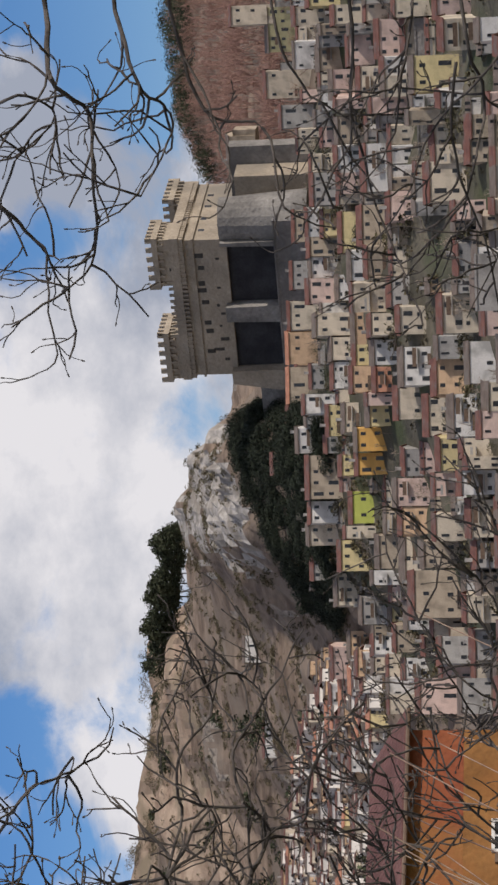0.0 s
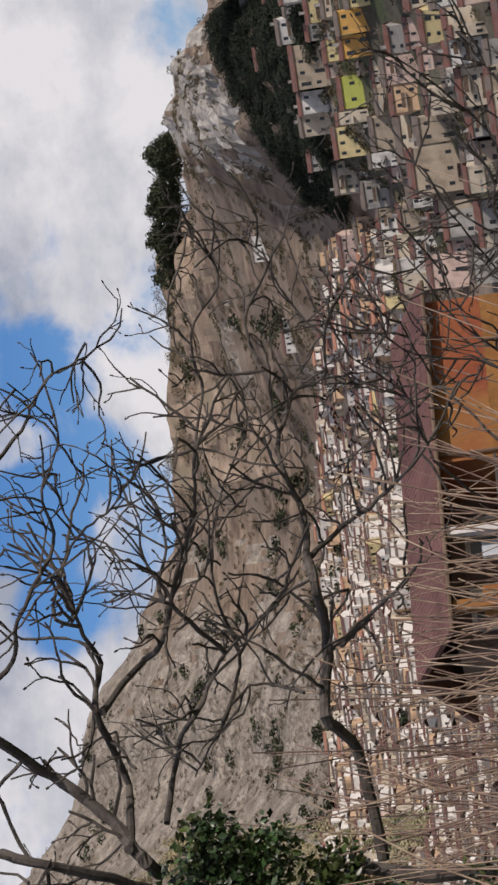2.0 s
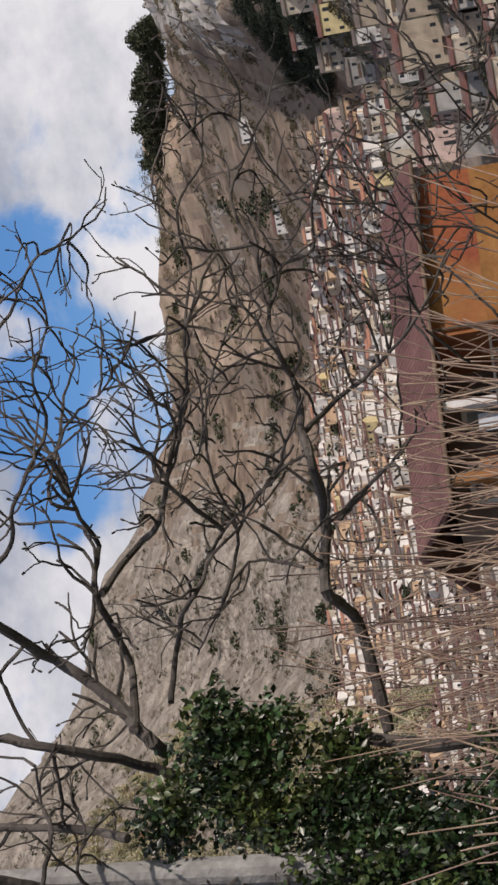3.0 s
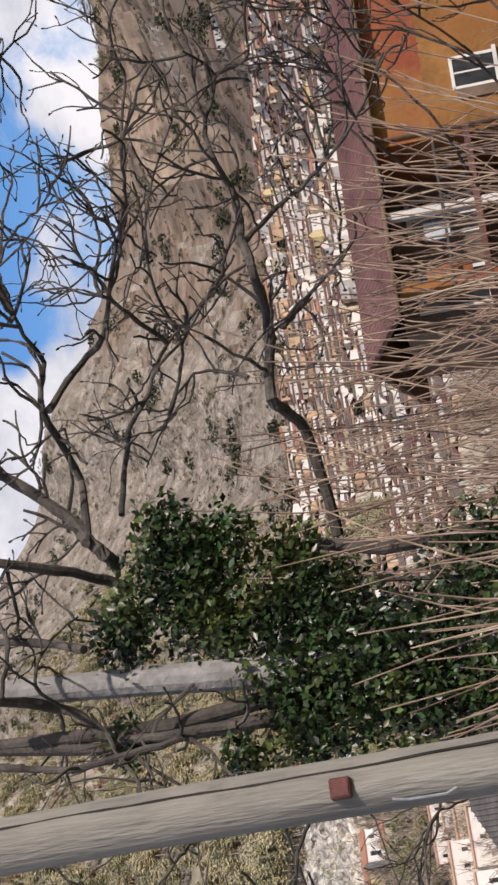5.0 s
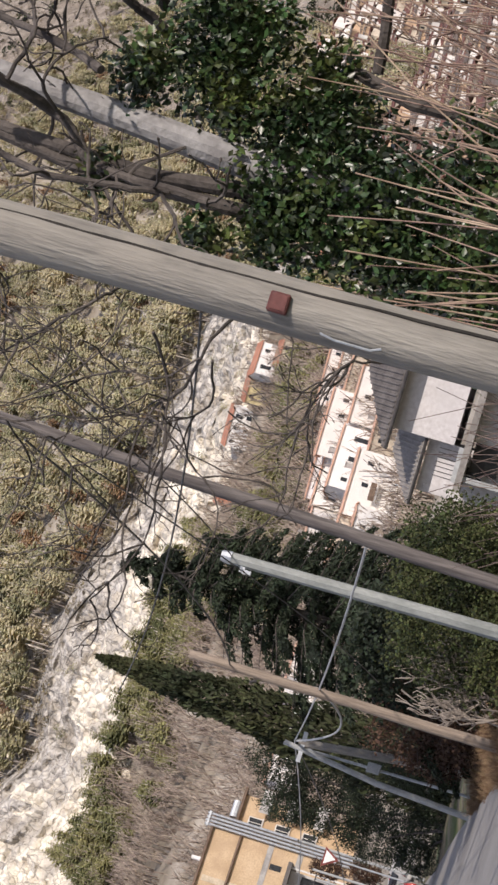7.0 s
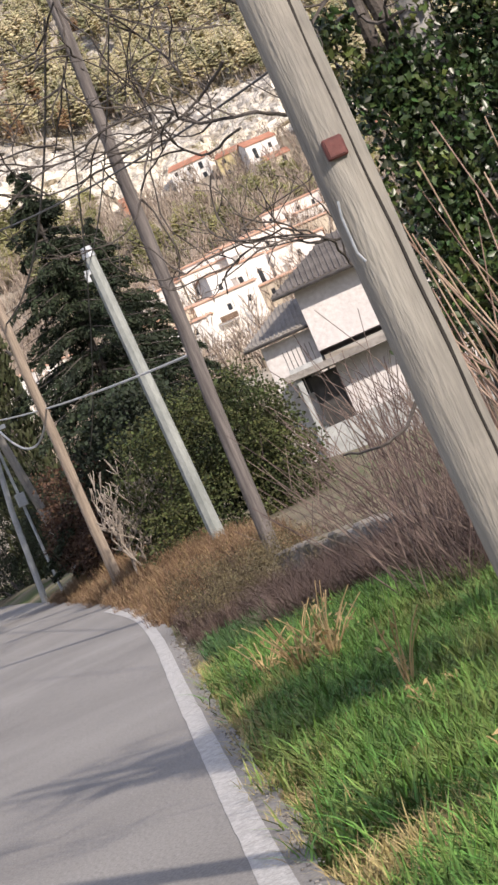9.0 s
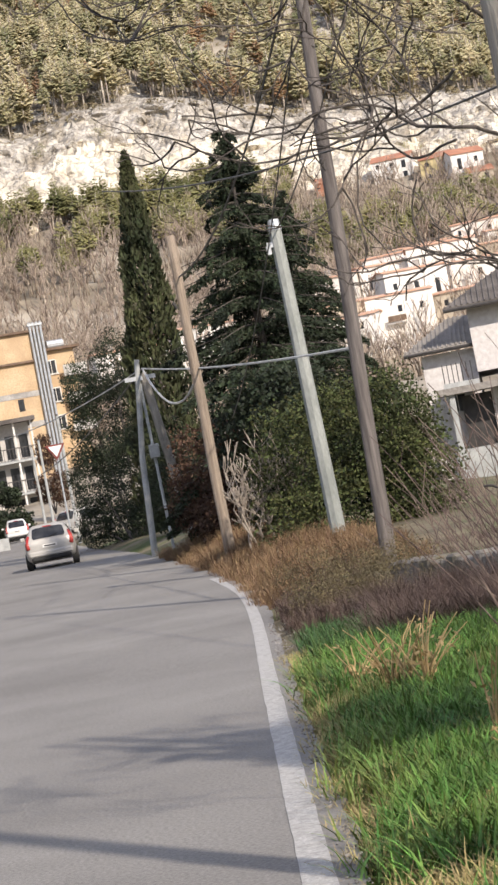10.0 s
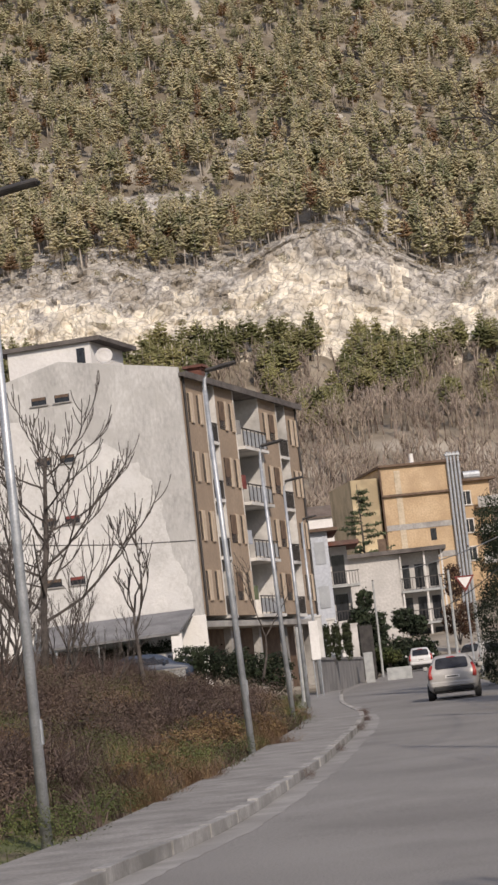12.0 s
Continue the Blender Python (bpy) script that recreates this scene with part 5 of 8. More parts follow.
def carport():
    a = polar(-9.68, 111)
    ob = thing("carport", "grey lean-to carport roof on a white post before the block", "carport", (a.x, a.y, 2.4), 6)
    bm = bmesh.new()
    va = [bm.verts.new(c) for c in ((-6.2, 0, 1.95), (0.3, 0, 2.1), (0.9, 4.6, 3.25), (-7.0, 4.6, 3.1), (-6.2, 0, 1.83), (0.3, 0, 1.98), (0.9, 4.6, 3.13), (-7.0, 4.6, 2.98))]
    for f in ((0, 1, 2, 3), (7, 6, 5, 4), (0, 4, 5, 1), (1, 5, 6, 2), (2, 6, 7, 3), (3, 7, 4, 0)):
        bm.faces.new([va[i] for i in f])
    part("roof", bm, mat("fibre_cement", (0.15, 0.148, 0.15), (0.23, 0.228, 0.228), 0.8, 0.9, 0.3, 9.0), ob)
    part("end_post", blocks((-0.12, 0.4, 0.1, 0.35, -1.2, 2.0)), BRIGHT, ob, "broad white end post")
    for x in (-5.6, -3.6, -1.7):
        part("post", tube(bmesh.new(), [(x, 0.2, -1.2), (x, 0.2, 1.95)], 0.05, sides=8), STEEL, ob)
    part("back_wall", blocks((-9, 1.4, 4.7, 4.9, -2, 2.9)), BRIGHT, ob)
    b = polar(-9.7, 106)
    edge = thing("parapet", "low pale concrete edge of the car park", "wall", (b.x, b.y, 2.55), 6)
    part("wall", blocks((-8.5, 0.4, 0, 0.25, -1.5, 0.12)), CONCRETE, edge)
    part("coping", blocks((-8.6, 0.5, -0.05, 0.3, 0.12, 0.2)), KERB, edge)


carport()


def brick_building():
    a = polar(-4.2, 230)
    ob = thing("flats_building", "ochre block of flats with grey bands and steel flues", "building", (a.x, a.y, 21.2), 16)
    W, D, H = 7.9, 12.5, 17.0
    part("wall", blocks((0, W, 0, D, -H, 0)), TAN_WALL, ob)
    for z in (-6.3, -9.3):
        part("band", blocks((0, W - 1.2, -0.05, 0, z, z + 0.55)), GREY, ob)
    part("band", blocks((1.3, 1.9, -0.045, 0, -9.2, -0.4)), plaster("pale_ochre", (0.56, 0.47, 0.35)), ob)
    for z0, z1 in ((-5.7, -3.2), (-2.6, -0.5), (-8.7, -6.4)):
        for x0, x1 in ((0.15, 1.25), (1.95, 6.4)):
            part("panel", blocks((x0, x1, -0.02, 0, z0, z1)), TAN_WALL, ob)
    part("ledge", blocks((-0.15, W - 1.0, -0.35, 0, -2.95, -2.75)), SHUTTER, ob)
    part("roof_slab", blocks((-0.25, W + 0.3, -0.4, D, 0, 0.22)), SHUTTER, ob)
    part("side_pipe", tube(bmesh.new(), [(-0.1, -0.05, -H), (-0.1, -0.05, 0)], 0.1, sides=8), SHUTTER, ob)
    window(ob, 4.6, 0, -7.6, 0.6, 1.2, 0, False)
    for i in range(4):
        x = 6.75 + 0.36 * i
        part("flue", tube(bmesh.new(), [(x, -0.35, -H), (x, -0.35, 0.9)], 0.13, sides=10), STEEL, ob)
    part("flue_cap", blocks((6.5, 8.0, -0.6, -0.1, 0.55, 0.75)), STEEL, ob)
    part("vent", tube(bmesh.new(), [(3.9, 3, 0.2), (3.9, 3, 1.4)], 0.25, 0.2, 8), BRIGHT, ob)
    wing = part("wing", blocks((W + 0.004, W + 3.6, 3.0, D, -H, -1.9)), TAN_WALL, ob)
    part("wing_roof", blocks((W, W + 4.2, 2.4, D, -1.9, -1.65)), SHUTTER, ob)
    for z in (-4.2, -7.0, -9.8):
        window(wing, W + 1.1, 3.0, z, 0.9, 1.3)
        part("balcony", blocks((W + 2.0, W + 4.4, 1.8, 3.0, z - 0.5, z - 0.3), (W + 2.0, W + 4.4, 1.8, 1.88, z - 0.3, z + 0.6)), WHITE, wing)
    part("tank", tube(bmesh.new(), [(W + 1.5, 5, -1.2), (W + 3.2, 5, -1.2)], 0.5, sides=12), STEEL, ob)
    part("left_wing", blocks((-3.0, -0.22, 0.7, D, -H, -0.9)), plaster("pale_yellow", (0.62, 0.50, 0.32)), ob)


brick_building()


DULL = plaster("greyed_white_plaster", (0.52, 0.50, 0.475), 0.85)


def balcony_house():
    a = polar(-5.3, 200)
    ob = thing("balcony_house", "white house with dark balconies and flat brown roof", "house", (a.x, a.y, 11.2), 6)
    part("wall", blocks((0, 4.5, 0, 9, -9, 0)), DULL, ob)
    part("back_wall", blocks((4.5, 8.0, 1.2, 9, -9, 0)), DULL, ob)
    part("roof", blocks((-0.3, 8.6, -0.7, 9.4, 0, 0.35)), GREY_ROOF, ob)
    for z in (-3.2, -6.0):
        b = part("balcony", blocks((4.5, 8.3, -0.3, 1.2, z - 0.2, z)), CONCRETE, ob)
        for i in range(14):
            x = 4.6 + i * 0.28
            part("baluster", blocks((x, x + 0.04, -0.28, -0.24, z, z + 1.0)), DARK_METAL, b)
        part("rail", blocks((4.5, 8.3, -0.3, -0.22, z + 1.0, z + 1.08)), DARK_METAL, b)
    for z in (-3.1, -5.9, -8.6):
        for x in (5.0, 6.2, 7.4):
            window(ob, x, 1.2, z + 0.1, 0.75, 2.0, 0, False)
    for x in (4.55, 6.6, 8.1):
        part("post", blocks((x, x + 0.15, -0.2, -0.05, -8.8, 0)), WHITE, ob)
    part("chimney", blocks((3.0, 3.7, 3, 3.7, 0.3, 1.6)), SHUTTER, ob)


balcony_house()
a = polar(-5.95, 160)
ob = thing("grey_blue_house", "tall pale grey-blue house with shuttered windows", "house", (a.x, a.y, 4.8), 8)
part("wall", blocks((-1.4, 0.75, 0, 8, -3, 6.6)), BLUE_WALL, ob)
part("roof", blocks((-1.8, 1.5, -0.5, 8.5, 6.6, 6.82)), SHUTTER, ob)
for z in (0.4, 3.4):
    for x in (-0.75, 0.15):
        part("shutter", blocks((x - 0.36, x + 0.36, -0.05, 0.02, z + 1.0, z + 2.5)), RAIL_GLASS, ob)
part("side_wall", blocks((0.754, 2.1, 2.6, 8, -3, 5.6)), WHITE, ob)
part("side_roof", blocks((0.754, 2.9, 0.6, 8.2, 5.6, 5.9)), TILES, ob)
for z in (2.9, 0.2):
    b = part("side_balcony", blocks((0.76, 2.7, 0.9, 2.598, z - 0.18, z)), CONCRETE, ob)
    part("railing", blocks((0.76, 2.7, 0.9, 0.95, z + 0.85, z + 0.92)), DARK_METAL, b)
    for i in range(10):
        part("baluster", blocks((0.8 + 0.2 * i, 0.84 + 0.2 * i, 0.9, 0.94, z, z + 0.85)), DARK_METAL, b)
    window(ob, 1.4, 2.6, z + 0.1, 0.9, 2.0, 0, False)
a = polar(-5.6, 262)
house_at((a.x, a.y, 13.2), 8, 5.2, 8, 6.0, BRIGHT, 1, "", TILES_OLD, wins=False, where="below the wood")


# garden wall with posts and clipped columns
def yard_wall():
    p, q = polar(-6.2, 106), polar(-5.15, 140)
    ob = thing("garden_wall", "grey concrete garden wall with white pillars on top", "wall", (p.x, p.y, 0.4), math.degrees(math.atan2(q.y - p.y, q.x - p.x)))
    n = (q - p).length
    part("base", blocks((0, n, 0, 0.3, -1, 2.0), (-0.1, n + 0.1, -0.06, 0.36, 2.0, 2.12)), mat("dark_concrete", (0.16, 0.155, 0.15), (0.25, 0.24, 0.23), 0.8, 0.9, 0.4, 12.0), ob)
    for i in range(4):
        x = 3.0 + i * (n - 6) / 3
        part("pillar", blocks((x - 0.16, x + 0.16, -0.05, 0.35, 2.12, 4.0), (x - 0.2, x + 0.2, -0.09, 0.39, 4.0, 4.1)), WHITE, ob)
    g = polar(-4.95, 132)
    gate = thing("gate_post", "pair of pale gate posts beside the road", "gate post", (g.x, g.y, 0.8), 5)
    part("post", blocks((-0.4, 0.1, 0, 0.5, -0.5, 1.9)), CONCRETE, gate)
    part("post", blocks((0.8, 2.2, 0.2, 0.5, -0.5, 0.9)), CONCRETE, gate)


yard_wall()


def notice_board():
    p = polar(-6.27, 100)
    ob = thing("notice_board", "tall narrow white board on two steel legs", "board", (p.x, p.y, 0.85), 4)
    part("panel", blocks((-0.19, 0.19, -0.03, 0.03, 1.55, 3.2), bevel=0.01), BRIGHT, ob)
    for x in (-0.14, 0.14):
        part("leg", tube(bmesh.new(), [(x, 0.06, -0.3), (x, 0.06, 3.1)], 0.025, sides=6), STEEL, ob)


notice_board()


def yard_gate():
    p = polar(-4.98, 143)
    ob = thing("yard_gate", "tall dark metal yard gate between posts", "gate", (p.x, p.y, 1.0), 6)
    part("leaf", blocks((-0.45, 0.35, 0, 0.06, 0.1, 3.4)), DARK_METAL, ob)
    for i in range(5):
        part("bar", blocks((-0.42 + 0.17 * i, -0.38 + 0.17 * i, -0.03, 0.0, 0.1, 3.5)), DARK_METAL, ob)


yard_gate()


MUSTARD = mat("worn_mustard_plaster", (0.17, 0.075, 0.022), (0.28, 0.135, 0.045), 0.5, 0.92, 0.4, 5.0, stain=(0.25, 0.10, 0.03), stain_scale=0.35)


def orange_house():
    p, q = Vector((26.3, 66.0, 0)), Vector((44.9, 67.5, 0))
    ob = thing("orange_house", "worn orange and mustard house with dusty red roof and dark loggias", "house", (p.x, p.y, 6.72), math.degrees(math.atan2(q.y - p.y, q.x - p.x)))
    n = 11.4
    part("wall", blocks((5.3, n, 0, 6, -2.0, -0.1)), ORANGE_WALL, ob)
    part("wall", blocks((5.3, n, 0, 6, -10.5, -2.004)), MUSTARD, ob, "mustard-painted lower storeys")
    # loggia back wall coloured dark, its shade put into the render
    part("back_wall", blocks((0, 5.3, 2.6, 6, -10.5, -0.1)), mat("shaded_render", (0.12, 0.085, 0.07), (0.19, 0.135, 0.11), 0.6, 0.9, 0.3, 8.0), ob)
    roof = bmesh.new()
    for s in (-1, 1):
        pts = [(3.0 + s * 3.45, -0.28), (3.0, 1.12), (3.0, 1.30), (3.0 + s * 3.45, -0.10)]
        a = [roof.verts.new((-0.8, y, z)) for y, z in pts]
        b = [roof.verts.new((n + 0.5, y, z)) for y, z in pts]
        roof.faces.new(a)
        roof.faces.new(b[::-1])
        for i in range(4):
            roof.faces.new((a[i], b[i], b[(i + 1) % 4], a[(i + 1) % 4]))
    bmesh.ops.recalc_face_normals(roof, faces=roof.faces[:])
    part("roof", roof, DUSTY_ROOF, ob)
    for i in range(64):
        x = -0.7 + i * (n + 1.1) / 64
        part("tile", tube(bmesh.new(), [(x, -0.44, -0.105), (x, 2.97, 1.285)], 0.018, sides=5), DUSTY_ROOF, ob)
    part("gutter", tube(bmesh.new(), [(-0.8, -0.52, -0.22), (n + 0.5, -0.52, -0.22)], 0.075, sides=8), SHUTTER, ob)
    part("downpipe", tube(bmesh.new(), [(5.5, -0.12, -10), (5.5, -0.12, -0.2)], 0.05, sides=6), SHUTTER, ob)
    for z in (-3.0, -5.9):
        b = part("loggia_floor", blocks((-0.2, 5.25, -0.4, 2.6, z - 0.2, z)), DUSTY_ROOF, ob)
        for i in range(16):
            x = -0.1 + i * 0.34
            part("baluster", blocks((x, x + 0.04, -0.36, -0.32, z, z + 0.95)), DARK_METAL, b)
        part("rail", blocks((-0.2, 5.2, -0.4, -0.28, z + 0.95, z + 1.03)), DARK_METAL, b)
        for x in (1.3, 3.9):
            window(b, x, 2.6, z + 0.1, 1.2, 2.1)
        part("washing", blocks((1.9, 2.5, 0.2, 0.26, z + 0.9, z + 1.7)), BLUE_WALL, b)
    part("pillar", blocks((0.0, 0.3, -0.35, -0.05, -10.5, -0.3)), ORANGE_WALL, ob)
    part("pillar", blocks((2.55, 2.8, -0.35, -0.1, -10.5, -0.3)), SHADE_WHITE, ob)
    part("screen_wall", blocks((-0.1, 0.9, 0.0, 0.2, -2.6, -1.2)), ORANGE_WALL, ob)
    w = window(ob, 7.4, 0, -4.3, 1.0, 1.3)
    part("shutter", blocks((-0.98, -0.62, -0.1, 0, 0, 1)), SHUTTER, w)


# white plaster toned down: the tiled house front's shade is in this colour
SHADE_WHITE = plaster("shade_toned_plaster", (0.60, 0.57, 0.56), 0.88)
PALE_ROOF = mat("pale_roof_tiles_grey", (0.19, 0.175, 0.16), (0.28, 0.26, 0.24), 0.8, 0.9, 0.6, 6.0)
orange_house()


def tiled_house():
    a = polar(8.0, 100)
    ob = thing("tiled_house", "white two-storey house with grey-brown tiled roofs and balcony", "house", (a.x, a.y, 2.0), -9)
    part("upper_wall", blocks((0.0, 8.5, 0, 9, 2.9, 5.6)), SHADE_WHITE, ob)
    part("lower_wall", blocks((0.4, 8.5, -0.6, 9, -3, 2.4)), SHADE_WHITE, ob)
    part("side_wall", blocks((-2.3, -0.004, 1.0, 8, -3, 4.0)), SHADE_WHITE, ob)

    def slab(x0, x1, y0, z0, y1, z1, t, ribs, name, hip, tiles):
        bm = bmesh.new()
        va = [bm.verts.new(c) for c in ((x0, y0, z0), (x1, y0, z0), (x1, y1, z1), (x0 + hip, y1, z1), (x0, y0, z0 - t), (x1, y0, z0 - t), (x1, y1, z1 - t), (x0 + hip, y1, z1 - t))]
        for f in ((0, 1, 2, 3), (7, 6, 5, 4), (0, 4, 5, 1), (1, 5, 6, 2), (2, 6, 7, 3), (3, 7, 4, 0)):
            bm.faces.new([va[i] for i in f])
        r = part(name, bm, tiles, ob)
        for i in range(ribs):
            x = x0 + 0.1 + (x1 - x0 - 0.2) * i / ribs
            k = min(1.0, (x - x0) / hip)
            part("tile", tube(bmesh.new(), [(x, y0, z0 + 0.02), (x, y0 + (y1 - y0) * k, z0 + (z1 - z0) * k + 0.02)], 0.05, sides=5), tiles, r)
    slab(-0.95, 9.0, -0.9, 5.75, 4.0, 7.6, 0.2, 40, "roof", 3.1, GREY_ROOF)
    part("gutter", tube(bmesh.new(), [(-0.95, -0.95, 5.62), (9.0, -0.95, 5.62)], 0.08, sides=6), DARK_METAL, ob)
    slab(-3.0, 0.0, 0.3, 4.2, 4.2, 5.6, 0.18, 14, "side_roof", 2.0, PALE_ROOF)
    part("gutter", tube(bmesh.new(), [(-3.0, 0.25, 4.1), (0.0, 0.25, 4.1)], 0.07, sides=6), DARK_METAL, ob)
    part("porch_roof", blocks((-1.8, 9, -2.0, 0.2, 2.1, 2.38)), PALE_ROOF, ob)
    part("balcony", blocks((-1.5, 0.0, -1.2, 1.0, 2.382, 2.6)), CONCRETE, ob)
    for i in range(7):
        part("baluster", blocks((-1.45 + 0.2 * i, -1.41 + 0.2 * i, -1.2, -1.16, 2.6, 3.4)), DARK_METAL, ob)
    part("porch_post", blocks((-1.35, -1.12, -1.8, -1.57, -2, 2.1)), CONCRETE, ob)
    window(ob, -1.1, 1.0, 1.4, 0.7, 1.0)
    # dark block fills the porch opening and stands for its shade
    part("porch_shade", blocks((-0.9, 0.39, -0.3, 0.2, -0.6, 2.0)), DARK_METAL, ob)
    part("retaining_wall", blocks((-1.4, 9.0, -3.2, -2.9, -3.0, -0.25)), CONCRETE, ob)
    window(ob, 5.0, 0, 3.8, 1.0, 1.3)
    window(ob, 4.0, -0.6, 0.4, 1.0, 1.3)


tiled_house()
# white terraces and villas on the slope
for row, (el, az0, az1) in enumerate(((2.7, 4.9, 8.2), (3.15, 4.7, 9.0), (3.6, 4.6, 9.4), (4.0, 5.0, 9.6), (4.35, 7.2, 9.8), (3.5, -0.2, 2.2))):
    az = az0
    while az < az1:
        e = el + 0.06 * (az - 6.5) + house_rnd.uniform(-0.08, 0.08)
        d = slope_distance(az, e, 200, 480)
        w, h = house_rnd.uniform(7.0, 12.0), house_rnd.uniform(5.5, 8.0) * (0.8 if row > 2 else 1.0)
        p = polar(az, d)
        wall = house_rnd.choice((BRIGHT, BRIGHT, BRIGHT, CREAM, SUNLIT_WHITE, SUNLIT_WHITE))
        house_at((p.x, p.y, high(e, d)), -az + house_rnd.uniform(-16, 16), w, 8, h, wall, 2, "white houses on the slope", TILES_PALE, deep=9, rise=0.35, where="on the far slope", small=0.75, busy=0.15)
        az += math.degrees(w / d) * house_rnd.uniform(0.8, 1.05)
for az, el, w, h, m in ((6.9, 6.75, 8, 4.6, BRIGHT), (7.95, 6.55, 6, 4.8, YELLOW), (8.75, 6.3, 6.5, 6.5, BRIGHT), (9.0, 6.1, 5, 4, CREAM), (5.15, 6.9, 3, 1.4, TILES_RED), (12.0, 5.6, 8, 6, CREAM)):
    d = slope_distance(az, el, 300, 474)
    p = polar(az, d)
    house_at((p.x, p.y, high(el, d)), -az + house_rnd.uniform(-14, 14), w, 8, h, m, 2, "villas below the cliff", TILES_RED, deep=6, where="below the cliff")


# ---- street things ----
def street_lamp(place, lean=0.0):
    ob = thing("street_lamp", "tall galvanised steel street lamp beside the pavement", "street lamp", place, lean, "street lamps along the pavement")
    part("pole", tube(bmesh.new(), [(0, 0, -0.3), (0, 0, 4), (0, 0, 7.5)], 0.076, 0.045, 12), STEEL, ob, smooth=True)
    part("hatch", blocks((0.05, 0.085, -0.03, 0.03, 1.2, 1.5), bevel=0.006), STEEL, ob)
    part("arm", tube(bmesh.new(), [(0, 0, 7.45), (0.02, 0, 7.72), (0.1, 0, 7.86), (0.28, 0, 7.93)], 0.04, 0.03, 8), STEEL, ob)
    head = blocks((-0.30, 0.36, -0.10, 0.10, -0.03, 0.05), bevel=0.03)
    bmesh.ops.transform(head, matrix=pose(0.36, 0, 7.92, 0, -8, 0), verts=head.verts[:])
    part("lamp_head", head, DARK_METAL, ob)
    return ob


first = street_lamp((-6.5, 27.7, 0.1))
for x, y, tip in ((-6.74, 47.5, -1.3), (-8.1, 66.0, -1.0), (-9.3, 80.5, -0.2), (-11.4, 104.4, -0.5)):
    copy_thing(first, pose(x, y, road_z(y) + 0.1, 0, tip, 0))
for az, d, h in ((-4.7, 150, 6.5), (-3.05, 128, 5.5), (-2.85, 120, 5.5), (-2.3, 112, 6.2), (-6.68, 92, 2.9)):
    p = polar(az, d)
    ob = thing("slim_post", "slim grey utility post standing beside the road", "post", (p.x, p.y, 0.8), 0, "slim posts along the road")
    part("shaft", tube(bmesh.new(), [(0, 0, -0.5), (0, 0, h)], 0.08, 0.06, 8), CONCRETE, ob)
    part("cap", tube(bmesh.new(), [(0, 0, h), (0, 0, h + 0.08)], 0.07, 0.03, 8), DARK_METAL, ob)


def yield_sign():
    p = polar(-2.48, 102)
    ob = thing("yield_sign", "red-bordered white triangular give-way sign on a post", "road sign", (p.x, p.y, 0.9), 2)
    part("post", tube(bmesh.new(), [(0, 0.06, -0.4), (0, 0.06, 4.5)], 0.04, sides=8), STEEL, ob)
    for s, y, m, n, lab in ((0.44, 0.0, RED_PANEL, "border", ""), (0.30, -0.012, BRIGHT, "face", "white sign face")):
        bm = bmesh.new()
        prism(bm, [(-s, 4.2 + s * 0.5), (0, 4.2 - s * 1.1), (s, 4.2 + s * 0.5)], y - 0.012, y + 0.012)
        part(n, bm, m, ob, lab)


yield_sign()

CAR_PAINT = mat("silver_paint", (0.40, 0.385, 0.36), (0.46, 0.44, 0.41), 0.5, 0.35, 0.0, 40.0, metal=0.15, spec=0.5)
CAR_WHITE = mat("white_car_paint", (0.55, 0.55, 0.55), (0.62, 0.62, 0.62), 0.5, 0.3, 0.0, 40.0, spec=0.5)
CAR_BLUE = mat("blue_car_paint", (0.02, 0.03, 0.055), (0.035, 0.05, 0.08), 0.5, 0.45, 0.0, 40.0, spec=0.5)
RUBBER = mat("rubber", (0.012, 0.012, 0.012), (0.03, 0.03, 0.03), 3.0, 0.8, 0.2, 30.0)
LAMP_RED = mat("tail_lamp_red", (0.30, 0.03, 0.03), (0.42, 0.06, 0.05), 3.0, 0.2, 0.0, 20.0)


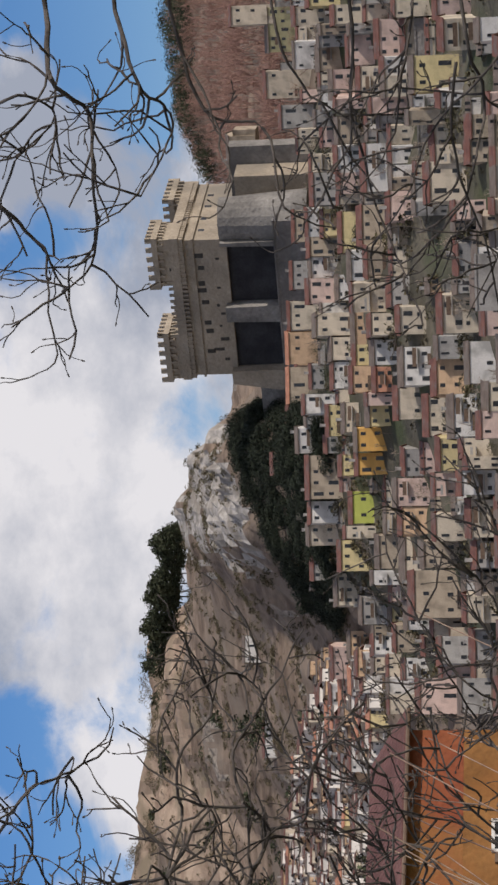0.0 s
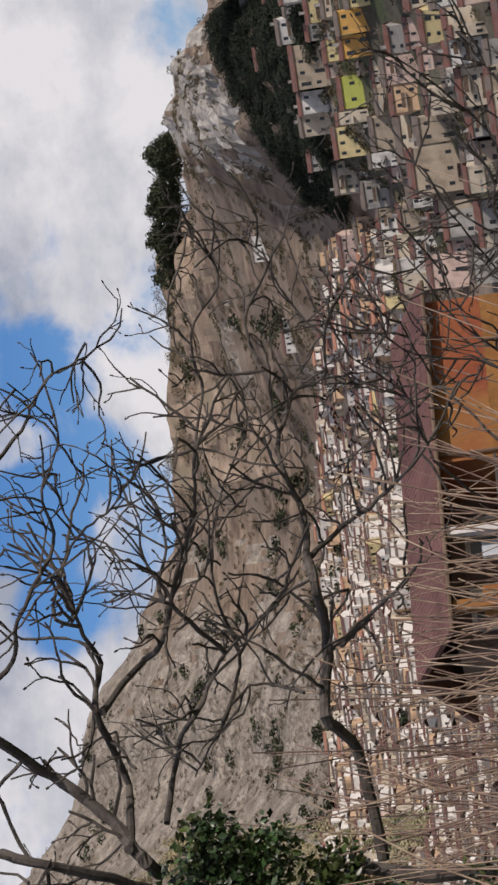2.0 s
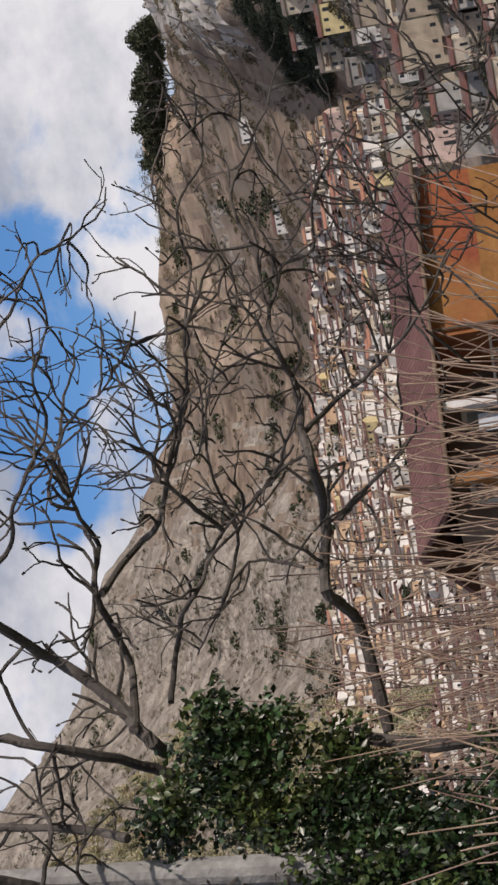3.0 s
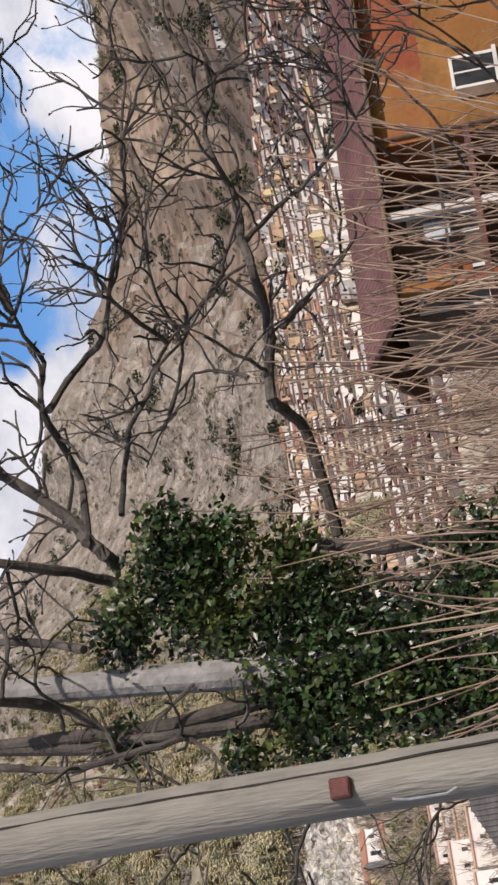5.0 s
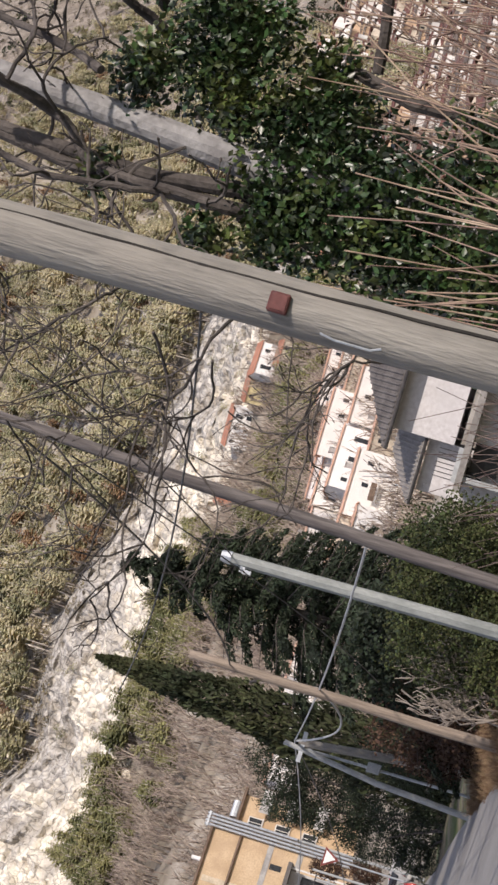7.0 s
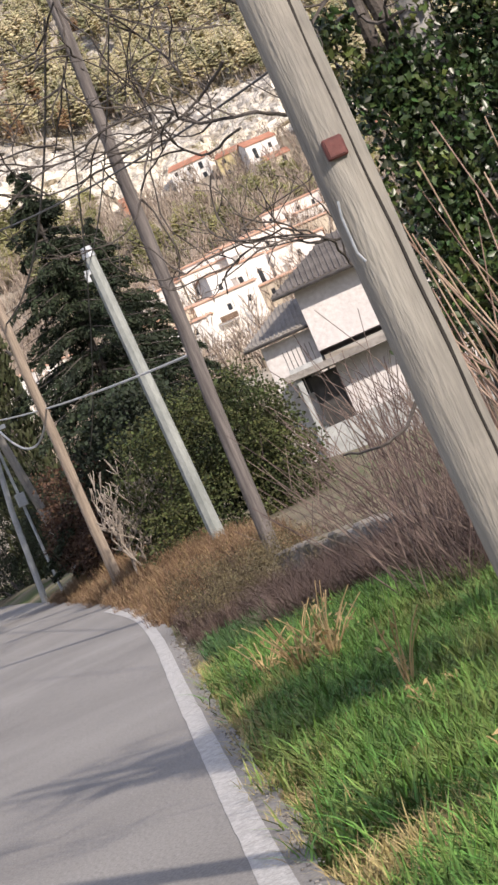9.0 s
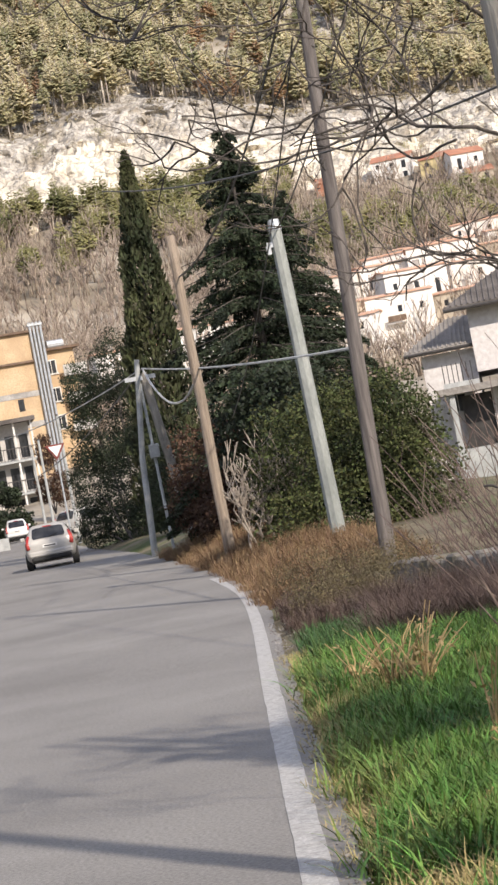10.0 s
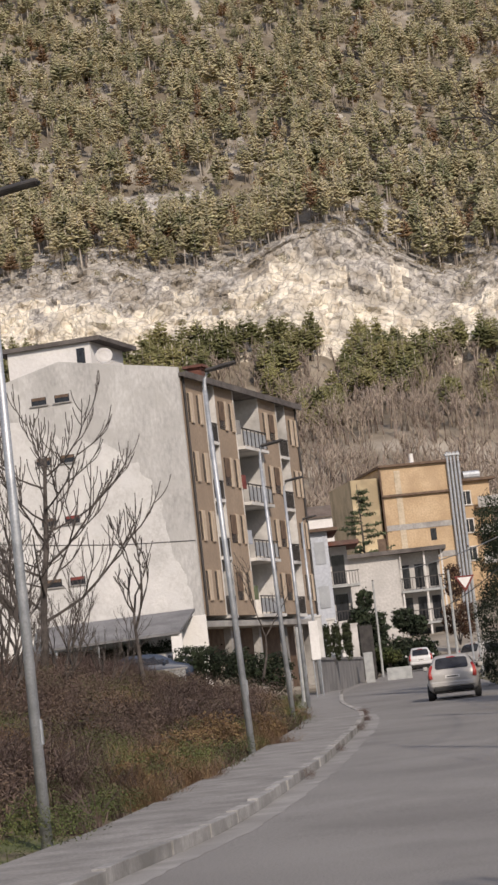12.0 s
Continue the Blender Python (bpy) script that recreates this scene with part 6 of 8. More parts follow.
def hatchback(place, turn, paint, label, tall=1.0):
    """A small rounded hatchback: its rear faces -y. Along its length: y, half width, sill, belt, roof half width, roof height."""
    ob = thing("hatchback_car", label, "car", place, turn)
    keys = ((0.0, 0.66, 0.46, 0.80, 0.58, 0.86), (0.04, 0.76, 0.36, 0.90, 0.63, 0.98), (0.15, 0.81, 0.29, 0.96, 0.62, 1.15), (0.35, 0.83, 0.25, 0.97, 0.585, 1.37), (0.6, 0.84, 0.22, 0.97, 0.575, 1.46),
            (1.2, 0.84, 0.20, 0.96, 0.58, 1.50), (2.0, 0.84, 0.20, 0.95, 0.58, 1.47), (2.5, 0.84, 0.21, 0.94, 0.60, 1.28), (2.9, 0.83, 0.22, 0.92, 0.64, 1.02), (3.4, 0.80, 0.26, 0.85, 0.64, 0.90), (3.65, 0.70, 0.34, 0.68, 0.56, 0.72))

    def at_y(y):
        w, sill, belt, rw, rh = (bend([(k[0], k[i]) for k in keys], y) for i in range(1, 6))
        return w, sill, belt, rw, belt + (rh - belt) * tall

    def ring(y):
        w, sill, belt, rw, rh = at_y(y)
        half = ((0.80 * w, sill), (0.95 * w, sill + 0.10), (w, sill + 0.45 * (belt - sill)), (0.985 * w, sill + 0.8 * (belt - sill)), (0.95 * w, belt), (0.5 * (0.95 * w + rw), belt + 0.45 * (rh - belt)), (rw, belt + 0.85 * (rh - belt)), (0.86 * rw, rh - 0.015), (0.45 * rw, rh))
        return [(-x, y, z) for x, z in half] + [(x, y, z) for x, z in half[::-1]]
    ys = (0.0, 0.015, 0.04, 0.08, 0.15, 0.24, 0.35, 0.46, 0.6, 0.9, 1.2, 1.6, 2.0, 2.25, 2.5, 2.7, 2.9, 3.15, 3.4, 3.55, 3.65)
    bm = bmesh.new()
    rings = [[bm.verts.new(c) for c in ring(y)] for y in ys]
    for a, b in zip(rings, rings[1:]):
        for k in range(18):
            bm.faces.new((a[k], b[k], b[(k + 1) % 18], a[(k + 1) % 18]))
    bm.faces.new(rings[0])
    bm.faces.new(rings[-1][::-1])
    bmesh.ops.recalc_face_normals(bm, faces=bm.faces[:])
    part("body", bm, paint, ob, smooth=True)

    def pane(name, rows):
        g = bmesh.new()
        vs = [[g.verts.new(c) for c in row] for row in rows]
        for a, b in zip(vs, vs[1:]):
            for k in range(len(a) - 1):
                g.faces.new((a[k], a[k + 1], b[k + 1], b[k]))
        part(name, g, PANE, ob, smooth=True)
    rows = []
    for y in (0.055, 0.10, 0.17, 0.24, 0.31, 0.37):
        w, sill, belt, rw, rh = at_y(y)
        q = 0.86 if 0.07 < y < 0.35 else 0.78
        rows.append([(x * rw, y - 0.012, rh + 0.012 - (0.015 if abs(x) > 0.6 else 0)) for x in (-q, -0.45, 0.45, q)])
    pane("rear_window", rows)
    for s in (-1, 1):
        rows = []
        for y in (0.55, 0.8, 1.3, 1.9, 2.3, 2.55):
            w, sill, belt, rw, rh = at_y(y)
            mid, up = 0.5 * (0.95 * w + rw), belt + 0.45 * (rh - belt)
            rows.append([(s * (0.945 * w + 0.008), y, belt + 0.03), (s * (mid + 0.008), y, up), (s * (rw + 0.012), y, belt + 0.80 * (rh - belt))])
        pane("side_window", rows)
        lamp = bmesh.new()
        tube(lamp, [(s * 0.70, 0.06, 0.70), (s * 0.725, 0.06, 0.84), (s * 0.71, 0.10, 0.98), (s * 0.66, 0.19, 1.13)], 0.085, 0.045, 10)
        part("tail_lamp", lamp, LAMP_RED, ob, smooth=True)
        part("mirror", blocks((s * 0.84, s * 1.0, 2.3, 2.42, 0.98, 1.12), bevel=0.03), paint, ob)
        for y in (0.62, 2.98):
            wh = bmesh.new()
            tube(wh, [(s * 0.66, y, 0.29), (s * 0.70, y, 0.29), (s * 0.835, y, 0.29), (s * 0.86, y, 0.29)], 0.29, 0.28, sides=20)
            w = part("wheel", wh, RUBBER, ob)
            part("rim", tube(bmesh.new(), [(s * 0.84, y, 0.29), (s * 0.872, y, 0.29)], 0.17, sides=16), DARK_METAL, w)
    part("bumper", blocks((-0.74, 0.74, -0.05, 0.2, 0.40, 0.62), bevel=0.06), paint, ob)
    part("bumper_insert", blocks((-0.66, 0.66, -0.055, 0.2, 0.26, 0.42), bevel=0.05), RUBBER, ob)
    part("plate", blocks((-0.24, 0.24, -0.02, 0.02, 0.70, 0.80)), BRIGHT, ob)
    part("plate_bar", blocks((-0.19, 0.19, -0.026, -0.019, 0.73, 0.77)), DARK_METAL, ob)
    part("brake_lamp", blocks((-0.14, 0.14, 0.36, 0.42, at_y(0.39)[4] - 0.01, at_y(0.39)[4] + 0.03)), LAMP_RED, ob)
    part("wiper", tube(bmesh.new(), [(0.0, 0.03, 1.02), (0.33, 0.07, 1.12)], 0.012, sides=4), RUBBER, ob)
    return ob


p = polar(-3.05, 77.0)
hatchback((p.x, p.y, road_z(p.y)), 2, CAR_PAINT, "silver hatchback car standing on the road", 0.93)
p = polar(-3.75, 158)
hatchback((p.x, p.y, road_z(p.y)), 5, CAR_WHITE, "white family car further down the road", 1.12)
p = polar(-2.6, 122)
hatchback((p.x, p.y, 1.05), -35, CAR_PAINT, "grey car parked beside the dark hedge", 1.05)
p = polar(-11.2, 109)
hatchback((p.x, p.y, 2.05), -80, CAR_BLUE, "dark blue car parked under the carport", 1.0)
p = polar(-10.3, 112)
hatchback((p.x, p.y, 2.1), -25, CAR_PAINT, "grey car parked under the carport", 1.0)


# poles and wires
def wood_pole(name, label, az, d, z0, top, r0, r1, material, lean=(0, 0), sides=14):
    p = polar(az, d)
    ob = thing(name, label, "utility pole", (p.x, p.y, z0))
    n = 12
    pts = [(lean[0] * i / n + 0.008 * math.sin(i * 1.3), lean[1] * i / n, -0.6 + (top - z0 + 0.6) * i / n) for i in range(n + 1)]
    part("shaft", tube(bmesh.new(), pts, r0, r1, sides, 0.03), material, ob, smooth=True)
    return ob


near_pole = wood_pole("wooden_pole", "thick weathered grey wooden pole with a red tag", 10.43, 8.7, 0.05, 7.5, 0.122, 0.098, POLE_WOOD, (-0.13, 0), 20)
RED_TAG = mat("red_tag", (0.085, 0.026, 0.024), (0.12, 0.04, 0.035), 8.0, 0.5, 0.2, 60.0)
tz = 2.58
part("tag", blocks((-0.112, -0.032, -0.132, -0.100, tz - 0.04, tz + 0.04), bevel=0.006), RED_TAG, near_pole, "small dark red square tag")
part("tag_rim", blocks((-0.102, -0.042, -0.136, -0.13, tz - 0.03, tz + 0.03)), mat("red_tag_face", (0.11, 0.034, 0.03), (0.145, 0.048, 0.042), 8.0, 0.6, 0.2, 60.0), near_pole)
crack = bmesh.new()
line = []
for k in range(60):
    z = 1.2 + 0.095 * k
    r = 0.122 + (0.098 - 0.122) * z / 7.5
    a = 0.50 + 0.05 * math.sin(k * 0.31) + 0.02 * math.sin(k * 1.3)
    line.append((-0.13 * (z + 0.6) / 8.05 + r * math.sin(a), -r * math.cos(a) + 0.0035, z))
tube(crack, line, 0.0065, 0.0065, 5, 0.6)
part("crack", crack, mat("crack_shadow", (0.02, 0.018, 0.016), (0.04, 0.036, 0.032), 6.0, 0.9, 0.0, 20.0), near_pole, "dark drying crack along the grain")
wire = bmesh.new()
tube(wire, [(-0.135, -0.09, 2.40), (-0.145, -0.085, 2.34), (-0.145, -0.085, 2.20), (-0.13, -0.095, 2.16)], 0.005, sides=6)
part("wire_staple", wire, STEEL, near_pole)
brown_pole = wood_pole("wooden_pole", "slim dark wooden pole on the verge", 4.91, 33, 0.2, 9.3, 0.115, 0.085, POLE_DARK, (0.33, 0))
tan_pole = wood_pole("wooden_pole", "tan wooden pole beside the hedge", 1.22, 53, 0.5, 7.75, 0.135, 0.105, POLE_TAN)
part("insulator", tube(bmesh.new(), [(-0.14, 0, 5.6), (-0.22, 0, 5.75)], 0.04, sides=8), DARK_METAL, tan_pole)
p = polar(3.92, 43)
grey = thing("concrete_pole", "octagonal pale concrete pole with a metal cap", "utility pole", (p.x, p.y, 0.3))
part("shaft", tube(bmesh.new(), [(0, 0, -0.5), (-0.12, 0, 6.05)], 0.15, 0.115, 8), POLE_CONCRETE, grey)
part("cap", tube(bmesh.new(), [(-0.12, 0, 6.05), (-0.12, 0, 6.25)], 0.13, 0.10, 8), STEEL, grey)
part("bracket", blocks((-0.32, -0.1, -0.05, 0.05, 5.75, 5.85), (-0.34, -0.26, -0.09, 0.09, 5.62, 5.78)), STEEL, grey)
p = polar(-0.35, 68)
ap = thing("braced_pole", "grey pole with a leaning wooden brace and wires", "utility pole", (p.x, p.y, 0.5))
part("shaft", tube(bmesh.new(), [(-0.3, 0, -0.5), (-0.12, 0, 2.7), (0.25, 0, 5.6)], 0.10, 0.075, 8), CONCRETE, ap)
part("brace", tube(bmesh.new(), [(1.05, 0.1, -0.5), (0.35, 0.05, 5.2)], 0.15, 0.12, 8), POLE_WOOD, ap)
part("shaft", tube(bmesh.new(), [(0.3, 0.05, -0.3), (0.22, 0.05, 4.9)], 0.05, sides=6), STEEL, ap)
part("junction_box", blocks((0.12, 0.42, -0.2, 0.0, 2.7, 3.1), bevel=0.02), CONCRETE, ap)
part("top_bar", blocks((-0.2, 0.7, -0.05, 0.05, 5.0, 5.12)), STEEL, ap)
CABLE = mat("cable", (0.05, 0.05, 0.05), (0.09, 0.09, 0.09), 3.0, 0.6, 0.0, 30.0)
CABLE_PALE = mat("pale_cable", (0.36, 0.37, 0.37), (0.48, 0.49, 0.49), 3.0, 0.5, 0.0, 30.0)


def cable(a, b, sag, r, material, label):
    a, b = Vector(a), Vector(b)
    pts = [a.lerp(b, t / 16) - Vector((0, 0, sag * 4 * (t / 16) * (1 - t / 16))) for t in range(17)]
    tagged(part("cable", tube(bmesh.new(), pts, r, sides=5), material), label, "cable", "overhead cables")


def on(az, el, d):
    return polar(az, d, high(el, d))


top = on(-0.05, 3.55, 68)
cable(top, on(5.0, 3.2, 33.2), 0.12, 0.022, CABLE_PALE, "pale cable strung between the poles")
cable(top, on(1.3, 3.3, 53), 0.9, 0.03, CABLE_PALE, "slack pale cable strung between the poles")
cable(top, on(-4.0, 2.4, 118), 0.3, 0.02, CABLE_PALE, "pale cable running along the road")
cable(top, on(-3.0, 1.4, 105), 0.3, 0.02, CABLE, "dark cable running along the road")
cable(on(1.25, 5.6, 53), on(5.1, 12.0, 33), 0.7, 0.02, CABLE, "dark cable climbing to the tall pole")
cable(on(1.9, 2.0, 55), on(5.05, 10.8, 33), 0.5, 0.013, CABLE, "thin dark cable climbing to the tall pole")
cable(on(3.8, 6.3, 43), on(7.0, 12.5, 26), 0.25, 0.012, CABLE, "thin dark cable climbing from the concrete pole")
cable(on(-0.2, 8.0, 44), on(12.0, 9.3, 20), 0.35, 0.014, CABLE, "dark cable crossing above the verge")

# kerb stones
kerb = tagged(new("kerb"), "row of pale worn kerb stones along the pavement", "kerb", kind="structure")
stone = bmesh.new()
box(stone, -0.075, 0.075, -0.494, 0.494, -0.12, 0.15, bevel=0.007)
STONE_MESH = bpy.data.meshes.new("kerb_stone")
stone.to_mesh(STONE_MESH)
stone.free()
STONE_MESH.materials.append(KERB)
krnd = random.Random(5)
for i in range(92):
    y = 8 + i
    x0, x1 = bend(LEFT, y - 0.5), bend(LEFT, y + 0.5)
    ob = new("kerb_stone", STONE_MESH)
    ob.parent = kerb
    ob.matrix_local = pose((x0 + x1) / 2 - 0.08 + krnd.uniform(-0.012, 0.012), y, road_z(y) + krnd.uniform(-0.012, 0.01), 0, krnd.uniform(-1, 1), math.degrees(math.atan2(x0 - x1, 1.0)) + krnd.uniform(-0.6, 0.6))


# ---- plants near the camera ----
GRASS = mat("grass_blades", (0.045, 0.115, 0.020), (0.16, 0.285, 0.06), 1.6, 0.7, 0.0, 8.0, vary=0.45, stain=(0.17, 0.195, 0.055), stain_scale=1.1)
BANK_GREEN = mat("bank_herbs", (0.045, 0.062, 0.020), (0.12, 0.135, 0.045), 0.9, 0.85, 0.0, 8.0, vary=0.35)
GRASS_DRY = mat("dry_grass", (0.22, 0.19, 0.07), (0.44, 0.35, 0.17), 1.2, 0.8, 0.0, 8.0, vary=0.3)
WEED = mat("rusty_weeds", (0.12, 0.075, 0.042), (0.27, 0.175, 0.10), 0.8, 0.9, 0.0, 6.0, vary=0.35)
WEED_DARK = mat("dark_weeds", (0.060, 0.041, 0.036), (0.135, 0.094, 0.078), 0.8, 0.9, 0.0, 6.0, vary=0.35)
CANE = mat("pale_canes", (0.21, 0.135, 0.10), (0.42, 0.31, 0.235), 3.0, 0.75, 0.0, 12.0, vary=0.3)
STRAW = mat("straw_stalks", (0.34, 0.23, 0.11), (0.52, 0.38, 0.20), 3.0, 0.8, 0.0, 12.0)
IVY = mat("ivy_leaves", (0.010, 0.021, 0.009), (0.038, 0.066, 0.020), 1.6, 0.36, 0.0, 12.0, vary=0.6, spec=0.45, stain=(0.075, 0.095, 0.024), stain_scale=3.5)
SHRUB_LEAF = mat("shrub_leaves", (0.022, 0.033, 0.010), (0.072, 0.080, 0.025), 1.1, 0.8, 0.0, 5.0, vary=0.5)
FIR_LEAF = mat("fir_needles", (0.010, 0.017, 0.009), (0.029, 0.041, 0.019), 0.7, 0.75, 0.0, 5.0, vary=0.5)
CYPRESS_LEAF = mat("cypress_leaves", (0.020, 0.028, 0.012), (0.055, 0.06, 0.024), 0.7, 0.8, 0.0, 5.0, vary=0.5)
RED_LEAF = mat("russet_leaves", (0.042, 0.023, 0.015), (0.095, 0.052, 0.032), 0.7, 0.8, 0.0, 5.0, vary=0.4)


def mesh_of(name, V, F, materials, parent=None, label="", mi=None):
    """A mesh object from arrays of places and triangles."""
    me = bpy.data.meshes.new(name)
    me.vertices.add(len(V))
    me.vertices.foreach_set("co", np.asarray(V, np.float32).ravel())
    n = F.shape[1]
    me.loops.add(n * len(F))
    me.loops.foreach_set("vertex_index", np.asarray(F, np.int32).ravel())
    me.polygons.add(len(F))
    me.polygons.foreach_set("loop_start", np.arange(0, n * len(F), n, dtype=np.int32))
    if mi is not None:
        me.polygons.foreach_set("material_index", np.asarray(mi, np.int32))
    for mt in materials:
        me.materials.append(mt)
    me.update(calc_edges=True)
    ob = new(name, me)
    if parent is not None:
        ob.parent = parent
    return tagged(ob, label)


def leaves(centres, size, rng, long=1.6, droop=0.0, out=None):
    """Folded leaf quads (two triangles about a crease) at the given places."""
    n = len(centres)
    d = rng.normal(size=(n, 3))
    if out is not None:
        d = d * 0.7 + out
    d[:, 2] -= droop
    d /= np.linalg.norm(d, axis=1)[:, None]
    u = np.cross(d, rng.normal(size=(n, 3)))
    u /= np.linalg.norm(u, axis=1)[:, None]
    w = np.cross(d, u)
    s = size * rng.uniform(0.6, 1.3, (n, 1))
    tip, root = centres + d * s * long * 0.5, centres - d * s * long * 0.5
    l, r = centres + u * s * 0.5 + w * s * 0.14, centres - u * s * 0.5 + w * s * 0.14
    V = np.stack((root, l, tip, r), 1).reshape(-1, 3)
    k = np.arange(n)[:, None] * 4
    F = np.concatenate((k + np.array([[0, 1, 2]]), k + np.array([[0, 2, 3]])), 0)
    return V, F


def lumps(rng, parts, n, shell=0.55):
    """Places in a group of soft ellipsoids: (x, y, z, rx, ry, rz) each, thick towards their outsides, broken into bunches."""
    P = np.array(parts, float)
    vol = P[:, 3] * P[:, 4] * P[:, 5]
    which = rng.choice(len(P), n, p=vol**0.7 / (vol**0.7).sum())
    d = rng.normal(size=(n, 3))
    d /= np.linalg.norm(d, axis=1)[:, None]
    bunch = 1 + 0.16 * np.sin(d[:, 0] * 9 + which) * np.sin(d[:, 1] * 8 + 2 * which) + 0.14 * np.sin(d[:, 2] * 11 + which)
    r = (shell + (1 - shell) * rng.random(n)) * bunch
    return P[which, :3] + d * P[which, 3:] * r[:, None]


def bush(name, label, category, parts, n, size, material, seed, stem=True, group=""):
    """A leafy shrub: short stems and a crown of many separate leaves."""
    rng = np.random.default_rng(seed)
    P = np.array(parts, float)
    base = P[:, :3].mean(0)
    foot = (P[:, 2] - P[:, 5]).min()
    ob = thing(name, label, category, (base[0], base[1], foot), 0, group)
    off = np.array((base[0], base[1], foot))
    if stem:
        bm = bmesh.new()
        for p in parts:
            tube(bm, [(0, 0, -0.4), ((p[0] - off[0]) * 0.5, (p[1] - off[1]) * 0.5, (p[2] - off[2]) * 0.5), (p[0] - off[0], p[1] - off[1], p[2] - off[2])], 0.06, 0.02, 6)
        part("stem", bm, BARK, ob)
    V, F = leaves(lumps(rng, parts, n) - off, size, rng)
    mesh_of("crown", V, F, [material], ob)
    return ob


def tuft_proto(seed, n, height, spread, width, lean=0.5, bits=3):
    """A tuft of bent blades, each a narrow tapering strip."""
    rn = random.Random(seed)
    v, f = [], []
    for _ in range(n):
        a, q = rn.uniform(0, 6.28), rn.random() ** 0.5 * spread
        x, y = math.cos(a) * q, math.sin(a) * q
        b, h, ln = rn.uniform(0, 6.28), height * rn.uniform(0.5, 1.15), lean * rn.uniform(0.2, 1.2)
        wx, wy = -math.sin(b) * width, math.cos(b) * width
        k = len(v)
        for i in range(bits):
            t = i / bits
            off = ln * h * t * t
            v += [(x + math.cos(b) * off + wx * (1 - t * 0.7), y + math.sin(b) * off + wy * (1 - t * 0.7), h * t * (1 - 0.25 * ln * t)), (x + math.cos(b) * off - wx * (1 - t * 0.7), y + math.sin(b) * off - wy * (1 - t * 0.7), h * t * (1 - 0.25 * ln * t))]
        v.append((x + math.cos(b) * ln * h, y + math.sin(b) * ln * h, h * (1 - 0.25 * ln)))
        for i in range(bits - 1):
            f += [(k + 2 * i, k + 2 * i + 1, k + 2 * i + 3), (k + 2 * i, k + 2 * i + 3, k + 2 * i + 2)]
        f.append((k + 2 * bits - 2, k + 2 * bits - 1, k + 2 * bits))
    return np.array(v), np.array(f), np.zeros(len(f), int)


# grass on the verge
rnd = random.Random(21)
BLADES = [tuft_proto(s, 32, 0.17, 0.13, 0.0042, 1.1) for s in range(5)] + [tuft_proto(9 + s, 16, 0.13, 0.12, 0.005, 1.5) for s in range(3)]


def verge(n, x0, x1, y0, y1, ks, s0, s1, mask, seed):
    rn = random.Random(seed)
    res = []
    while len(res) < n:
        y = y0 + (y1 - y0) * rn.random() ** 1.5
        x = bend(RIGHT, y) + rn.uniform(x0, x1)
        if mask(x, y, noise.noise(Vector((x * 1.1, y * 0.7, 0.0))), rn.random()):
            res.append((rn.choice(ks), x, y, near_z(x, y) - 0.02, rn.uniform(s0, s1), rn.uniform(0, 6.28), 1.0))
    return res


scatter("grass", BLADES, verge(7000, 0.30, 4.2, 6.5, 22.0, (0, 1, 2, 3, 4), 0.5, 1.9, lambda x, y, v, r: v + 0.5 * (r - 0.3) > -0.25 and (x - bend(RIGHT, y) > 0.55 or r < 0.5), 3), (GRASS,), "bright green rough grass on the road verge", "grass")
spots = [q for q in verge(1500, 0.3, 7.0, -9, 6.5, (0, 1, 2, 3, 4), 0.5, 1.5, lambda x, y, v, r: v + 0.5 * (r - 0.3) > -0.2, 15)]
scatter("near_grass", BLADES, spots, (GRASS,), "rough grass beside the road", "grass")
# darker copy of the grass colour stands for shade at the verge's back
scatter("shade_grass", BLADES, verge(2600, 0.5, 4.4, 17.0, 26.0, (0, 1, 2, 3, 4), 0.6, 1.7, lambda x, y, v, r: y > 18 + 4 * r, 5), (mat("shade_toned_grass", (0.022, 0.06, 0.018), (0.065, 0.125, 0.035), 1.6, 0.7, 0.0, 8.0, vary=0.4),), "thick grass at the back of the verge, coloured darker for shade", "grass")
scatter("dry_grass", BLADES, verge(6200, 0.15, 4.0, 6.5, 24, (5, 6, 7, 0, 1), 0.5, 1.3, lambda x, y, v, r: v < -0.05 + 0.4 * r or x - bend(RIGHT, y) < 0.4 + 1.1 * r * r, 4), (GRASS_DRY,), "pale dry grass among the green of the verge", "grass")
WEEDS = [tuft_proto(30 + s, 60, 0.55, 0.26, 0.009, 0.8, 3) for s in range(5)]
spots = verge(620, 0.1, 2.6, 34, 66, range(5), 0.35, 0.8, lambda x, y, v, r: True, 6)
scatter("rusty_weeds", WEEDS, spots, (WEED,), "dry rust-brown weeds along the road edge", "weeds")
spots = verge(110, 0.35, 1.6, 27, 36, range(5), 0.25, 0.6, lambda x, y, v, r: True, 7) + verge(200, 1.8, 7, 25, 36, range(5), 0.15, 0.35, lambda x, y, v, r: True, 17)
scatter("dark_weeds", WEEDS, spots, (WEED_DARK,), "dark brown dry weeds on the verge", "weeds")

spots = verge(46, 0.4, 2.3, 27.5, 36, range(6), 0.3, 0.85, lambda x, y, v, r: True, 19)
scatter("verge_shrubs", HERB, spots, (mat("brown_green_leaves", (0.055, 0.045, 0.025), (0.15, 0.12, 0.065), 1.2, 0.85, 0.0, 6.0, vary=0.35),), "small brown-green shrubs on the verge", "shrubs")


def pebble_proto(seed):
    rn = random.Random(seed)
    bm = bmesh.new()
    bmesh.ops.create_icosphere(bm, subdivisions=1, radius=1.0)
    for v in bm.verts:
        v.co *= rn.uniform(0.7, 1.2)
        v.co.z *= 0.6
    return proto(bm)


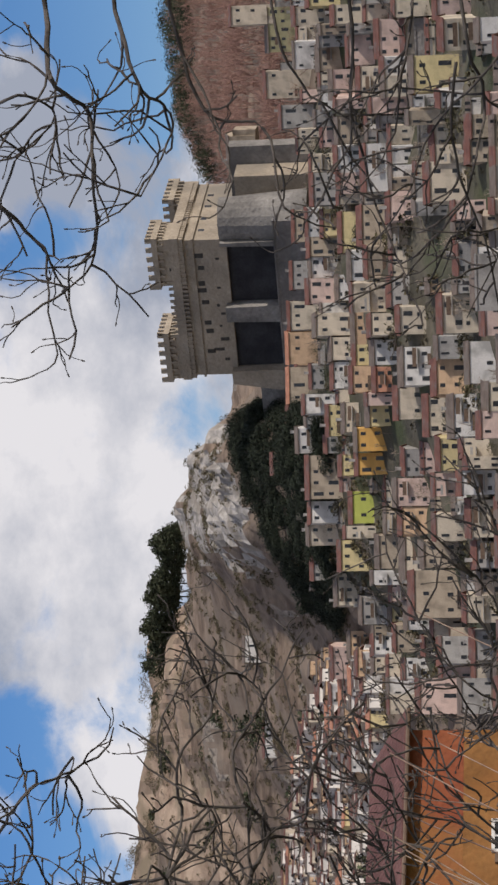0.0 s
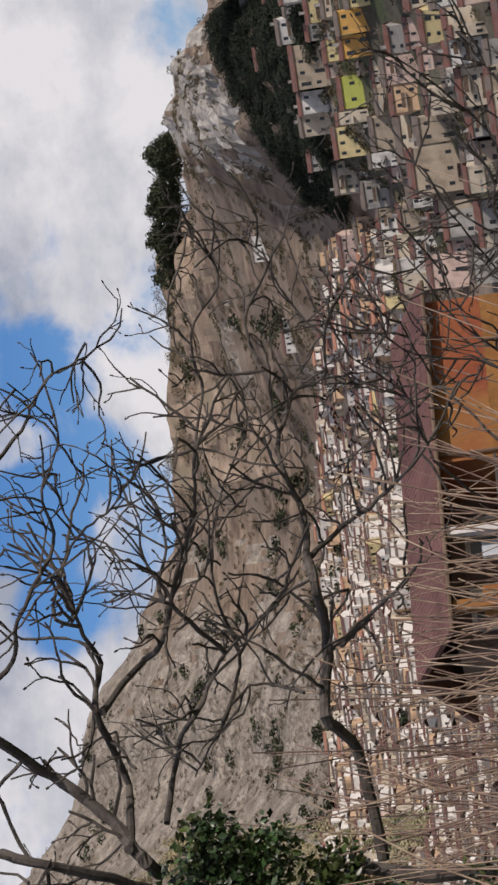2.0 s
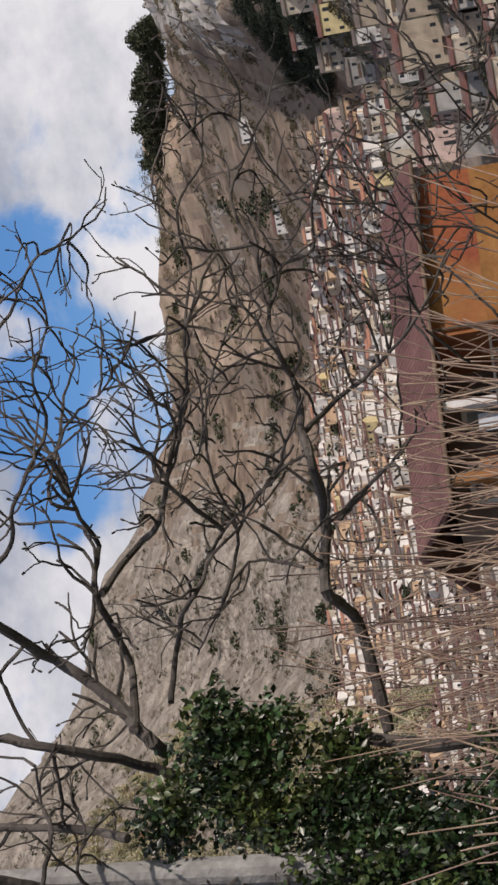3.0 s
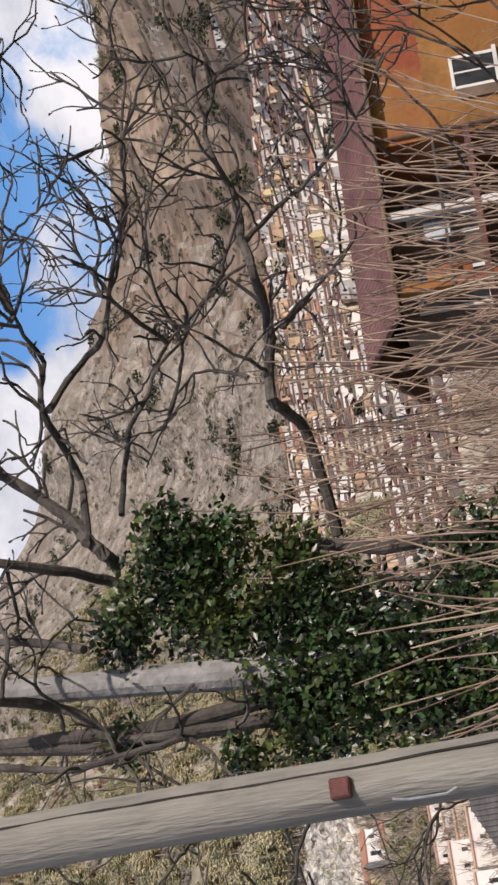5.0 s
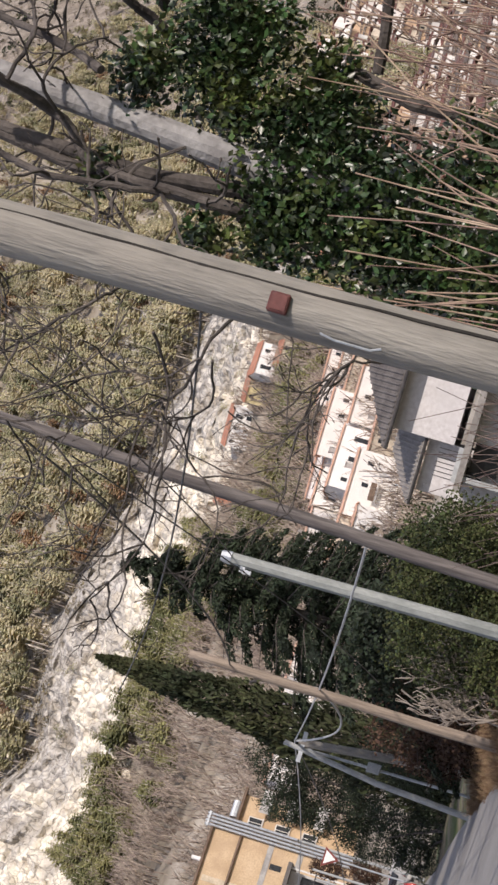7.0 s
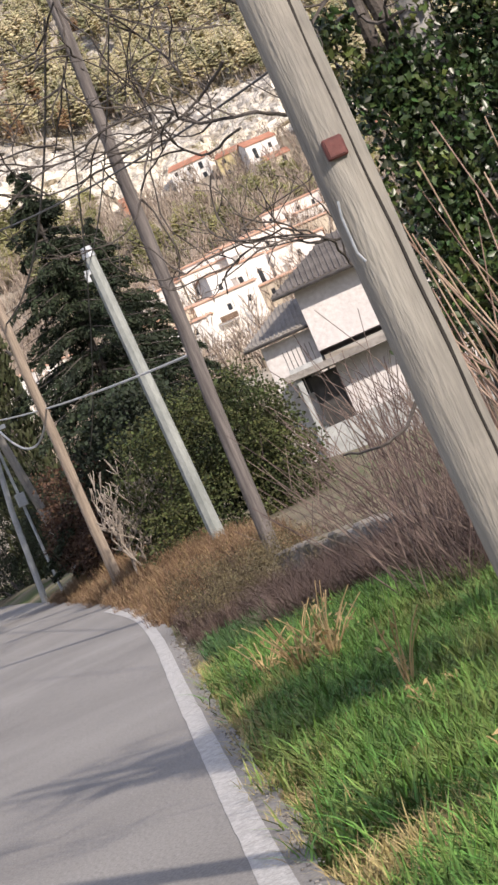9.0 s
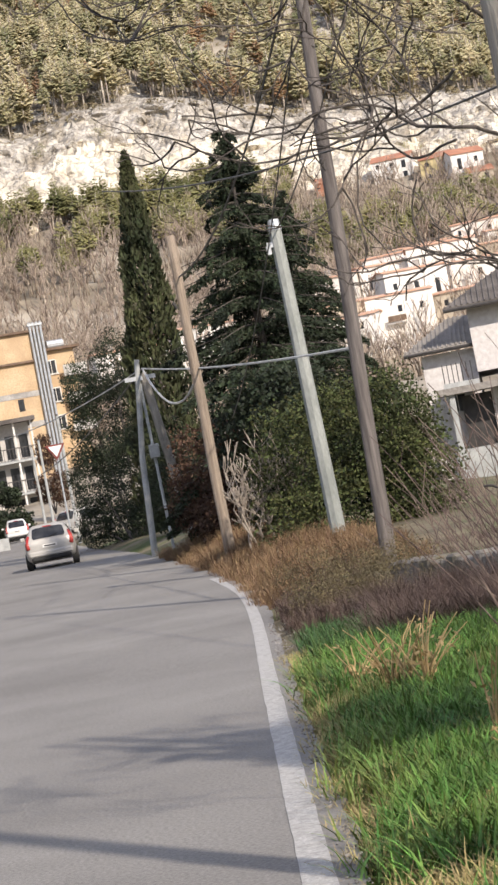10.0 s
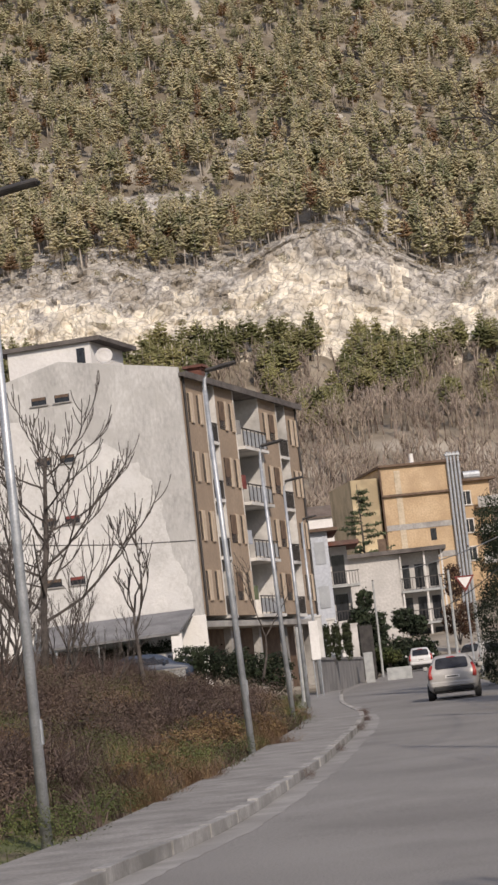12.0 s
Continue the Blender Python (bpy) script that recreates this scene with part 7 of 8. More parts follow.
PEBBLES = [pebble_proto(s) for s in range(4)]
spots = verge(1700, 0.10, 0.52, 6.5, 30, (0, 1, 2, 3), 0.006, 0.017, lambda x, y, v, r: True, 12)
spots = [(k, x, y, road_z(y) + 0.004 if x < bend(RIGHT, y) + 0.2 else z + 0.03, s, t, w) for k, x, y, z, s, t, w in spots]
scatter("gravel", PEBBLES, spots, (mat("grey_gravel", (0.14, 0.13, 0.12), (0.32, 0.30, 0.28), 8.0, 0.9, 0.0, 20.0, vary=0.4),), "loose grey gravel along the road edge", "gravel")


def dry_plant(az, d, h, n, seed):
    rn = random.Random(seed)
    p = polar(az, d)
    ob = thing("dry_stalk", "curled straw-coloured dead stalks in the grass", "dead plant", (p.x, p.y, near_z(p.x, p.y)), 0, "dead stalks in the verge")
    for _ in range(n):
        a, l = rn.uniform(0, 6.28), h * rn.uniform(0.5, 1.1)
        bow = rn.uniform(0.15, 0.7)
        pts = [(math.cos(a) * l * bow * (i / 6) ** 1.6 + rn.uniform(-.01, .01), math.sin(a) * l * bow * (i / 6) ** 1.6, l * (i / 6) * (1 - 0.3 * bow * i / 6) - 0.02) for i in range(7)]
        st = part("stalk", tube(bmesh.new(), pts, 0.008, 0.004, 5), STRAW, ob)
        if rn.random() < 0.6:
            rng = np.random.default_rng(rn.randrange(9999))
            V, F = leaves(np.array(pts[2:6]).repeat(2, 0) + rng.normal(size=(8, 3)) * 0.025, 0.022, rng, 2.6, 0.5)
            tagged(mesh_of("dry_leaf", V, F, [STRAW], st), kind="stuff")


for az, d, h, n, s in ((4.4, 17.5, 0.62, 17, 1), (5.2, 17.0, 0.70, 17, 2), (4.8, 17.3, 0.6, 12, 9), (3.6, 18.5, 0.5, 9, 3), (6.6, 13.5, 0.62, 6, 4), (6.9, 12.5, 0.3, 5, 5), (5.9, 11.0, 0.2, 5, 6), (7.8, 13.0, 0.3, 4, 7), (8.2, 10.0, 0.25, 6, 8)):
    dry_plant(az, d, h, n, s)


# hedge, shrubs and conifers behind the poles
def at(az, el, d, rx, ry, rz):
    p = polar(az, d)
    return (p.x, p.y, high(el, d), rx, ry, rz)


bush("evergreen_shrub", "large dense olive-green shrub behind the poles", "shrub", [at(3.4, 0.6, 49, 1.2, 1.3, 1.5), at(4.6, 0.9, 48, 1.3, 1.4, 1.6), at(5.5, 0.5, 48, 0.9, 1.2, 1.5), at(4.4, -0.8, 47, 1.9, 1.5, 1.1), at(2.7, -0.2, 50, 0.9, 1.2, 1.3), at(5.7, 1.1, 47, 1.0, 1.3, 1.2), at(6.2, -0.2, 47, 0.9, 1.2, 1.3)], 42000, 0.05, SHRUB_LEAF, 41)
bush("evergreen_hedge", "dark unclipped evergreen hedge beside the road", "hedge", [at(-1.75, 1.0, 92, 1.0, 1.5, 1.7), at(-1.2, 2.3, 91, 1.5, 1.6, 2.3), at(-0.5, 1.0, 88, 1.5, 1.6, 2.4), at(-1.6, 3.2, 92, 0.8, 1.2, 1.3), at(-0.7, 3.7, 90, 1.0, 1.2, 1.4), at(0.3, 0.6, 78, 1.2, 1.5, 1.8), at(-1.9, -0.1, 92, 0.8, 1.2, 0.9), at(-1.2, -0.1, 91, 1.0, 1.2, 1.0), at(-0.5, -0.1, 88, 1.0, 1.2, 1.0), at(0.1, 2.2, 84, 0.8, 1.0, 1.5), at(-0.2, 3.2, 88, 0.8, 1.0, 1.3)], 80000, 0.05, LEAF_DARK, 42)
bush("russet_hedge", "russet-brown hedge between the poles", "hedge", [at(0.95, 0.7, 61, 0.9, 1.0, 1.5), at(1.7, 0.6, 59, 1.0, 1.0, 1.5), at(0.6, 0.1, 62, 0.7, 0.9, 1.0), at(1.4, -0.3, 60, 1.0, 0.9, 0.9)], 13000, 0.06, RED_LEAF, 43)
bush("blue_green_shrub", "straggling blue-green shrub below the fir", "shrub", [at(2.2, 1.5, 58, 1.2, 1.0, 1.3), at(3.0, 2.2, 57, 1.5, 1.1, 1.1)], 4800, 0.09, FIR_LEAF, 44)
bush("evergreen_shrub", "small leafy evergreen bush before the white house", "shrub", [at(-5.1, 1.15, 160, 0.8, 1.5, 1.3), at(-4.75, 1.0, 160, 0.9, 1.5, 1.4), at(-4.95, 1.7, 162, 0.6, 1.2, 0.9), at(-5.0, 0.4, 158, 1.2, 1.2, 1.2), at(-4.6, 0.3, 158, 1.0, 1.2, 1.0)], 9000, 0.15, LEAF_DARK, 45)
bush("evergreen_shrub", "clipped yellow-green hedge behind the gate", "hedge", [at(-4.62, 0.35, 156, 0.7, 1.0, 0.5), at(-4.4, 0.3, 156, 0.6, 1.0, 0.45)], 3000, 0.12, SHRUB_LEAF, 48)
bush("evergreen_shrub", "dark round shrub under the balconies", "shrub", [at(-4.05, 1.15, 170, 0.9, 1.2, 0.9), at(-3.75, 1.0, 170, 0.8, 1.2, 0.8), at(-3.95, 0.3, 168, 1.2, 1.0, 1.2), at(-3.6, 0.3, 168, 0.9, 1.0, 1.2), at(-4.25, 0.3, 166, 0.9, 1.0, 1.3)], 9500, 0.14, LEAF_DARK, 49)
bush("russet_shrub", "russet leafless shrub beside the flats", "shrub", [at(-2.75, 1.9, 185, 0.8, 1.0, 1.6), at(-2.55, 1.0, 180, 0.8, 1.0, 1.5), at(-2.95, 1.0, 182, 0.6, 1.0, 1.2)], 4500, 0.12, RED_LEAF, 50)
bush("evergreen_hedge", "low dark hedge along the edge of the car park", "hedge", [at(-12.6 + 0.55 * i, 1.05, 114, 0.8, 0.6, 0.55) for i in range(6)], 9000, 0.07, LEAF_DARK, 46)
bush("evergreen_hedge", "dark rough hedge before the open ground storey", "hedge", [at(-9.35 + 0.42 * i, 0.75 - 0.10 * i, 109, 0.8, 0.7, 0.75 + 0.2 * (i % 2)) for i in range(6)], 12000, 0.08, LEAF_DARK, 47)
for az in (-5.98, -5.74, -5.48):
    bush("clipped_column", "slim clipped dark conifer above the garden wall", "shrub", [at(az, 0.85, 116, 0.26, 0.3, 0.95)], 1600, 0.07, CYPRESS_LEAF, int(60 - az * 10), False, "clipped columns on the garden wall")


def cypress():
    p = polar(0.15, 80)
    ob = thing("cypress_tree", "tall dark pointed cypress behind the tan pole", "tree", (p.x, p.y, 0.4))
    rng = np.random.default_rng(5)
    part("trunk", tube(bmesh.new(), [(0, 0, -0.3), (0.2, 0, 6), (0.5, 0, 12.6)], 0.2, 0.03, 8), BARK, ob)
    n = 13000
    z = 0.6 + 12.9 * rng.random(n) ** 1.05
    t = z / 13.5
    r = 1.25 * np.clip(1 - t, 0, 1) ** 0.68 * (0.62 + 0.5 * np.clip(t * 6, 0, 1)) * (0.75 + 0.33 * rng.random(n))
    a = rng.uniform(0, 6.28, n)
    r = r * (1 + 0.16 * np.sin(a * 5 + z * 1.7) + 0.1 * np.sin(z * 4 + a * 2))
    C = np.column_stack((np.cos(a) * r + 0.5 * t, np.sin(a) * r, z))
    out = np.column_stack((np.cos(a) * 0.4, np.sin(a) * 0.4, np.full(n, 1.6)))
    V, F = leaves(C, 0.10, rng, 3.0, 0.0, out)
    mesh_of("crown", V, F, [CYPRESS_LEAF], ob)


cypress()


def fir():
    p = polar(2.95, 63)
    ob = thing("fir_tree", "tall dark fir with drooping layered boughs", "tree", (p.x, p.y, 0.4))
    rng = np.random.default_rng(6)
    H = 11.1
    part("trunk", tube(bmesh.new(), [(0, 0, -0.3), (0.02, 0, 6), (0.05, 0, H)], 0.19, 0.015, 8), BARK, ob)
    boughs = bmesh.new()
    P, O = [], []
    z = 1.3
    while z < H - 0.15:
        t = z / H
        reach = 4.3 * (1 - t) ** 0.85 + 0.12
        for k in range(int(7 + 5 * (1 - t))):
            a = rng.uniform(0, 6.28)
            L = reach * rng.uniform(0.5, 1.2)
            dirv = np.array((math.cos(a), math.sin(a), 0))
            z0, z = z, z + rng.uniform(-0.20, 0.20)
            pts = [(0, 0, z)]
            m = 5
            for i in range(1, m + 1):
                s = i / m
                pts.append(tuple(dirv * L * s + np.array((0, 0, z + 0.10 * L * s - 0.34 * L * s * s + 0.10 * L * s**4))))
            tube(boughs, pts, 0.03, 0.008, 4)
            cnt = int(40 + 120 * L)
            s = rng.random(cnt) ** 0.7
            side = (rng.random(cnt) - 0.5) * 0.62 * L * (1.05 - s) + rng.normal(size=cnt) * 0.05
            base = dirv[None] * (L * s)[:, None] + np.array((-dirv[1], dirv[0], 0))[None] * side[:, None]
            base[:, 2] = z + 0.10 * L * s - 0.34 * L * s**2 - rng.random(cnt) * 0.20
            P.append(base)
            O.append(np.tile(dirv * 0.9 + np.array((0, 0, -0.35)), (cnt, 1)))
            z = z0
        z += rng.uniform(0.28, 0.50) * (1.25 - 0.5 * t)
    tagged(part("bough_mass", boughs, BARK, ob), kind="stuff")
    V, F = leaves(np.concatenate(P), 0.055, rng, 3.2, 0.1, np.concatenate(O))
    mesh_of("crown", V, F, [FIR_LEAF], ob)
    return ob


first = fir()
p = polar(4.05, 68)
second = copy_thing(first, pose(p.x, p.y, 0.2, 0, 0, 140))
second.scale = (0.8, 0.8, 0.90)


CEDAR_LEAF = mat("cedar_needles", (0.05, 0.068, 0.035), (0.12, 0.14, 0.075), 0.5, 0.85, 0.0, 6.0, vary=0.3)


def cedar():
    """An open young cedar: tiers of level boughs, each with its own spray of needles."""
    p = polar(-4.82, 212)
    ob = thing("young_cedar", "young open-branched cedar in front of the flats", "tree", (p.x, p.y, 9.4))
    rn, rng = random.Random(12), np.random.default_rng(66)
    part("trunk", tube(bmesh.new(), [(0, 0, -4), (0.05, 0, 4), (0, 0, 9.0)], 0.16, 0.03, 6), BARK, ob)
    P = []
    boughs = bmesh.new()
    for k in range(34):
        z = 0.4 + 8.2 * k / 34
        a, L = rn.uniform(0, 6.28), (0.45 + 2.9 * (1 - z / 9.2)) * rn.uniform(0.6, 1.15)
        way = np.array((math.cos(a), math.sin(a), rn.uniform(-0.05, 0.22)))
        tube(boughs, [(0, 0, z), tuple(way * L + np.array((0, 0, z)))], 0.045, 0.02, 4)
        q = rng.random(90)
        P.append(way * (L * (0.25 + 0.8 * q))[:, None] + np.array((0, 0, z)) + rng.normal(size=(90, 3)) * np.array((0.18, 0.18, 0.08)))
    tagged(part("bough_mass", boughs, BARK, ob), kind="stuff")
    V, F = leaves(np.concatenate(P), 0.13, rng, 2.2)
    mesh_of("crown", V, F, [CEDAR_LEAF], ob)


cedar()

# low wall beyond the verge
LOW_STONE = mat("rough_wall_stone", (0.17, 0.155, 0.14), (0.29, 0.27, 0.245), 3.0, 0.9, 0.6, 14.0, stain=(0.12, 0.11, 0.09), stain_scale=1.5)
p, q = polar(4.9, 31), polar(8.3, 27)
ob = thing("low_wall", "low pale rough stone wall beyond the verge", "wall", (p.x, p.y, 0.0), math.degrees(math.atan2(q.y - p.y, q.x - p.x)))
wrnd = random.Random(3)
n = (q - p).length
for i in range(16):
    part("stone", blocks((i * n / 16 + 0.01, (i + 1) * n / 16 - 0.01, 0, 0.35, -0.6, 0.50 + wrnd.uniform(-0.05, 0.03)), bevel=0.03), LOW_STONE, ob)


# left bank: dry bushes and bare trees
def bank_spots(n, seed, s0, s1, off0, off1, y0=16, y1=92, least=-0.08):
    rn = random.Random(seed)
    res = []
    while len(res) < n:
        y = rn.uniform(y0, y1)
        x = bend(LEFT, y) - 1.8 - rn.uniform(off0, off1)
        if math.degrees(math.atan2(x, y)) < -19 or noise.noise(Vector((x * 0.45, y * 0.13, seed * 1.7))) < least:
            continue
        res.append((rn.randrange(5), x, y, near_z(x, y) - 0.03, rn.uniform(s0, s1), rn.uniform(0, 6.28), rn.uniform(0.9, 1.5)))
    return res


scatter("dry_bank_weeds", WEEDS, bank_spots(600, 31, 0.3, 1.3, 0.0, 12), (WEED_DARK,), "dark dry brush covering the bank", "weeds")
scatter("rusty_bank_weeds", WEEDS, bank_spots(110, 32, 0.4, 1.2, 0.0, 7), (WEED,), "rust-brown dry bushes on the bank", "weeds")
SPRAYS = [tuft_proto(70 + s, 120, 0.85, 0.34, 0.0042, 1.1, 3) for s in range(5)]


def bank_groups(n, each, seed, s0, s1, off0, off1, spread):
    """Bushes on the bank: sprays gathered about their centres."""
    rn = random.Random(seed)
    res = []
    for k, x, y, z, s, turn, wide in bank_spots(n, seed, s0, s1, off0, off1, least=-0.3):
        for _ in range(each):
            a, q = rn.uniform(0, 6.28), spread * s * rn.random() ** 0.6
            px, py = x + math.cos(a) * q, y + math.sin(a) * q
            res.append((rn.randrange(5), px, py, near_z(px, py) - 0.03, s * rn.uniform(0.7, 1.1) * (1.15 - 0.5 * q / (spread * s)), rn.uniform(0, 6.28), rn.uniform(0.9, 1.4)))
    return res


scatter("bank_mounds", SPRAYS, bank_groups(34, 12, 34, 0.6, 1.15, 0.0, 4.5, 0.7), (WEED,), "rounded rust-brown dry bushes on the bank", "bushes")
scatter("bank_dark_mounds", SPRAYS, bank_groups(70, 14, 35, 0.8, 1.8, 1.0, 12, 0.8), (WEED_DARK,), "dark purplish dry bushes on the bank", "bushes")
scatter("bank_straw", SPRAYS, bank_spots(14, 37, 0.5, 1.1, 1.0, 8, least=0.1), (GRASS_DRY,), "pale dead stalks standing on the bank", "weeds")
scatter("bank_brush", HERB, bank_spots(380, 38, 0.5, 1.4, 0.8, 13, least=-0.3), (mat("brown_brush", (0.062, 0.043, 0.035), (0.15, 0.105, 0.080), 0.7, 0.9, 0.0, 6.0, vary=0.3),), "low tangled purplish-brown brush on the bank", "brush")
scatter("bank_green_mounds", HERB, bank_spots(480, 36, 0.3, 0.9, 0.0, 9, least=-0.1), (BANK_GREEN,), "dull green low bushes on the bank", "bushes")
scatter("bank_grass", BLADES[:5], bank_spots(500, 33, 0.6, 1.3, 0.0, 5, least=0.05), (BANK_GREEN,), "patches of green grass on the bank", "grass")


rn = random.Random(77)
spots = []
for y0, n in ((64.5, 9), (70.0, 16), (57.0, 4), (46.0, 3), (38.0, 3)):
    for _ in range(n):
        y = y0 + rn.uniform(-0.7, 0.7)
        spots.append((rn.randrange(6), bend(LEFT, y) + rn.uniform(0.0, 0.12), y, road_z(y) - 0.02, rn.uniform(0.12, 0.3), rn.uniform(0, 6.28), 1.2))
MOUND = mat("rust_grass_mound", (0.10, 0.062, 0.032), (0.22, 0.145, 0.075), 0.7, 0.9, 0.0, 6.0, vary=0.3)
THICKET = mat("dark_bramble_mound", (0.038, 0.028, 0.024), (0.095, 0.068, 0.055), 0.7, 0.9, 0.0, 6.0, vary=0.3)
rn = random.Random(77)
for k in range(16):
    y = 36 + 2.7 * k + rn.uniform(-0.8, 0.8)
    rust = k % 3 != 1
    x = bend(LEFT, y) - 1.9 - (rn.uniform(0.5, 1.2) if rust else rn.uniform(1.6, 3.2))
    r = rn.uniform(0.4, 0.7) if rust else rn.uniform(0.7, 1.1)
    z = land_z(x, y)
    bush("dry_bush" if rust else "bramble_bush", "rounded rust-brown dry grass clump on the bank" if rust else "dark tangled leafless bramble on the bank", "bush", [(x, y, z + r * 0.5, r, r, r * 0.75), (x + rn.uniform(-0.5, 0.5), y + rn.uniform(-0.6, 0.6), z + r * 0.3, r * 0.8, r * 0.8, r * 0.6)], 3200, 0.035, MOUND if rust else THICKET, 300 + k, False, "clumps on the bank")
scatter("kerb_weeds", HERB, spots, (WEED_DARK,), "dark tufts of weed growing along the kerb", "weeds")


def bare_tree(az, d, z, h, seed, label, spread=0.55, levels=4, r=0.09, bark=None, up=0.0, least=0.0):
    """A leafless tree: forking limbs that end in fine twigs."""
    rn = random.Random(seed)
    p = polar(az, d)
    ob = thing("bare_tree", label, "tree", (p.x, p.y, z), 0, "bare trees on the bank")
    trunk, limbs, fine = bmesh.new(), bmesh.new(), bmesh.new()

    def grow(a, dirv, length, rad, lev):
        pts, q, dd = [a], a, dirv.copy()
        for i in range(4):
            dd = (dd + Vector((rn.uniform(-.16, .16), rn.uniform(-.16, .16), rn.uniform(-.02, .12) + (up if lev < levels else 0.0)))).normalized()
            q = q + dd * length / 4
            pts.append(q)
        tube(trunk if lev == levels else limbs if lev > 1 else fine, pts, rad, max(least, rad * 0.62), 7 if lev > 1 else 5)
        if lev:
            for i in range(rn.choice((2, 3, 3)) + (1 if lev == 1 else 0)):
                e = (dd + Vector((rn.uniform(-1, 1), rn.uniform(-1, 1), rn.uniform(-0.25, 0.6))) * spread * 1.3).normalized()
                grow(pts[rn.choice((2, 3, 4, 4))], e, length * rn.uniform(0.55, 0.85), max(least, rad * 0.6), lev - 1)
    grow(Vector((0, 0, -0.3)), Vector((rn.uniform(-.1, .1), 0, 1)), h * 0.36, r, levels)
    bark = bark or BARK
    part("trunk", trunk, bark, ob)
    tagged(part("limb_mass", limbs, bark, ob), kind="stuff")
    tagged(part("twig_mass", fine, bark, ob), kind="stuff")




def vase_tree(az, d, z, h, seed):
    """A leafless tree whose limbs leave the trunk sideways and turn up at their ends."""
    rn = random.Random(seed)
    p = polar(az, d)
    ob = thing("bare_tree", "wide leafless tree with upswept blunt branches", "tree", (p.x, p.y, z), 0, "bare trees on the bank")
    trunk, limbs, fine = bmesh.new(), bmesh.new(), bmesh.new()
    stem = [Vector((0.10 * k + rn.uniform(-.05, .05), rn.uniform(-.05, .05), h * 0.86 * k / 8)) for k in range(9)]
    tube(trunk, [(0, 0, -0.6)] + stem, 0.17, 0.05, 8, 0.1)

    def branch(a, turn, length, rad, lev, steep):
        pts, q = [a], a
        for k in range(6):
            up = steep + 0.62 * k / 5
            way = turn + rn.uniform(-0.2, 0.2)
            q = q + Vector((math.cos(way) * math.cos(up), math.sin(way) * math.cos(up), math.sin(up) + rn.uniform(-.1, .1))) * length / 6
            pts.append(q)
        tube(limbs if lev > 0 else fine, pts, rad, max(0.014, rad * 0.5), 6)
        if lev:
            for k in range(4 if lev > 1 else 3):
                side = (1 if k % 2 else -1) * rn.uniform(0.5, 1.0)
                branch(pts[2 + k], turn + side, length * rn.uniform(0.4, 0.62), max(0.015, rad * 0.58), lev - 1, steep + rn.uniform(0.0, 0.35))
    for k in range(15):
        t = 0.34 + 0.62 * k / 14
        j = t * 8
        a = stem[int(j)].lerp(stem[min(8, int(j) + 1)], j - int(j))
        branch(a, 2.4 * k + rn.uniform(-0.4, 0.4), h * (0.46 - 0.26 * (t - 0.34)) * rn.uniform(0.8, 1.1), 0.060 - 0.030 * t, 2, rn.uniform(0.15, 0.5) + 0.35 * (t - 0.34))
    part("trunk", trunk, BARK, ob)
    tagged(part("limb_mass", limbs, BARK, ob), kind="stuff")
    tagged(part("twig_mass", fine, BARK, ob), kind="stuff")


vase_tree(-12.95, 74, 1.6, 9.2, 3)
bare_tree(-13.0, 70, 1.2, 9.0, 8, "leafless forked tree on the bank", 0.5, 5, 0.12)
bare_tree(-13.9, 72, 1.3, 6.5, 33, "leafless forked tree on the bank", 0.4, 5, 0.09)
bare_tree(-12.5, 66, 1.2, 5.0, 35, "low leafless tree with upright shoots", 0.4, 5, 0.07)
bare_tree(-10.5, 76, 1.9, 6.2, 14, "low pollarded tree with upright shoots", 0.8, 4, 0.09, None, 0.16, 0.015)
bare_tree(-13.6, 62, 1.5, 6.0, 19, "leafless forked tree on the bank", 0.6, 5, 0.07)
for az, d, h, sd in ((-14.3, 62, 5.5, 51), (-13.3, 58, 4.6, 52), (-12.7, 64, 4.2, 53), (-14.0, 55, 4.0, 54), (-11.5, 70, 3.6, 55)):
    bare_tree(az, d, 1.2, h, sd, "low leafless tree with upright shoots", 0.32, 5, 0.06)
bare_tree(-7.6, 104, 2.2, 5.0, 23, "low leafless tree before the apartment block", 0.6, 4, 0.06)
PALE_TWIG = mat("pale_grey_twigs", (0.24, 0.20, 0.165), (0.38, 0.33, 0.28), 3.0, 0.85, 0.0, 12.0)
for az, h, sd in ((1.75, 2.2, 27), (2.05, 2.9, 28), (2.35, 3.3, 61), (2.7, 2.9, 29), (3.05, 2.4, 62), (2.2, 2.2, 63)):
    bare_tree(az, 49, 0.4, h, sd, "low pale leafless shrub between the poles", 0.75, 4, 0.04, PALE_TWIG, 0.05, 0.010)


# ---- the tree, ivy and canes beside the near pole ----
TREE = {}


def open_tree(key, label, place):
    TREE[key] = (thing("bare_tree", label, "tree", place), bmesh.new(), random.Random(len(key) + 5))


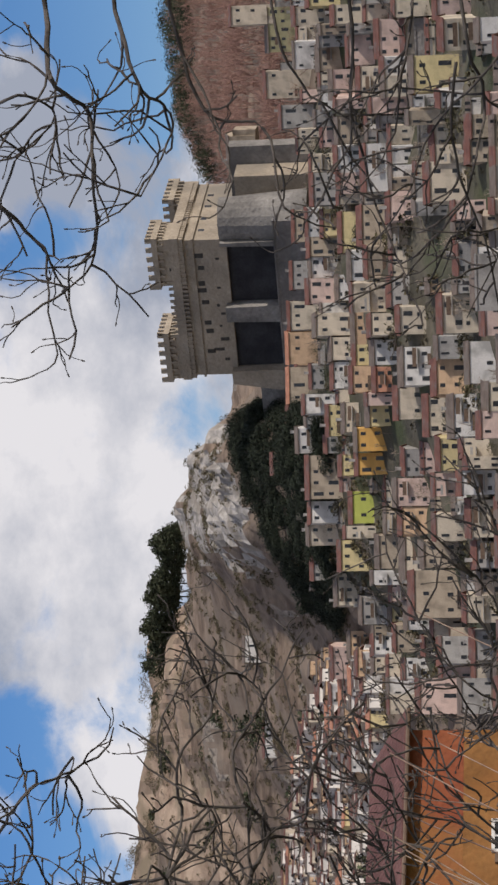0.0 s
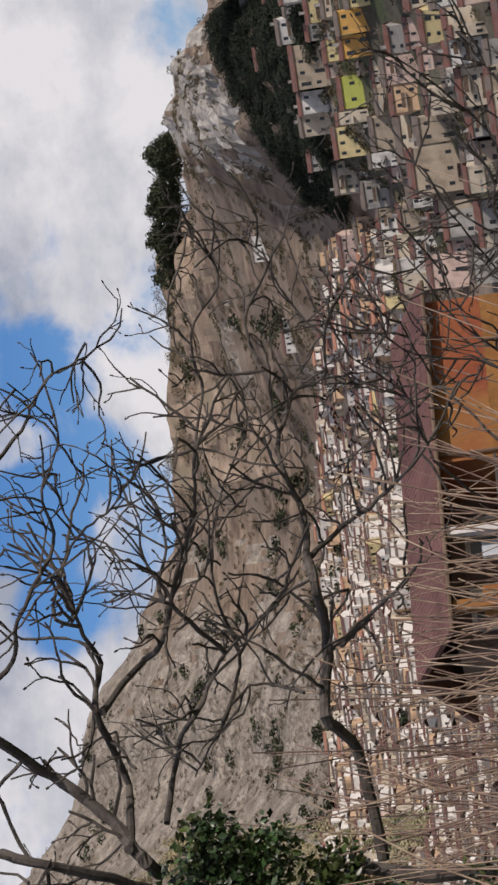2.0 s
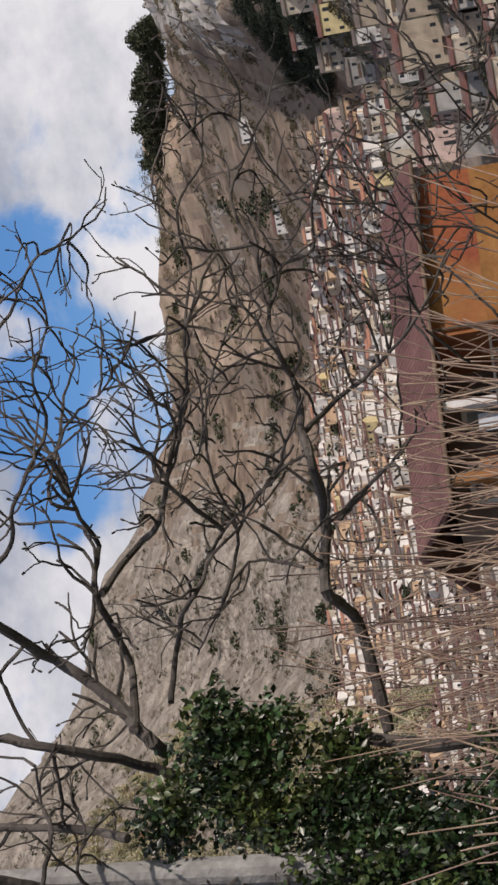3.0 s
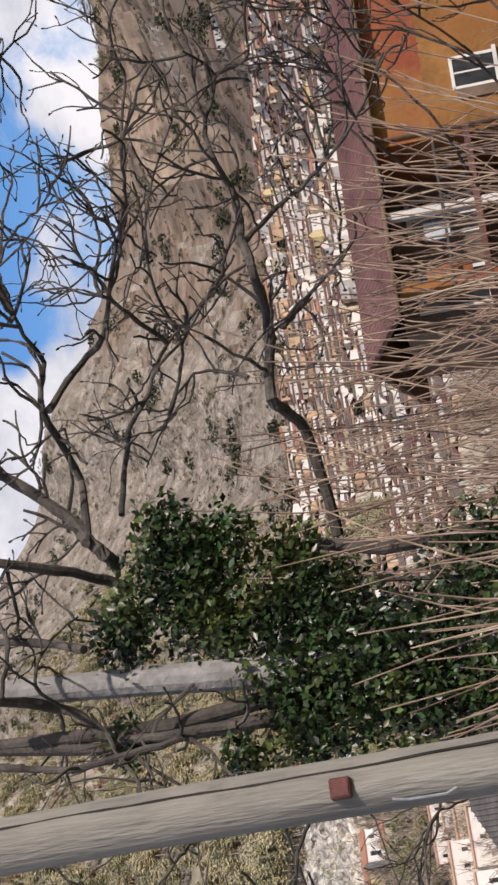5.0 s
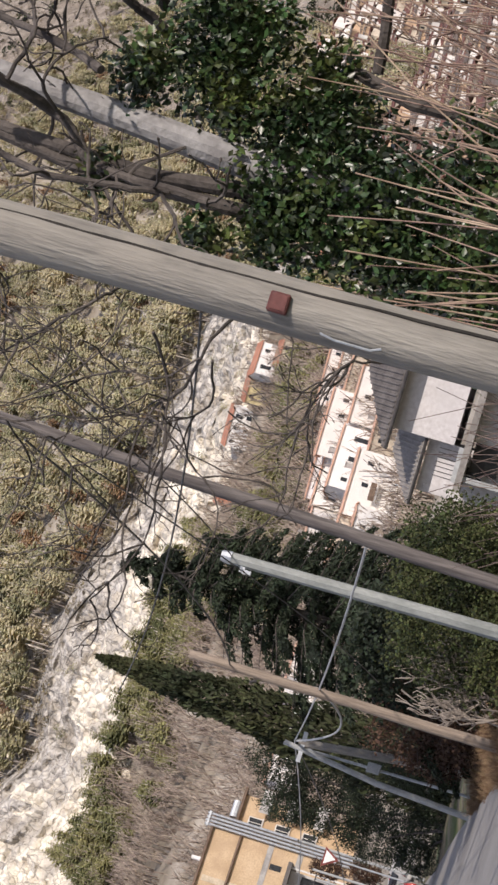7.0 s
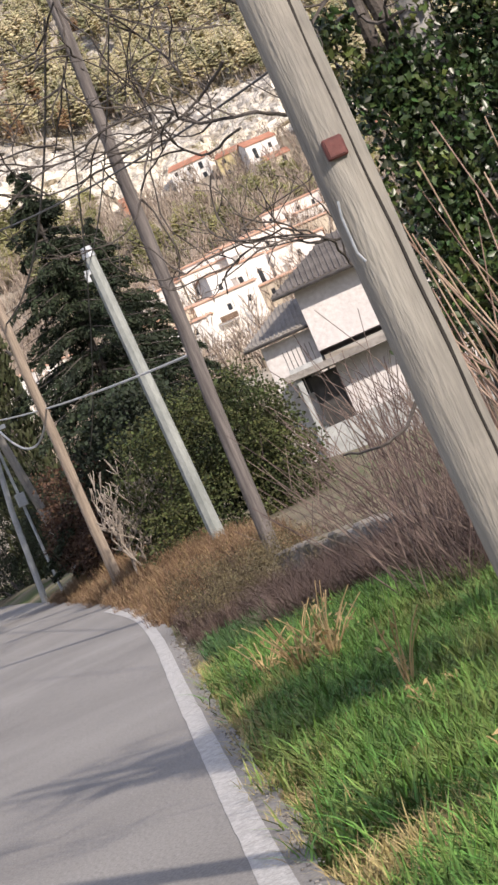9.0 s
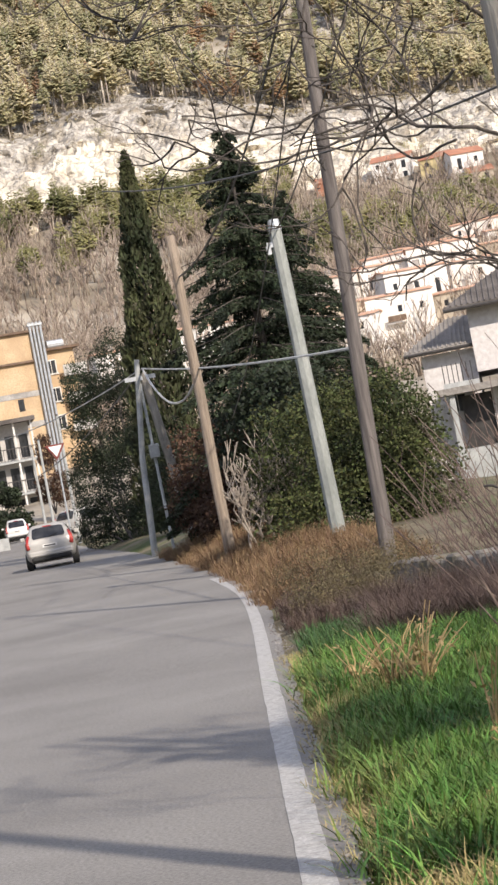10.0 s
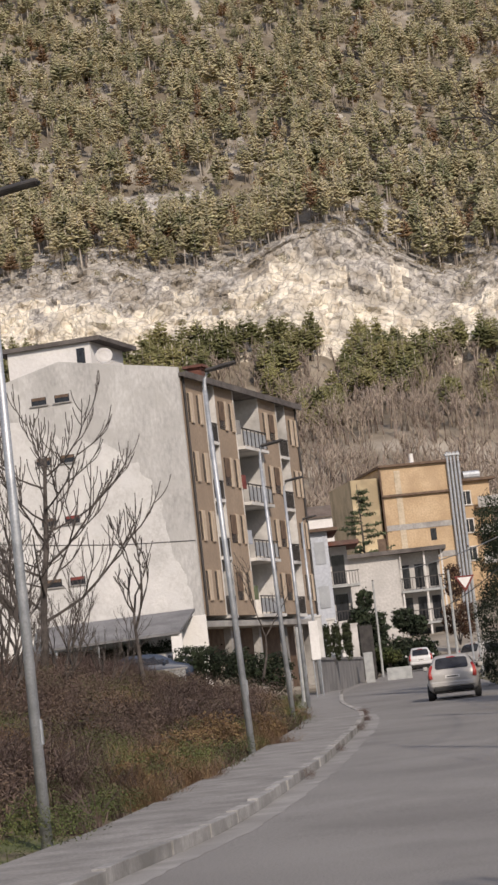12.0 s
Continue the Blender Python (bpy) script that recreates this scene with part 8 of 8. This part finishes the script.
def limb(key, line, d, r0, r1, twigs):
    """A bough along a line of bearings and heights d metres off, with zigzag twigs from it."""
    slim = 0.72 if line[0][0] < 10.6 else 1.0
    ob, fine, rn = TREE[key]
    if line[0][0] > 47:
        line = ((51.5, line[0][1] + 0.3),) + line
    o = ob.matrix_world.translation
    raw = [polar(a, d + 0.25 * math.sin(a * 2.1), high(e, d)) - o for a, e in line]
    pts = []
    for i in range(len(raw) - 1):
        a0, a1, a2, a3 = raw[max(i - 1, 0)], raw[i], raw[i + 1], raw[min(i + 2, len(raw) - 1)]
        for k in range(5):
            t = k / 5
            pts.append(0.5 * ((2 * a1) + (a2 - a0) * t + (2 * a0 - 5 * a1 + 4 * a2 - a3) * t * t + (3 * a1 - a0 - 3 * a2 + a3) * t**3) + Vector((rn.gauss(0, .004), rn.gauss(0, .006), rn.gauss(0, .004))))
    pts.append(raw[-1])
    part("bough", tube(bmesh.new(), pts, r0 * 0.78 * slim, r1 * 0.85 * slim, 8, 0.22), BARK, ob)

    def twig(p, dirv, length, rad, lev):
        q, dd, line = p, dirv, [p]
        n = 5
        for i in range(n):
            dd = (dd + Vector((rn.uniform(-.38, .38), rn.uniform(-.38, .38), rn.uniform(-.28, .40)))).normalized()
            q = q + dd * length / n
            line.append(q)
        tube(fine, line, rad, rad * 0.66, 5, 0.3)
        if lev:
            for i in range(rn.choice((1, 1, 2, 2))):
                e = (dd + Vector((rn.uniform(-1, 1), rn.uniform(-1, 1), rn.uniform(-0.6, 0.9)))).normalized()
                twig(line[rn.randrange(2, n + 1)], e, length * rn.uniform(0.4, 0.75), rad * 0.68, lev - 1)
        else:
            tube(fine, [q, q + dd * 0.02], rad * 1.5, rad * 1.1, 5)
    for i in range(int(twigs * (0.95 if line[0][0] > 10.6 else 0.85))):
        j = rn.randrange(len(pts) // 4, len(pts))
        along = (pts[min(j + 1, len(pts) - 1)] - pts[max(j - 1, 0)]).normalized()
        e = (along * 0.7 + Vector((rn.uniform(-1, 1), rn.uniform(-1, 1), rn.uniform(-0.7, 0.9)))).normalized()
        twig(pts[j], e, rn.uniform(0.22, 0.60), max(0.0074, min(0.012, r1 * 1.25)) * slim, 2)


base = polar(13.1, 12.0)
open_tree("ash", "leafless dark tree with knotty twigs and ivy on its trunk", (base.x, base.y, 0.1))
ash = TREE["ash"][0]
GREY_BARK = mat("grey_bark", (0.20, 0.19, 0.185), (0.32, 0.31, 0.30), 5.0, 0.9, 0.5, 30.0)
part("trunk", tube(bmesh.new(), [(0, 0, -0.5), (0.02, 0, 1.6), (0.0, 0.02, 2.9), (0.10, 0.03, 4.0), (0.20, 0.0, 5.4)], 0.12, 0.062, 12, 0.06), GREY_BARK, ash)
part("trunk", tube(bmesh.new(), [(-0.1, 0.1, 1.6), (-0.08, 0.1, 3.2), (-0.16, 0.05, 3.8), (-0.10, 0.0, 5.4)], 0.06, 0.032, 10, 0.08), BARK, ash)
part("trunk", tube(bmesh.new(), [(-0.2, 0.1, 1.6), (-0.2, 0.1, 3.3), (-0.22, 0.05, 4.2), (-0.05, 0.0, 5.4)], 0.045, 0.028, 10, 0.08), BARK, ash)
part("trunk", tube(bmesh.new(), [(0.55, 0.1, 0.4), (0.62, 0.1, 1.5), (0.66, 0.3, 2.6), (0.75, 0.3, 2.95)], 0.045, 0.034, 10, 0.08), BARK, ash)
limb("ash", ((16.24, 6.11), (18.96, 6.53), (19.86, 6.95), (21.56, 6.97), (22.94, 6.82), (23.75, 7.03)), 12.6, 0.045, 0.032, 6)
limb("ash", ((23.75, 7.03), (24.83, 7.14), (25.77, 7.23), (26.71, 7.38), (27.93, 7.10), (28.64, 7.54)), 12.6, 0.028, 0.008, 12)
limb("ash", ((23.75, 7.03), (24.40, 6.23), (25.17, 4.98), (26.21, 3.69), (27.61, 2.90)), 12.6, 0.022, 0.007, 12)
limb("ash", ((21.50, 6.63), (21.97, 6.06), (22.59, 5.12), (23.12, 4.48)), 12.5, 0.022, 0.007, 7)
limb("ash", ((16.47, 11.49), (16.92, 11.71), (18.08, 12.79), (19.12, 14.03), (20.53, 15.22), (21.65, 16.29)), 12.4, 0.050, 0.030, 10)
limb("ash", ((15.76, 11.45), (16.12, 11.96), (16.97, 13.91), (17.59, 15.62), (18.12, 16.78)), 12.2, 0.040, 0.026, 6)
limb("ash", ((14.51, 12.44), (14.91, 13.77), (15.22, 15.92), (15.47, 17.11)), 12.0, 0.034, 0.022, 4)
limb("ash", ((17.10, 11.96), (18.71, 12.29), (20.59, 12.50), (21.77, 12.67), (22.77, 12.66), (24.30, 13.25)), 12.4, 0.032, 0.010, 16)
limb("ash", ((20.57, 12.36), (21.61, 11.72), (22.20, 10.93), (23.79, 10.25), (25.15, 9.82), (26.49, 9.38), (28.29, 9.14)), 12.4, 0.026, 0.008, 18)
limb("ash", ((17.68, 11.11), (19.08, 11.01), (19.84, 10.45), (20.34, 9.98), (21.69, 9.54), (22.42, 8.37), (23.50, 7.21)), 12.5, 0.022, 0.008, 12)
limb("ash", ((21.69, 9.54), (22.78, 10.14), (23.42, 10.59), (24.72, 10.66), (26.18, 10.84)), 12.4, 0.020, 0.006, 14)
limb("ash", ((21.11, 15.68), (22.10, 14.71), (23.13, 13.99), (24.91, 13.45), (26.28, 13.06), (27.70, 13.02), (29.09, 13.53)), 12.0, 0.020, 0.005, 18)
limb("ash", ((26.57, 14.68), (27.86, 13.89), (28.46, 13.23), (29.16, 12.41), (29.38, 11.67), (29.82, 11.73)), 12.0, 0.014, 0.004, 10)
limb("ash", ((22.77, 12.66), (23.14, 13.15), (24.30, 13.25), (25.07, 12.70), (25.60, 11.63), (26.08, 11.13)), 12.3, 0.016, 0.005, 14)
limb("ash", ((19.60, 9.79), (20.23, 9.27), (21.63, 9.20), (23.35, 9.27), (25.32, 9.16), (27.42, 8.24), (28.73, 8.43)), 12.6, 0.016, 0.005, 16)
limb("ash", ((20.50, 7.41), (20.76, 8.21), (20.73, 8.92), (19.60, 9.79), (18.74, 10.61)), 12.6, 0.014, 0.005, 8)
limb("ash", ((27.93, 7.10), (28.18, 6.15), (29.51, 5.78), (31.00, 4.82)), 12.7, 0.014, 0.005, 10)
limb("ash", ((28.64, 7.54), (29.88, 7.81), (31.15, 7.16), (31.95, 7.71)), 12.7, 0.013, 0.004, 10)
limb("ash", ((28.29, 9.14), (29.69, 9.10), (30.97, 8.45), (32.15, 8.79)), 12.7, 0.013, 0.004, 10)
limb("ash", ((10.15, 10.07), (9.46, 10.91), (8.76, 11.33), (7.36, 12.86), (5.66, 14.24), (5.09, 15.46)), 11.0, 0.020, 0.006, 14)
limb("ash", ((9.42, 8.01), (8.73, 8.15), (7.47, 8.58), (6.49, 9.41), (5.09, 9.14), (4.26, 9.07), (3.00, 9.27)), 11.0, 0.018, 0.006, 14)
limb("ash", ((6.49, 9.41), (5.93, 8.31), (5.23, 7.20)), 11.0, 0.014, 0.005, 7)
limb("ash", ((7.36, 12.86), (5.23, 12.93), (3.26, 13.33), (2.27, 13.52), (0.86, 14.31)), 11.0, 0.014, 0.005, 14)
limb("ash", ((5.23, 12.93), (5.38, 11.90), (4.95, 10.80), (3.84, 9.41)), 11.0, 0.014, 0.005, 9)
limb("ash", ((3.26, 13.33), (2.14, 12.56), (0.88, 12.54)), 11.0, 0.012, 0.004, 7)
limb("ash", ((10.22, 15.16), (8.92, 13.81), (7.50, 13.41), (6.51, 14.24)), 11.0, 0.013, 0.004, 10)
limb("ash", ((7.48, 9.82), (6.92, 11.35), (5.66, 12.59)), 11.0, 0.012, 0.004, 9)
limb("ash", ((10.05, 2.76), (9.38, 4.14), (8.97, 4.97), (7.04, 5.82), (9.27, 6.35)), 10.5, 0.014, 0.005, 9)
limb("ash", ((10.11, 1.68), (9.36, 0.17), (8.46, -0.30), (7.35, -0.16)), 10.8, 0.020, 0.009, 0)
limb("ash", ((10.38, 4.87), (9.35, 4.73), (8.22, 5.31), (6.78, 5.27)), 10.8, 0.014, 0.005, 9)
limb("ash", ((8.52, 9.48), (7.33, 9.02), (5.56, 8.44), (3.34, 8.59), (1.62, 9.24)), 11.0, 0.014, 0.006, 6)
limb("ash", ((8.25, 7.89), (7.15, 7.95), (6.48, 8.90), (6.16, 10.32), (5.16, 11.04)), 11.0, 0.012, 0.004, 12)
limb("ash", ((5.39, 12.36), (4.44, 11.71), (3.04, 11.82), (2.04, 11.71), (0.96, 12.02)), 11.0, 0.010, 0.004, 9)
limb("ash", ((14.07, 15.9), (13.69, 14.96), (13.05, 13.4), (12.23, 12.48), (12.1, 11.16), (12.06, 9.3)), 11.8, 0.038, 0.03, 6)
limb("ash", ((12.04, 15.39), (11.86, 14.5), (11.63, 13.31), (11.78, 11.79), (12.0, 10.28)), 11.8, 0.03, 0.02, 6)
limb("ash", ((12.23, 12.48), (12.22, 11.76), (11.2, 11.28), (10.84, 11.03)), 11.8, 0.014, 0.006, 6)
limb("ash", ((13.05, 13.4), (13.82, 13.74), (14.77, 13.42), (15.36, 12.87)), 11.8, 0.016, 0.006, 8)
limb("ash", ((13.69, 14.69), (14.91, 14.43), (15.64, 14.89), (16.59, 14.57)), 11.8, 0.018, 0.007, 8)
for line in (((24.0, 1.2), (26.0, 2.0), (27.6, 3.4), (29.2, 4.0), (30.6, 5.0)), ((25.0, -0.5), (27.2, 0.8), (29.0, 2.4), (30.8, 3.0)), ((26.5, -1.0), (28.8, 0.4), (30.2, 1.6), (32.0, 2.6)), ((27.0, 0.6), (28.0, 2.2), (28.4, 3.8), (29.6, 5.2)),
             ((29.0, -1.2), (30.5, 0.2), (31.4, 2.0), (33.0, 3.2)), ((24.6, 2.6), (25.8, 3.6), (27.4, 4.2), (28.6, 5.4)), ((30.0, 0.6), (31.6, 1.4), (33.2, 1.2), (34.6, 2.2)), ((31.0, -0.8), (32.8, 0.6), (34.4, 0.8), (36.0, 1.8))):
    limb("ash", line, 13.0, 0.012, 0.005, 11)
tagged(part("twig_mass", TREE["ash"][1], BARK, ash), kind="stuff")
base = polar(52, 12.0)
open_tree("elder", "leafless tree reaching in beside the view of the castle", (base.x, base.y, -0.4))
elder = TREE["elder"][0]
part("trunk", tube(bmesh.new(), [(0, 0, -0.5), (0.05, 0, 1.6), (0, 0.05, 4.5)], 0.12, 0.05, 10, 0.06), BARK, elder)
limb("elder", ((48.54, 12.05), (46.89, 11.61), (45.98, 11.12), (44.38, 10.73), (42.45, 11.16), (41.56, 11.61)), 12.0, 0.022, 0.006, 16)
limb("elder", ((44.66, 14.05), (43.50, 12.89), (42.65, 12.52), (42.35, 12.05)), 12.0, 0.018, 0.005, 6)
limb("elder", ((48.45, 10.30), (46.66, 9.59), (46.10, 9.21), (45.41, 9.10), (43.92, 9.58)), 12.0, 0.018, 0.005, 14)
limb("elder", ((48.38, 8.95), (45.92, 8.26), (45.44, 6.78), (43.51, 6.17), (42.92, 5.09)), 12.0, 0.016, 0.005, 7)
limb("elder", ((47.76, 4.37), (45.62, 4.58), (42.87, 3.86), (41.61, 3.21)), 12.2, 0.016, 0.005, 6)
limb("elder", ((47.63, 1.67), (46.01, 1.29), (44.54, 1.49), (42.39, 2.09)), 12.2, 0.016, 0.005, 5)
limb("elder", ((45.77, 13.98), (46.53, 12.58), (45.95, 11.94), (44.88, 12.81)), 12.0, 0.014, 0.004, 8)
limb("elder", ((47.85, 6.26), (46.20, 5.52), (45.34, 4.46), (44.28, 5.04)), 12.1, 0.012, 0.004, 5)
for line in (((48.2, 0.2), (46.8, 1.0), (45.2, 2.6), (43.6, 3.2), (42.2, 4.4)), ((48.4, 3.0), (46.6, 3.2), (44.9, 3.6), (43.4, 4.8)), ((47.6, -0.6), (45.4, 0.2), (43.0, 0.6), (40.6, 1.8)),
             ((46.9, 1.9), (44.6, 2.0), (42.0, 1.2), (39.4, 0.9))):
    limb("elder", line, 12.1, 0.012, 0.004, 7)
tagged(part("twig_mass", TREE["elder"][1], BARK, elder), kind="stuff")


def ivy():
    rng = np.random.default_rng(77)
    blobs = [at(15.9, 10.3, 12.2, 0.34, 0.25, 0.30), at(17.1, 10.2, 12.3, 0.22, 0.2, 0.20), at(14.8, 11.6, 12.1, 0.28, 0.2, 0.22), at(16.6, 8.9, 12.3, 0.22, 0.2, 0.24), at(14.4, 9.0, 12.1, 0.26, 0.2, 0.2),
             at(13.2, 7.6, 12.0, 0.30, 0.25, 0.34), at(12.2, 6.3, 11.9, 0.30, 0.25, 0.42), at(13.8, 6.0, 12.0, 0.34, 0.25, 0.30), at(11.8, 4.2, 11.8, 0.32, 0.25, 0.42), at(13.3, 4.4, 11.9, 0.40, 0.3, 0.34), at(15.0, 6.6, 12.2, 0.22, 0.2, 0.26), at(11.0, 9.2, 11.9, 0.2, 0.2, 0.16),
             at(12.0, 12.0, 12.0, 0.16, 0.2, 0.14), at(15.3, 9.6, 12.2, 0.4, 0.25, 0.26), at(14.6, 7.6, 12.2, 0.34, 0.25, 0.3), at(16.0, 7.2, 12.4, 0.2, 0.2, 0.2), at(11.6, 7.6, 11.9, 0.2, 0.2, 0.25), at(12.2, 2.0, 11.7, 0.5, 0.4, 0.36), at(14.5, 2.6, 12.2, 0.5, 0.3, 0.35)]
    ob = thing("ivy", "dense glossy dark green ivy climbing the tree", "ivy", (2.7, 11.7, 0.0))
    C = lumps(rng, blobs, 21000, 0.3) - np.array((2.7, 11.7, 0.0))
    out = np.tile(np.array((0.1, -0.5, -0.35)), (len(C), 1))
    V, F = leaves(C, 0.030, rng, 1.8, 0.2, out)
    mesh_of("leaf_mass", V, F, [IVY], ob)
    bm = bmesh.new()
    for i in range(14):
        x = rng.uniform(-0.3, 0.3)
        tube(bm, [(x, 0.1, 0), (x + rng.uniform(-.1, .1), 0.1, 1.5), (x + rng.uniform(-.2, .3), 0.1, 3.4)], 0.02, 0.01, 5)
    part("stem", bm, BARK, ob)


ivy()


def canes(n, az0, az1, d0, d1, seed, label, reach, stuff=None):
    """Upright whippy shoots that rise from the bank and lean to one side."""
    rn = random.Random(seed)
    a = polar((az0 + az1) / 2, d0)
    ob = thing("cane_thicket", label, "thicket", (a.x, a.y, -1.0))
    groups = [bmesh.new() for _ in range(6)]
    for i in range(n):
        az, d = rn.uniform(az0, az1), rn.uniform(d0, d1)
        foot = polar(az, d, -1.6) - Vector((a.x, a.y, -1.0))
        top = high(reach(az) + rn.gauss(0, 1.0) - abs(rn.gauss(0, 1.6)), d) + 1.0
        lx, ly = max(-1.3, min(1.3, rn.gauss(0.1, 0.75))), rn.gauss(0, 0.35)
        if az > 10 and stuff is None:
            lx = max(lx, -0.0175 * d * (az - 10.6))
        if top < foot.z + 0.4:
            continue
        m = 8
        wob, ph = rn.uniform(0.02, 0.07), rn.uniform(0, 6.3)
        pts = [foot + Vector((lx * (k / m) ** 2.2 + wob * math.sin(ph + k * 0.8) + rn.gauss(0, .008), ly * (k / m) ** 2 + wob * math.cos(ph + k * 0.9), (top - foot.z) * k / m)) for k in range(m + 1)]
        tube(groups[i % 6], pts, rn.uniform(0.007, 0.013), 0.004, 5)
        for _ in range(2):
            k = rn.randrange(3, m)
            e = Vector((rn.uniform(-.25, .25), rn.uniform(-.2, .2), rn.uniform(0.15, 0.5)))
            tube(groups[i % 6], [pts[k], pts[k] + e * 0.6, pts[k] + e], 0.004, 0.002, 4)
    for g in groups:
        tagged(part("cane_mass", g, stuff or CANE, ob), kind="stuff")


canes(230, 10.6, 24.5, 11.6, 16.0, 81, "dense thicket of pale upright canes beside the tree", lambda az: 8.4 - 0.42 * abs(az - 15.5))
BRAMBLE = mat("bramble_stems", (0.065, 0.046, 0.042), (0.17, 0.122, 0.104), 3.0, 0.8, 0.0, 12.0, vary=0.4)
canes(560, 7.9, 13.5, 18.5, 28.0, 82, "grey-brown thicket of bare bramble stems beyond the pole", lambda az: 0.9, BRAMBLE)
canes(130, 6.4, 8.8, 29.5, 36.0, 83, "grey-brown bare stems before the white house", lambda az: 0.2 - 0.5 * max(0.0, 7.6 - az), BRAMBLE)
canes(60, 12.0, 15.6, 9.8, 11.3, 85, "pale leaning canes in front of the ivy", lambda az: 4.4)
canes(12, 22.0, 30.0, 15.0, 19.0, 84, "loose pale canes before the orange house", lambda az: 2.6)
rn = random.Random(41)
spots = []
for k in range(700):
    az = rn.uniform(4.4, 15.0)
    d = rn.uniform(22.5, 27.5) if az < 8.6 else rn.uniform(18.5, 30.0)
    p = polar(az, d)
    spots.append((rn.randrange(5), p.x, p.y, near_z(p.x, p.y) - 0.05, (rn.uniform(0.3, 0.7) if az < 8.6 else rn.uniform(0.35, 0.9)), rn.uniform(0, 6.28), rn.uniform(0.9, 1.6)))
scatter("bramble_patch", SPRAYS, spots, (WEED_DARK,), "dense tangle of purplish-brown brambles behind the verge", "brambles")
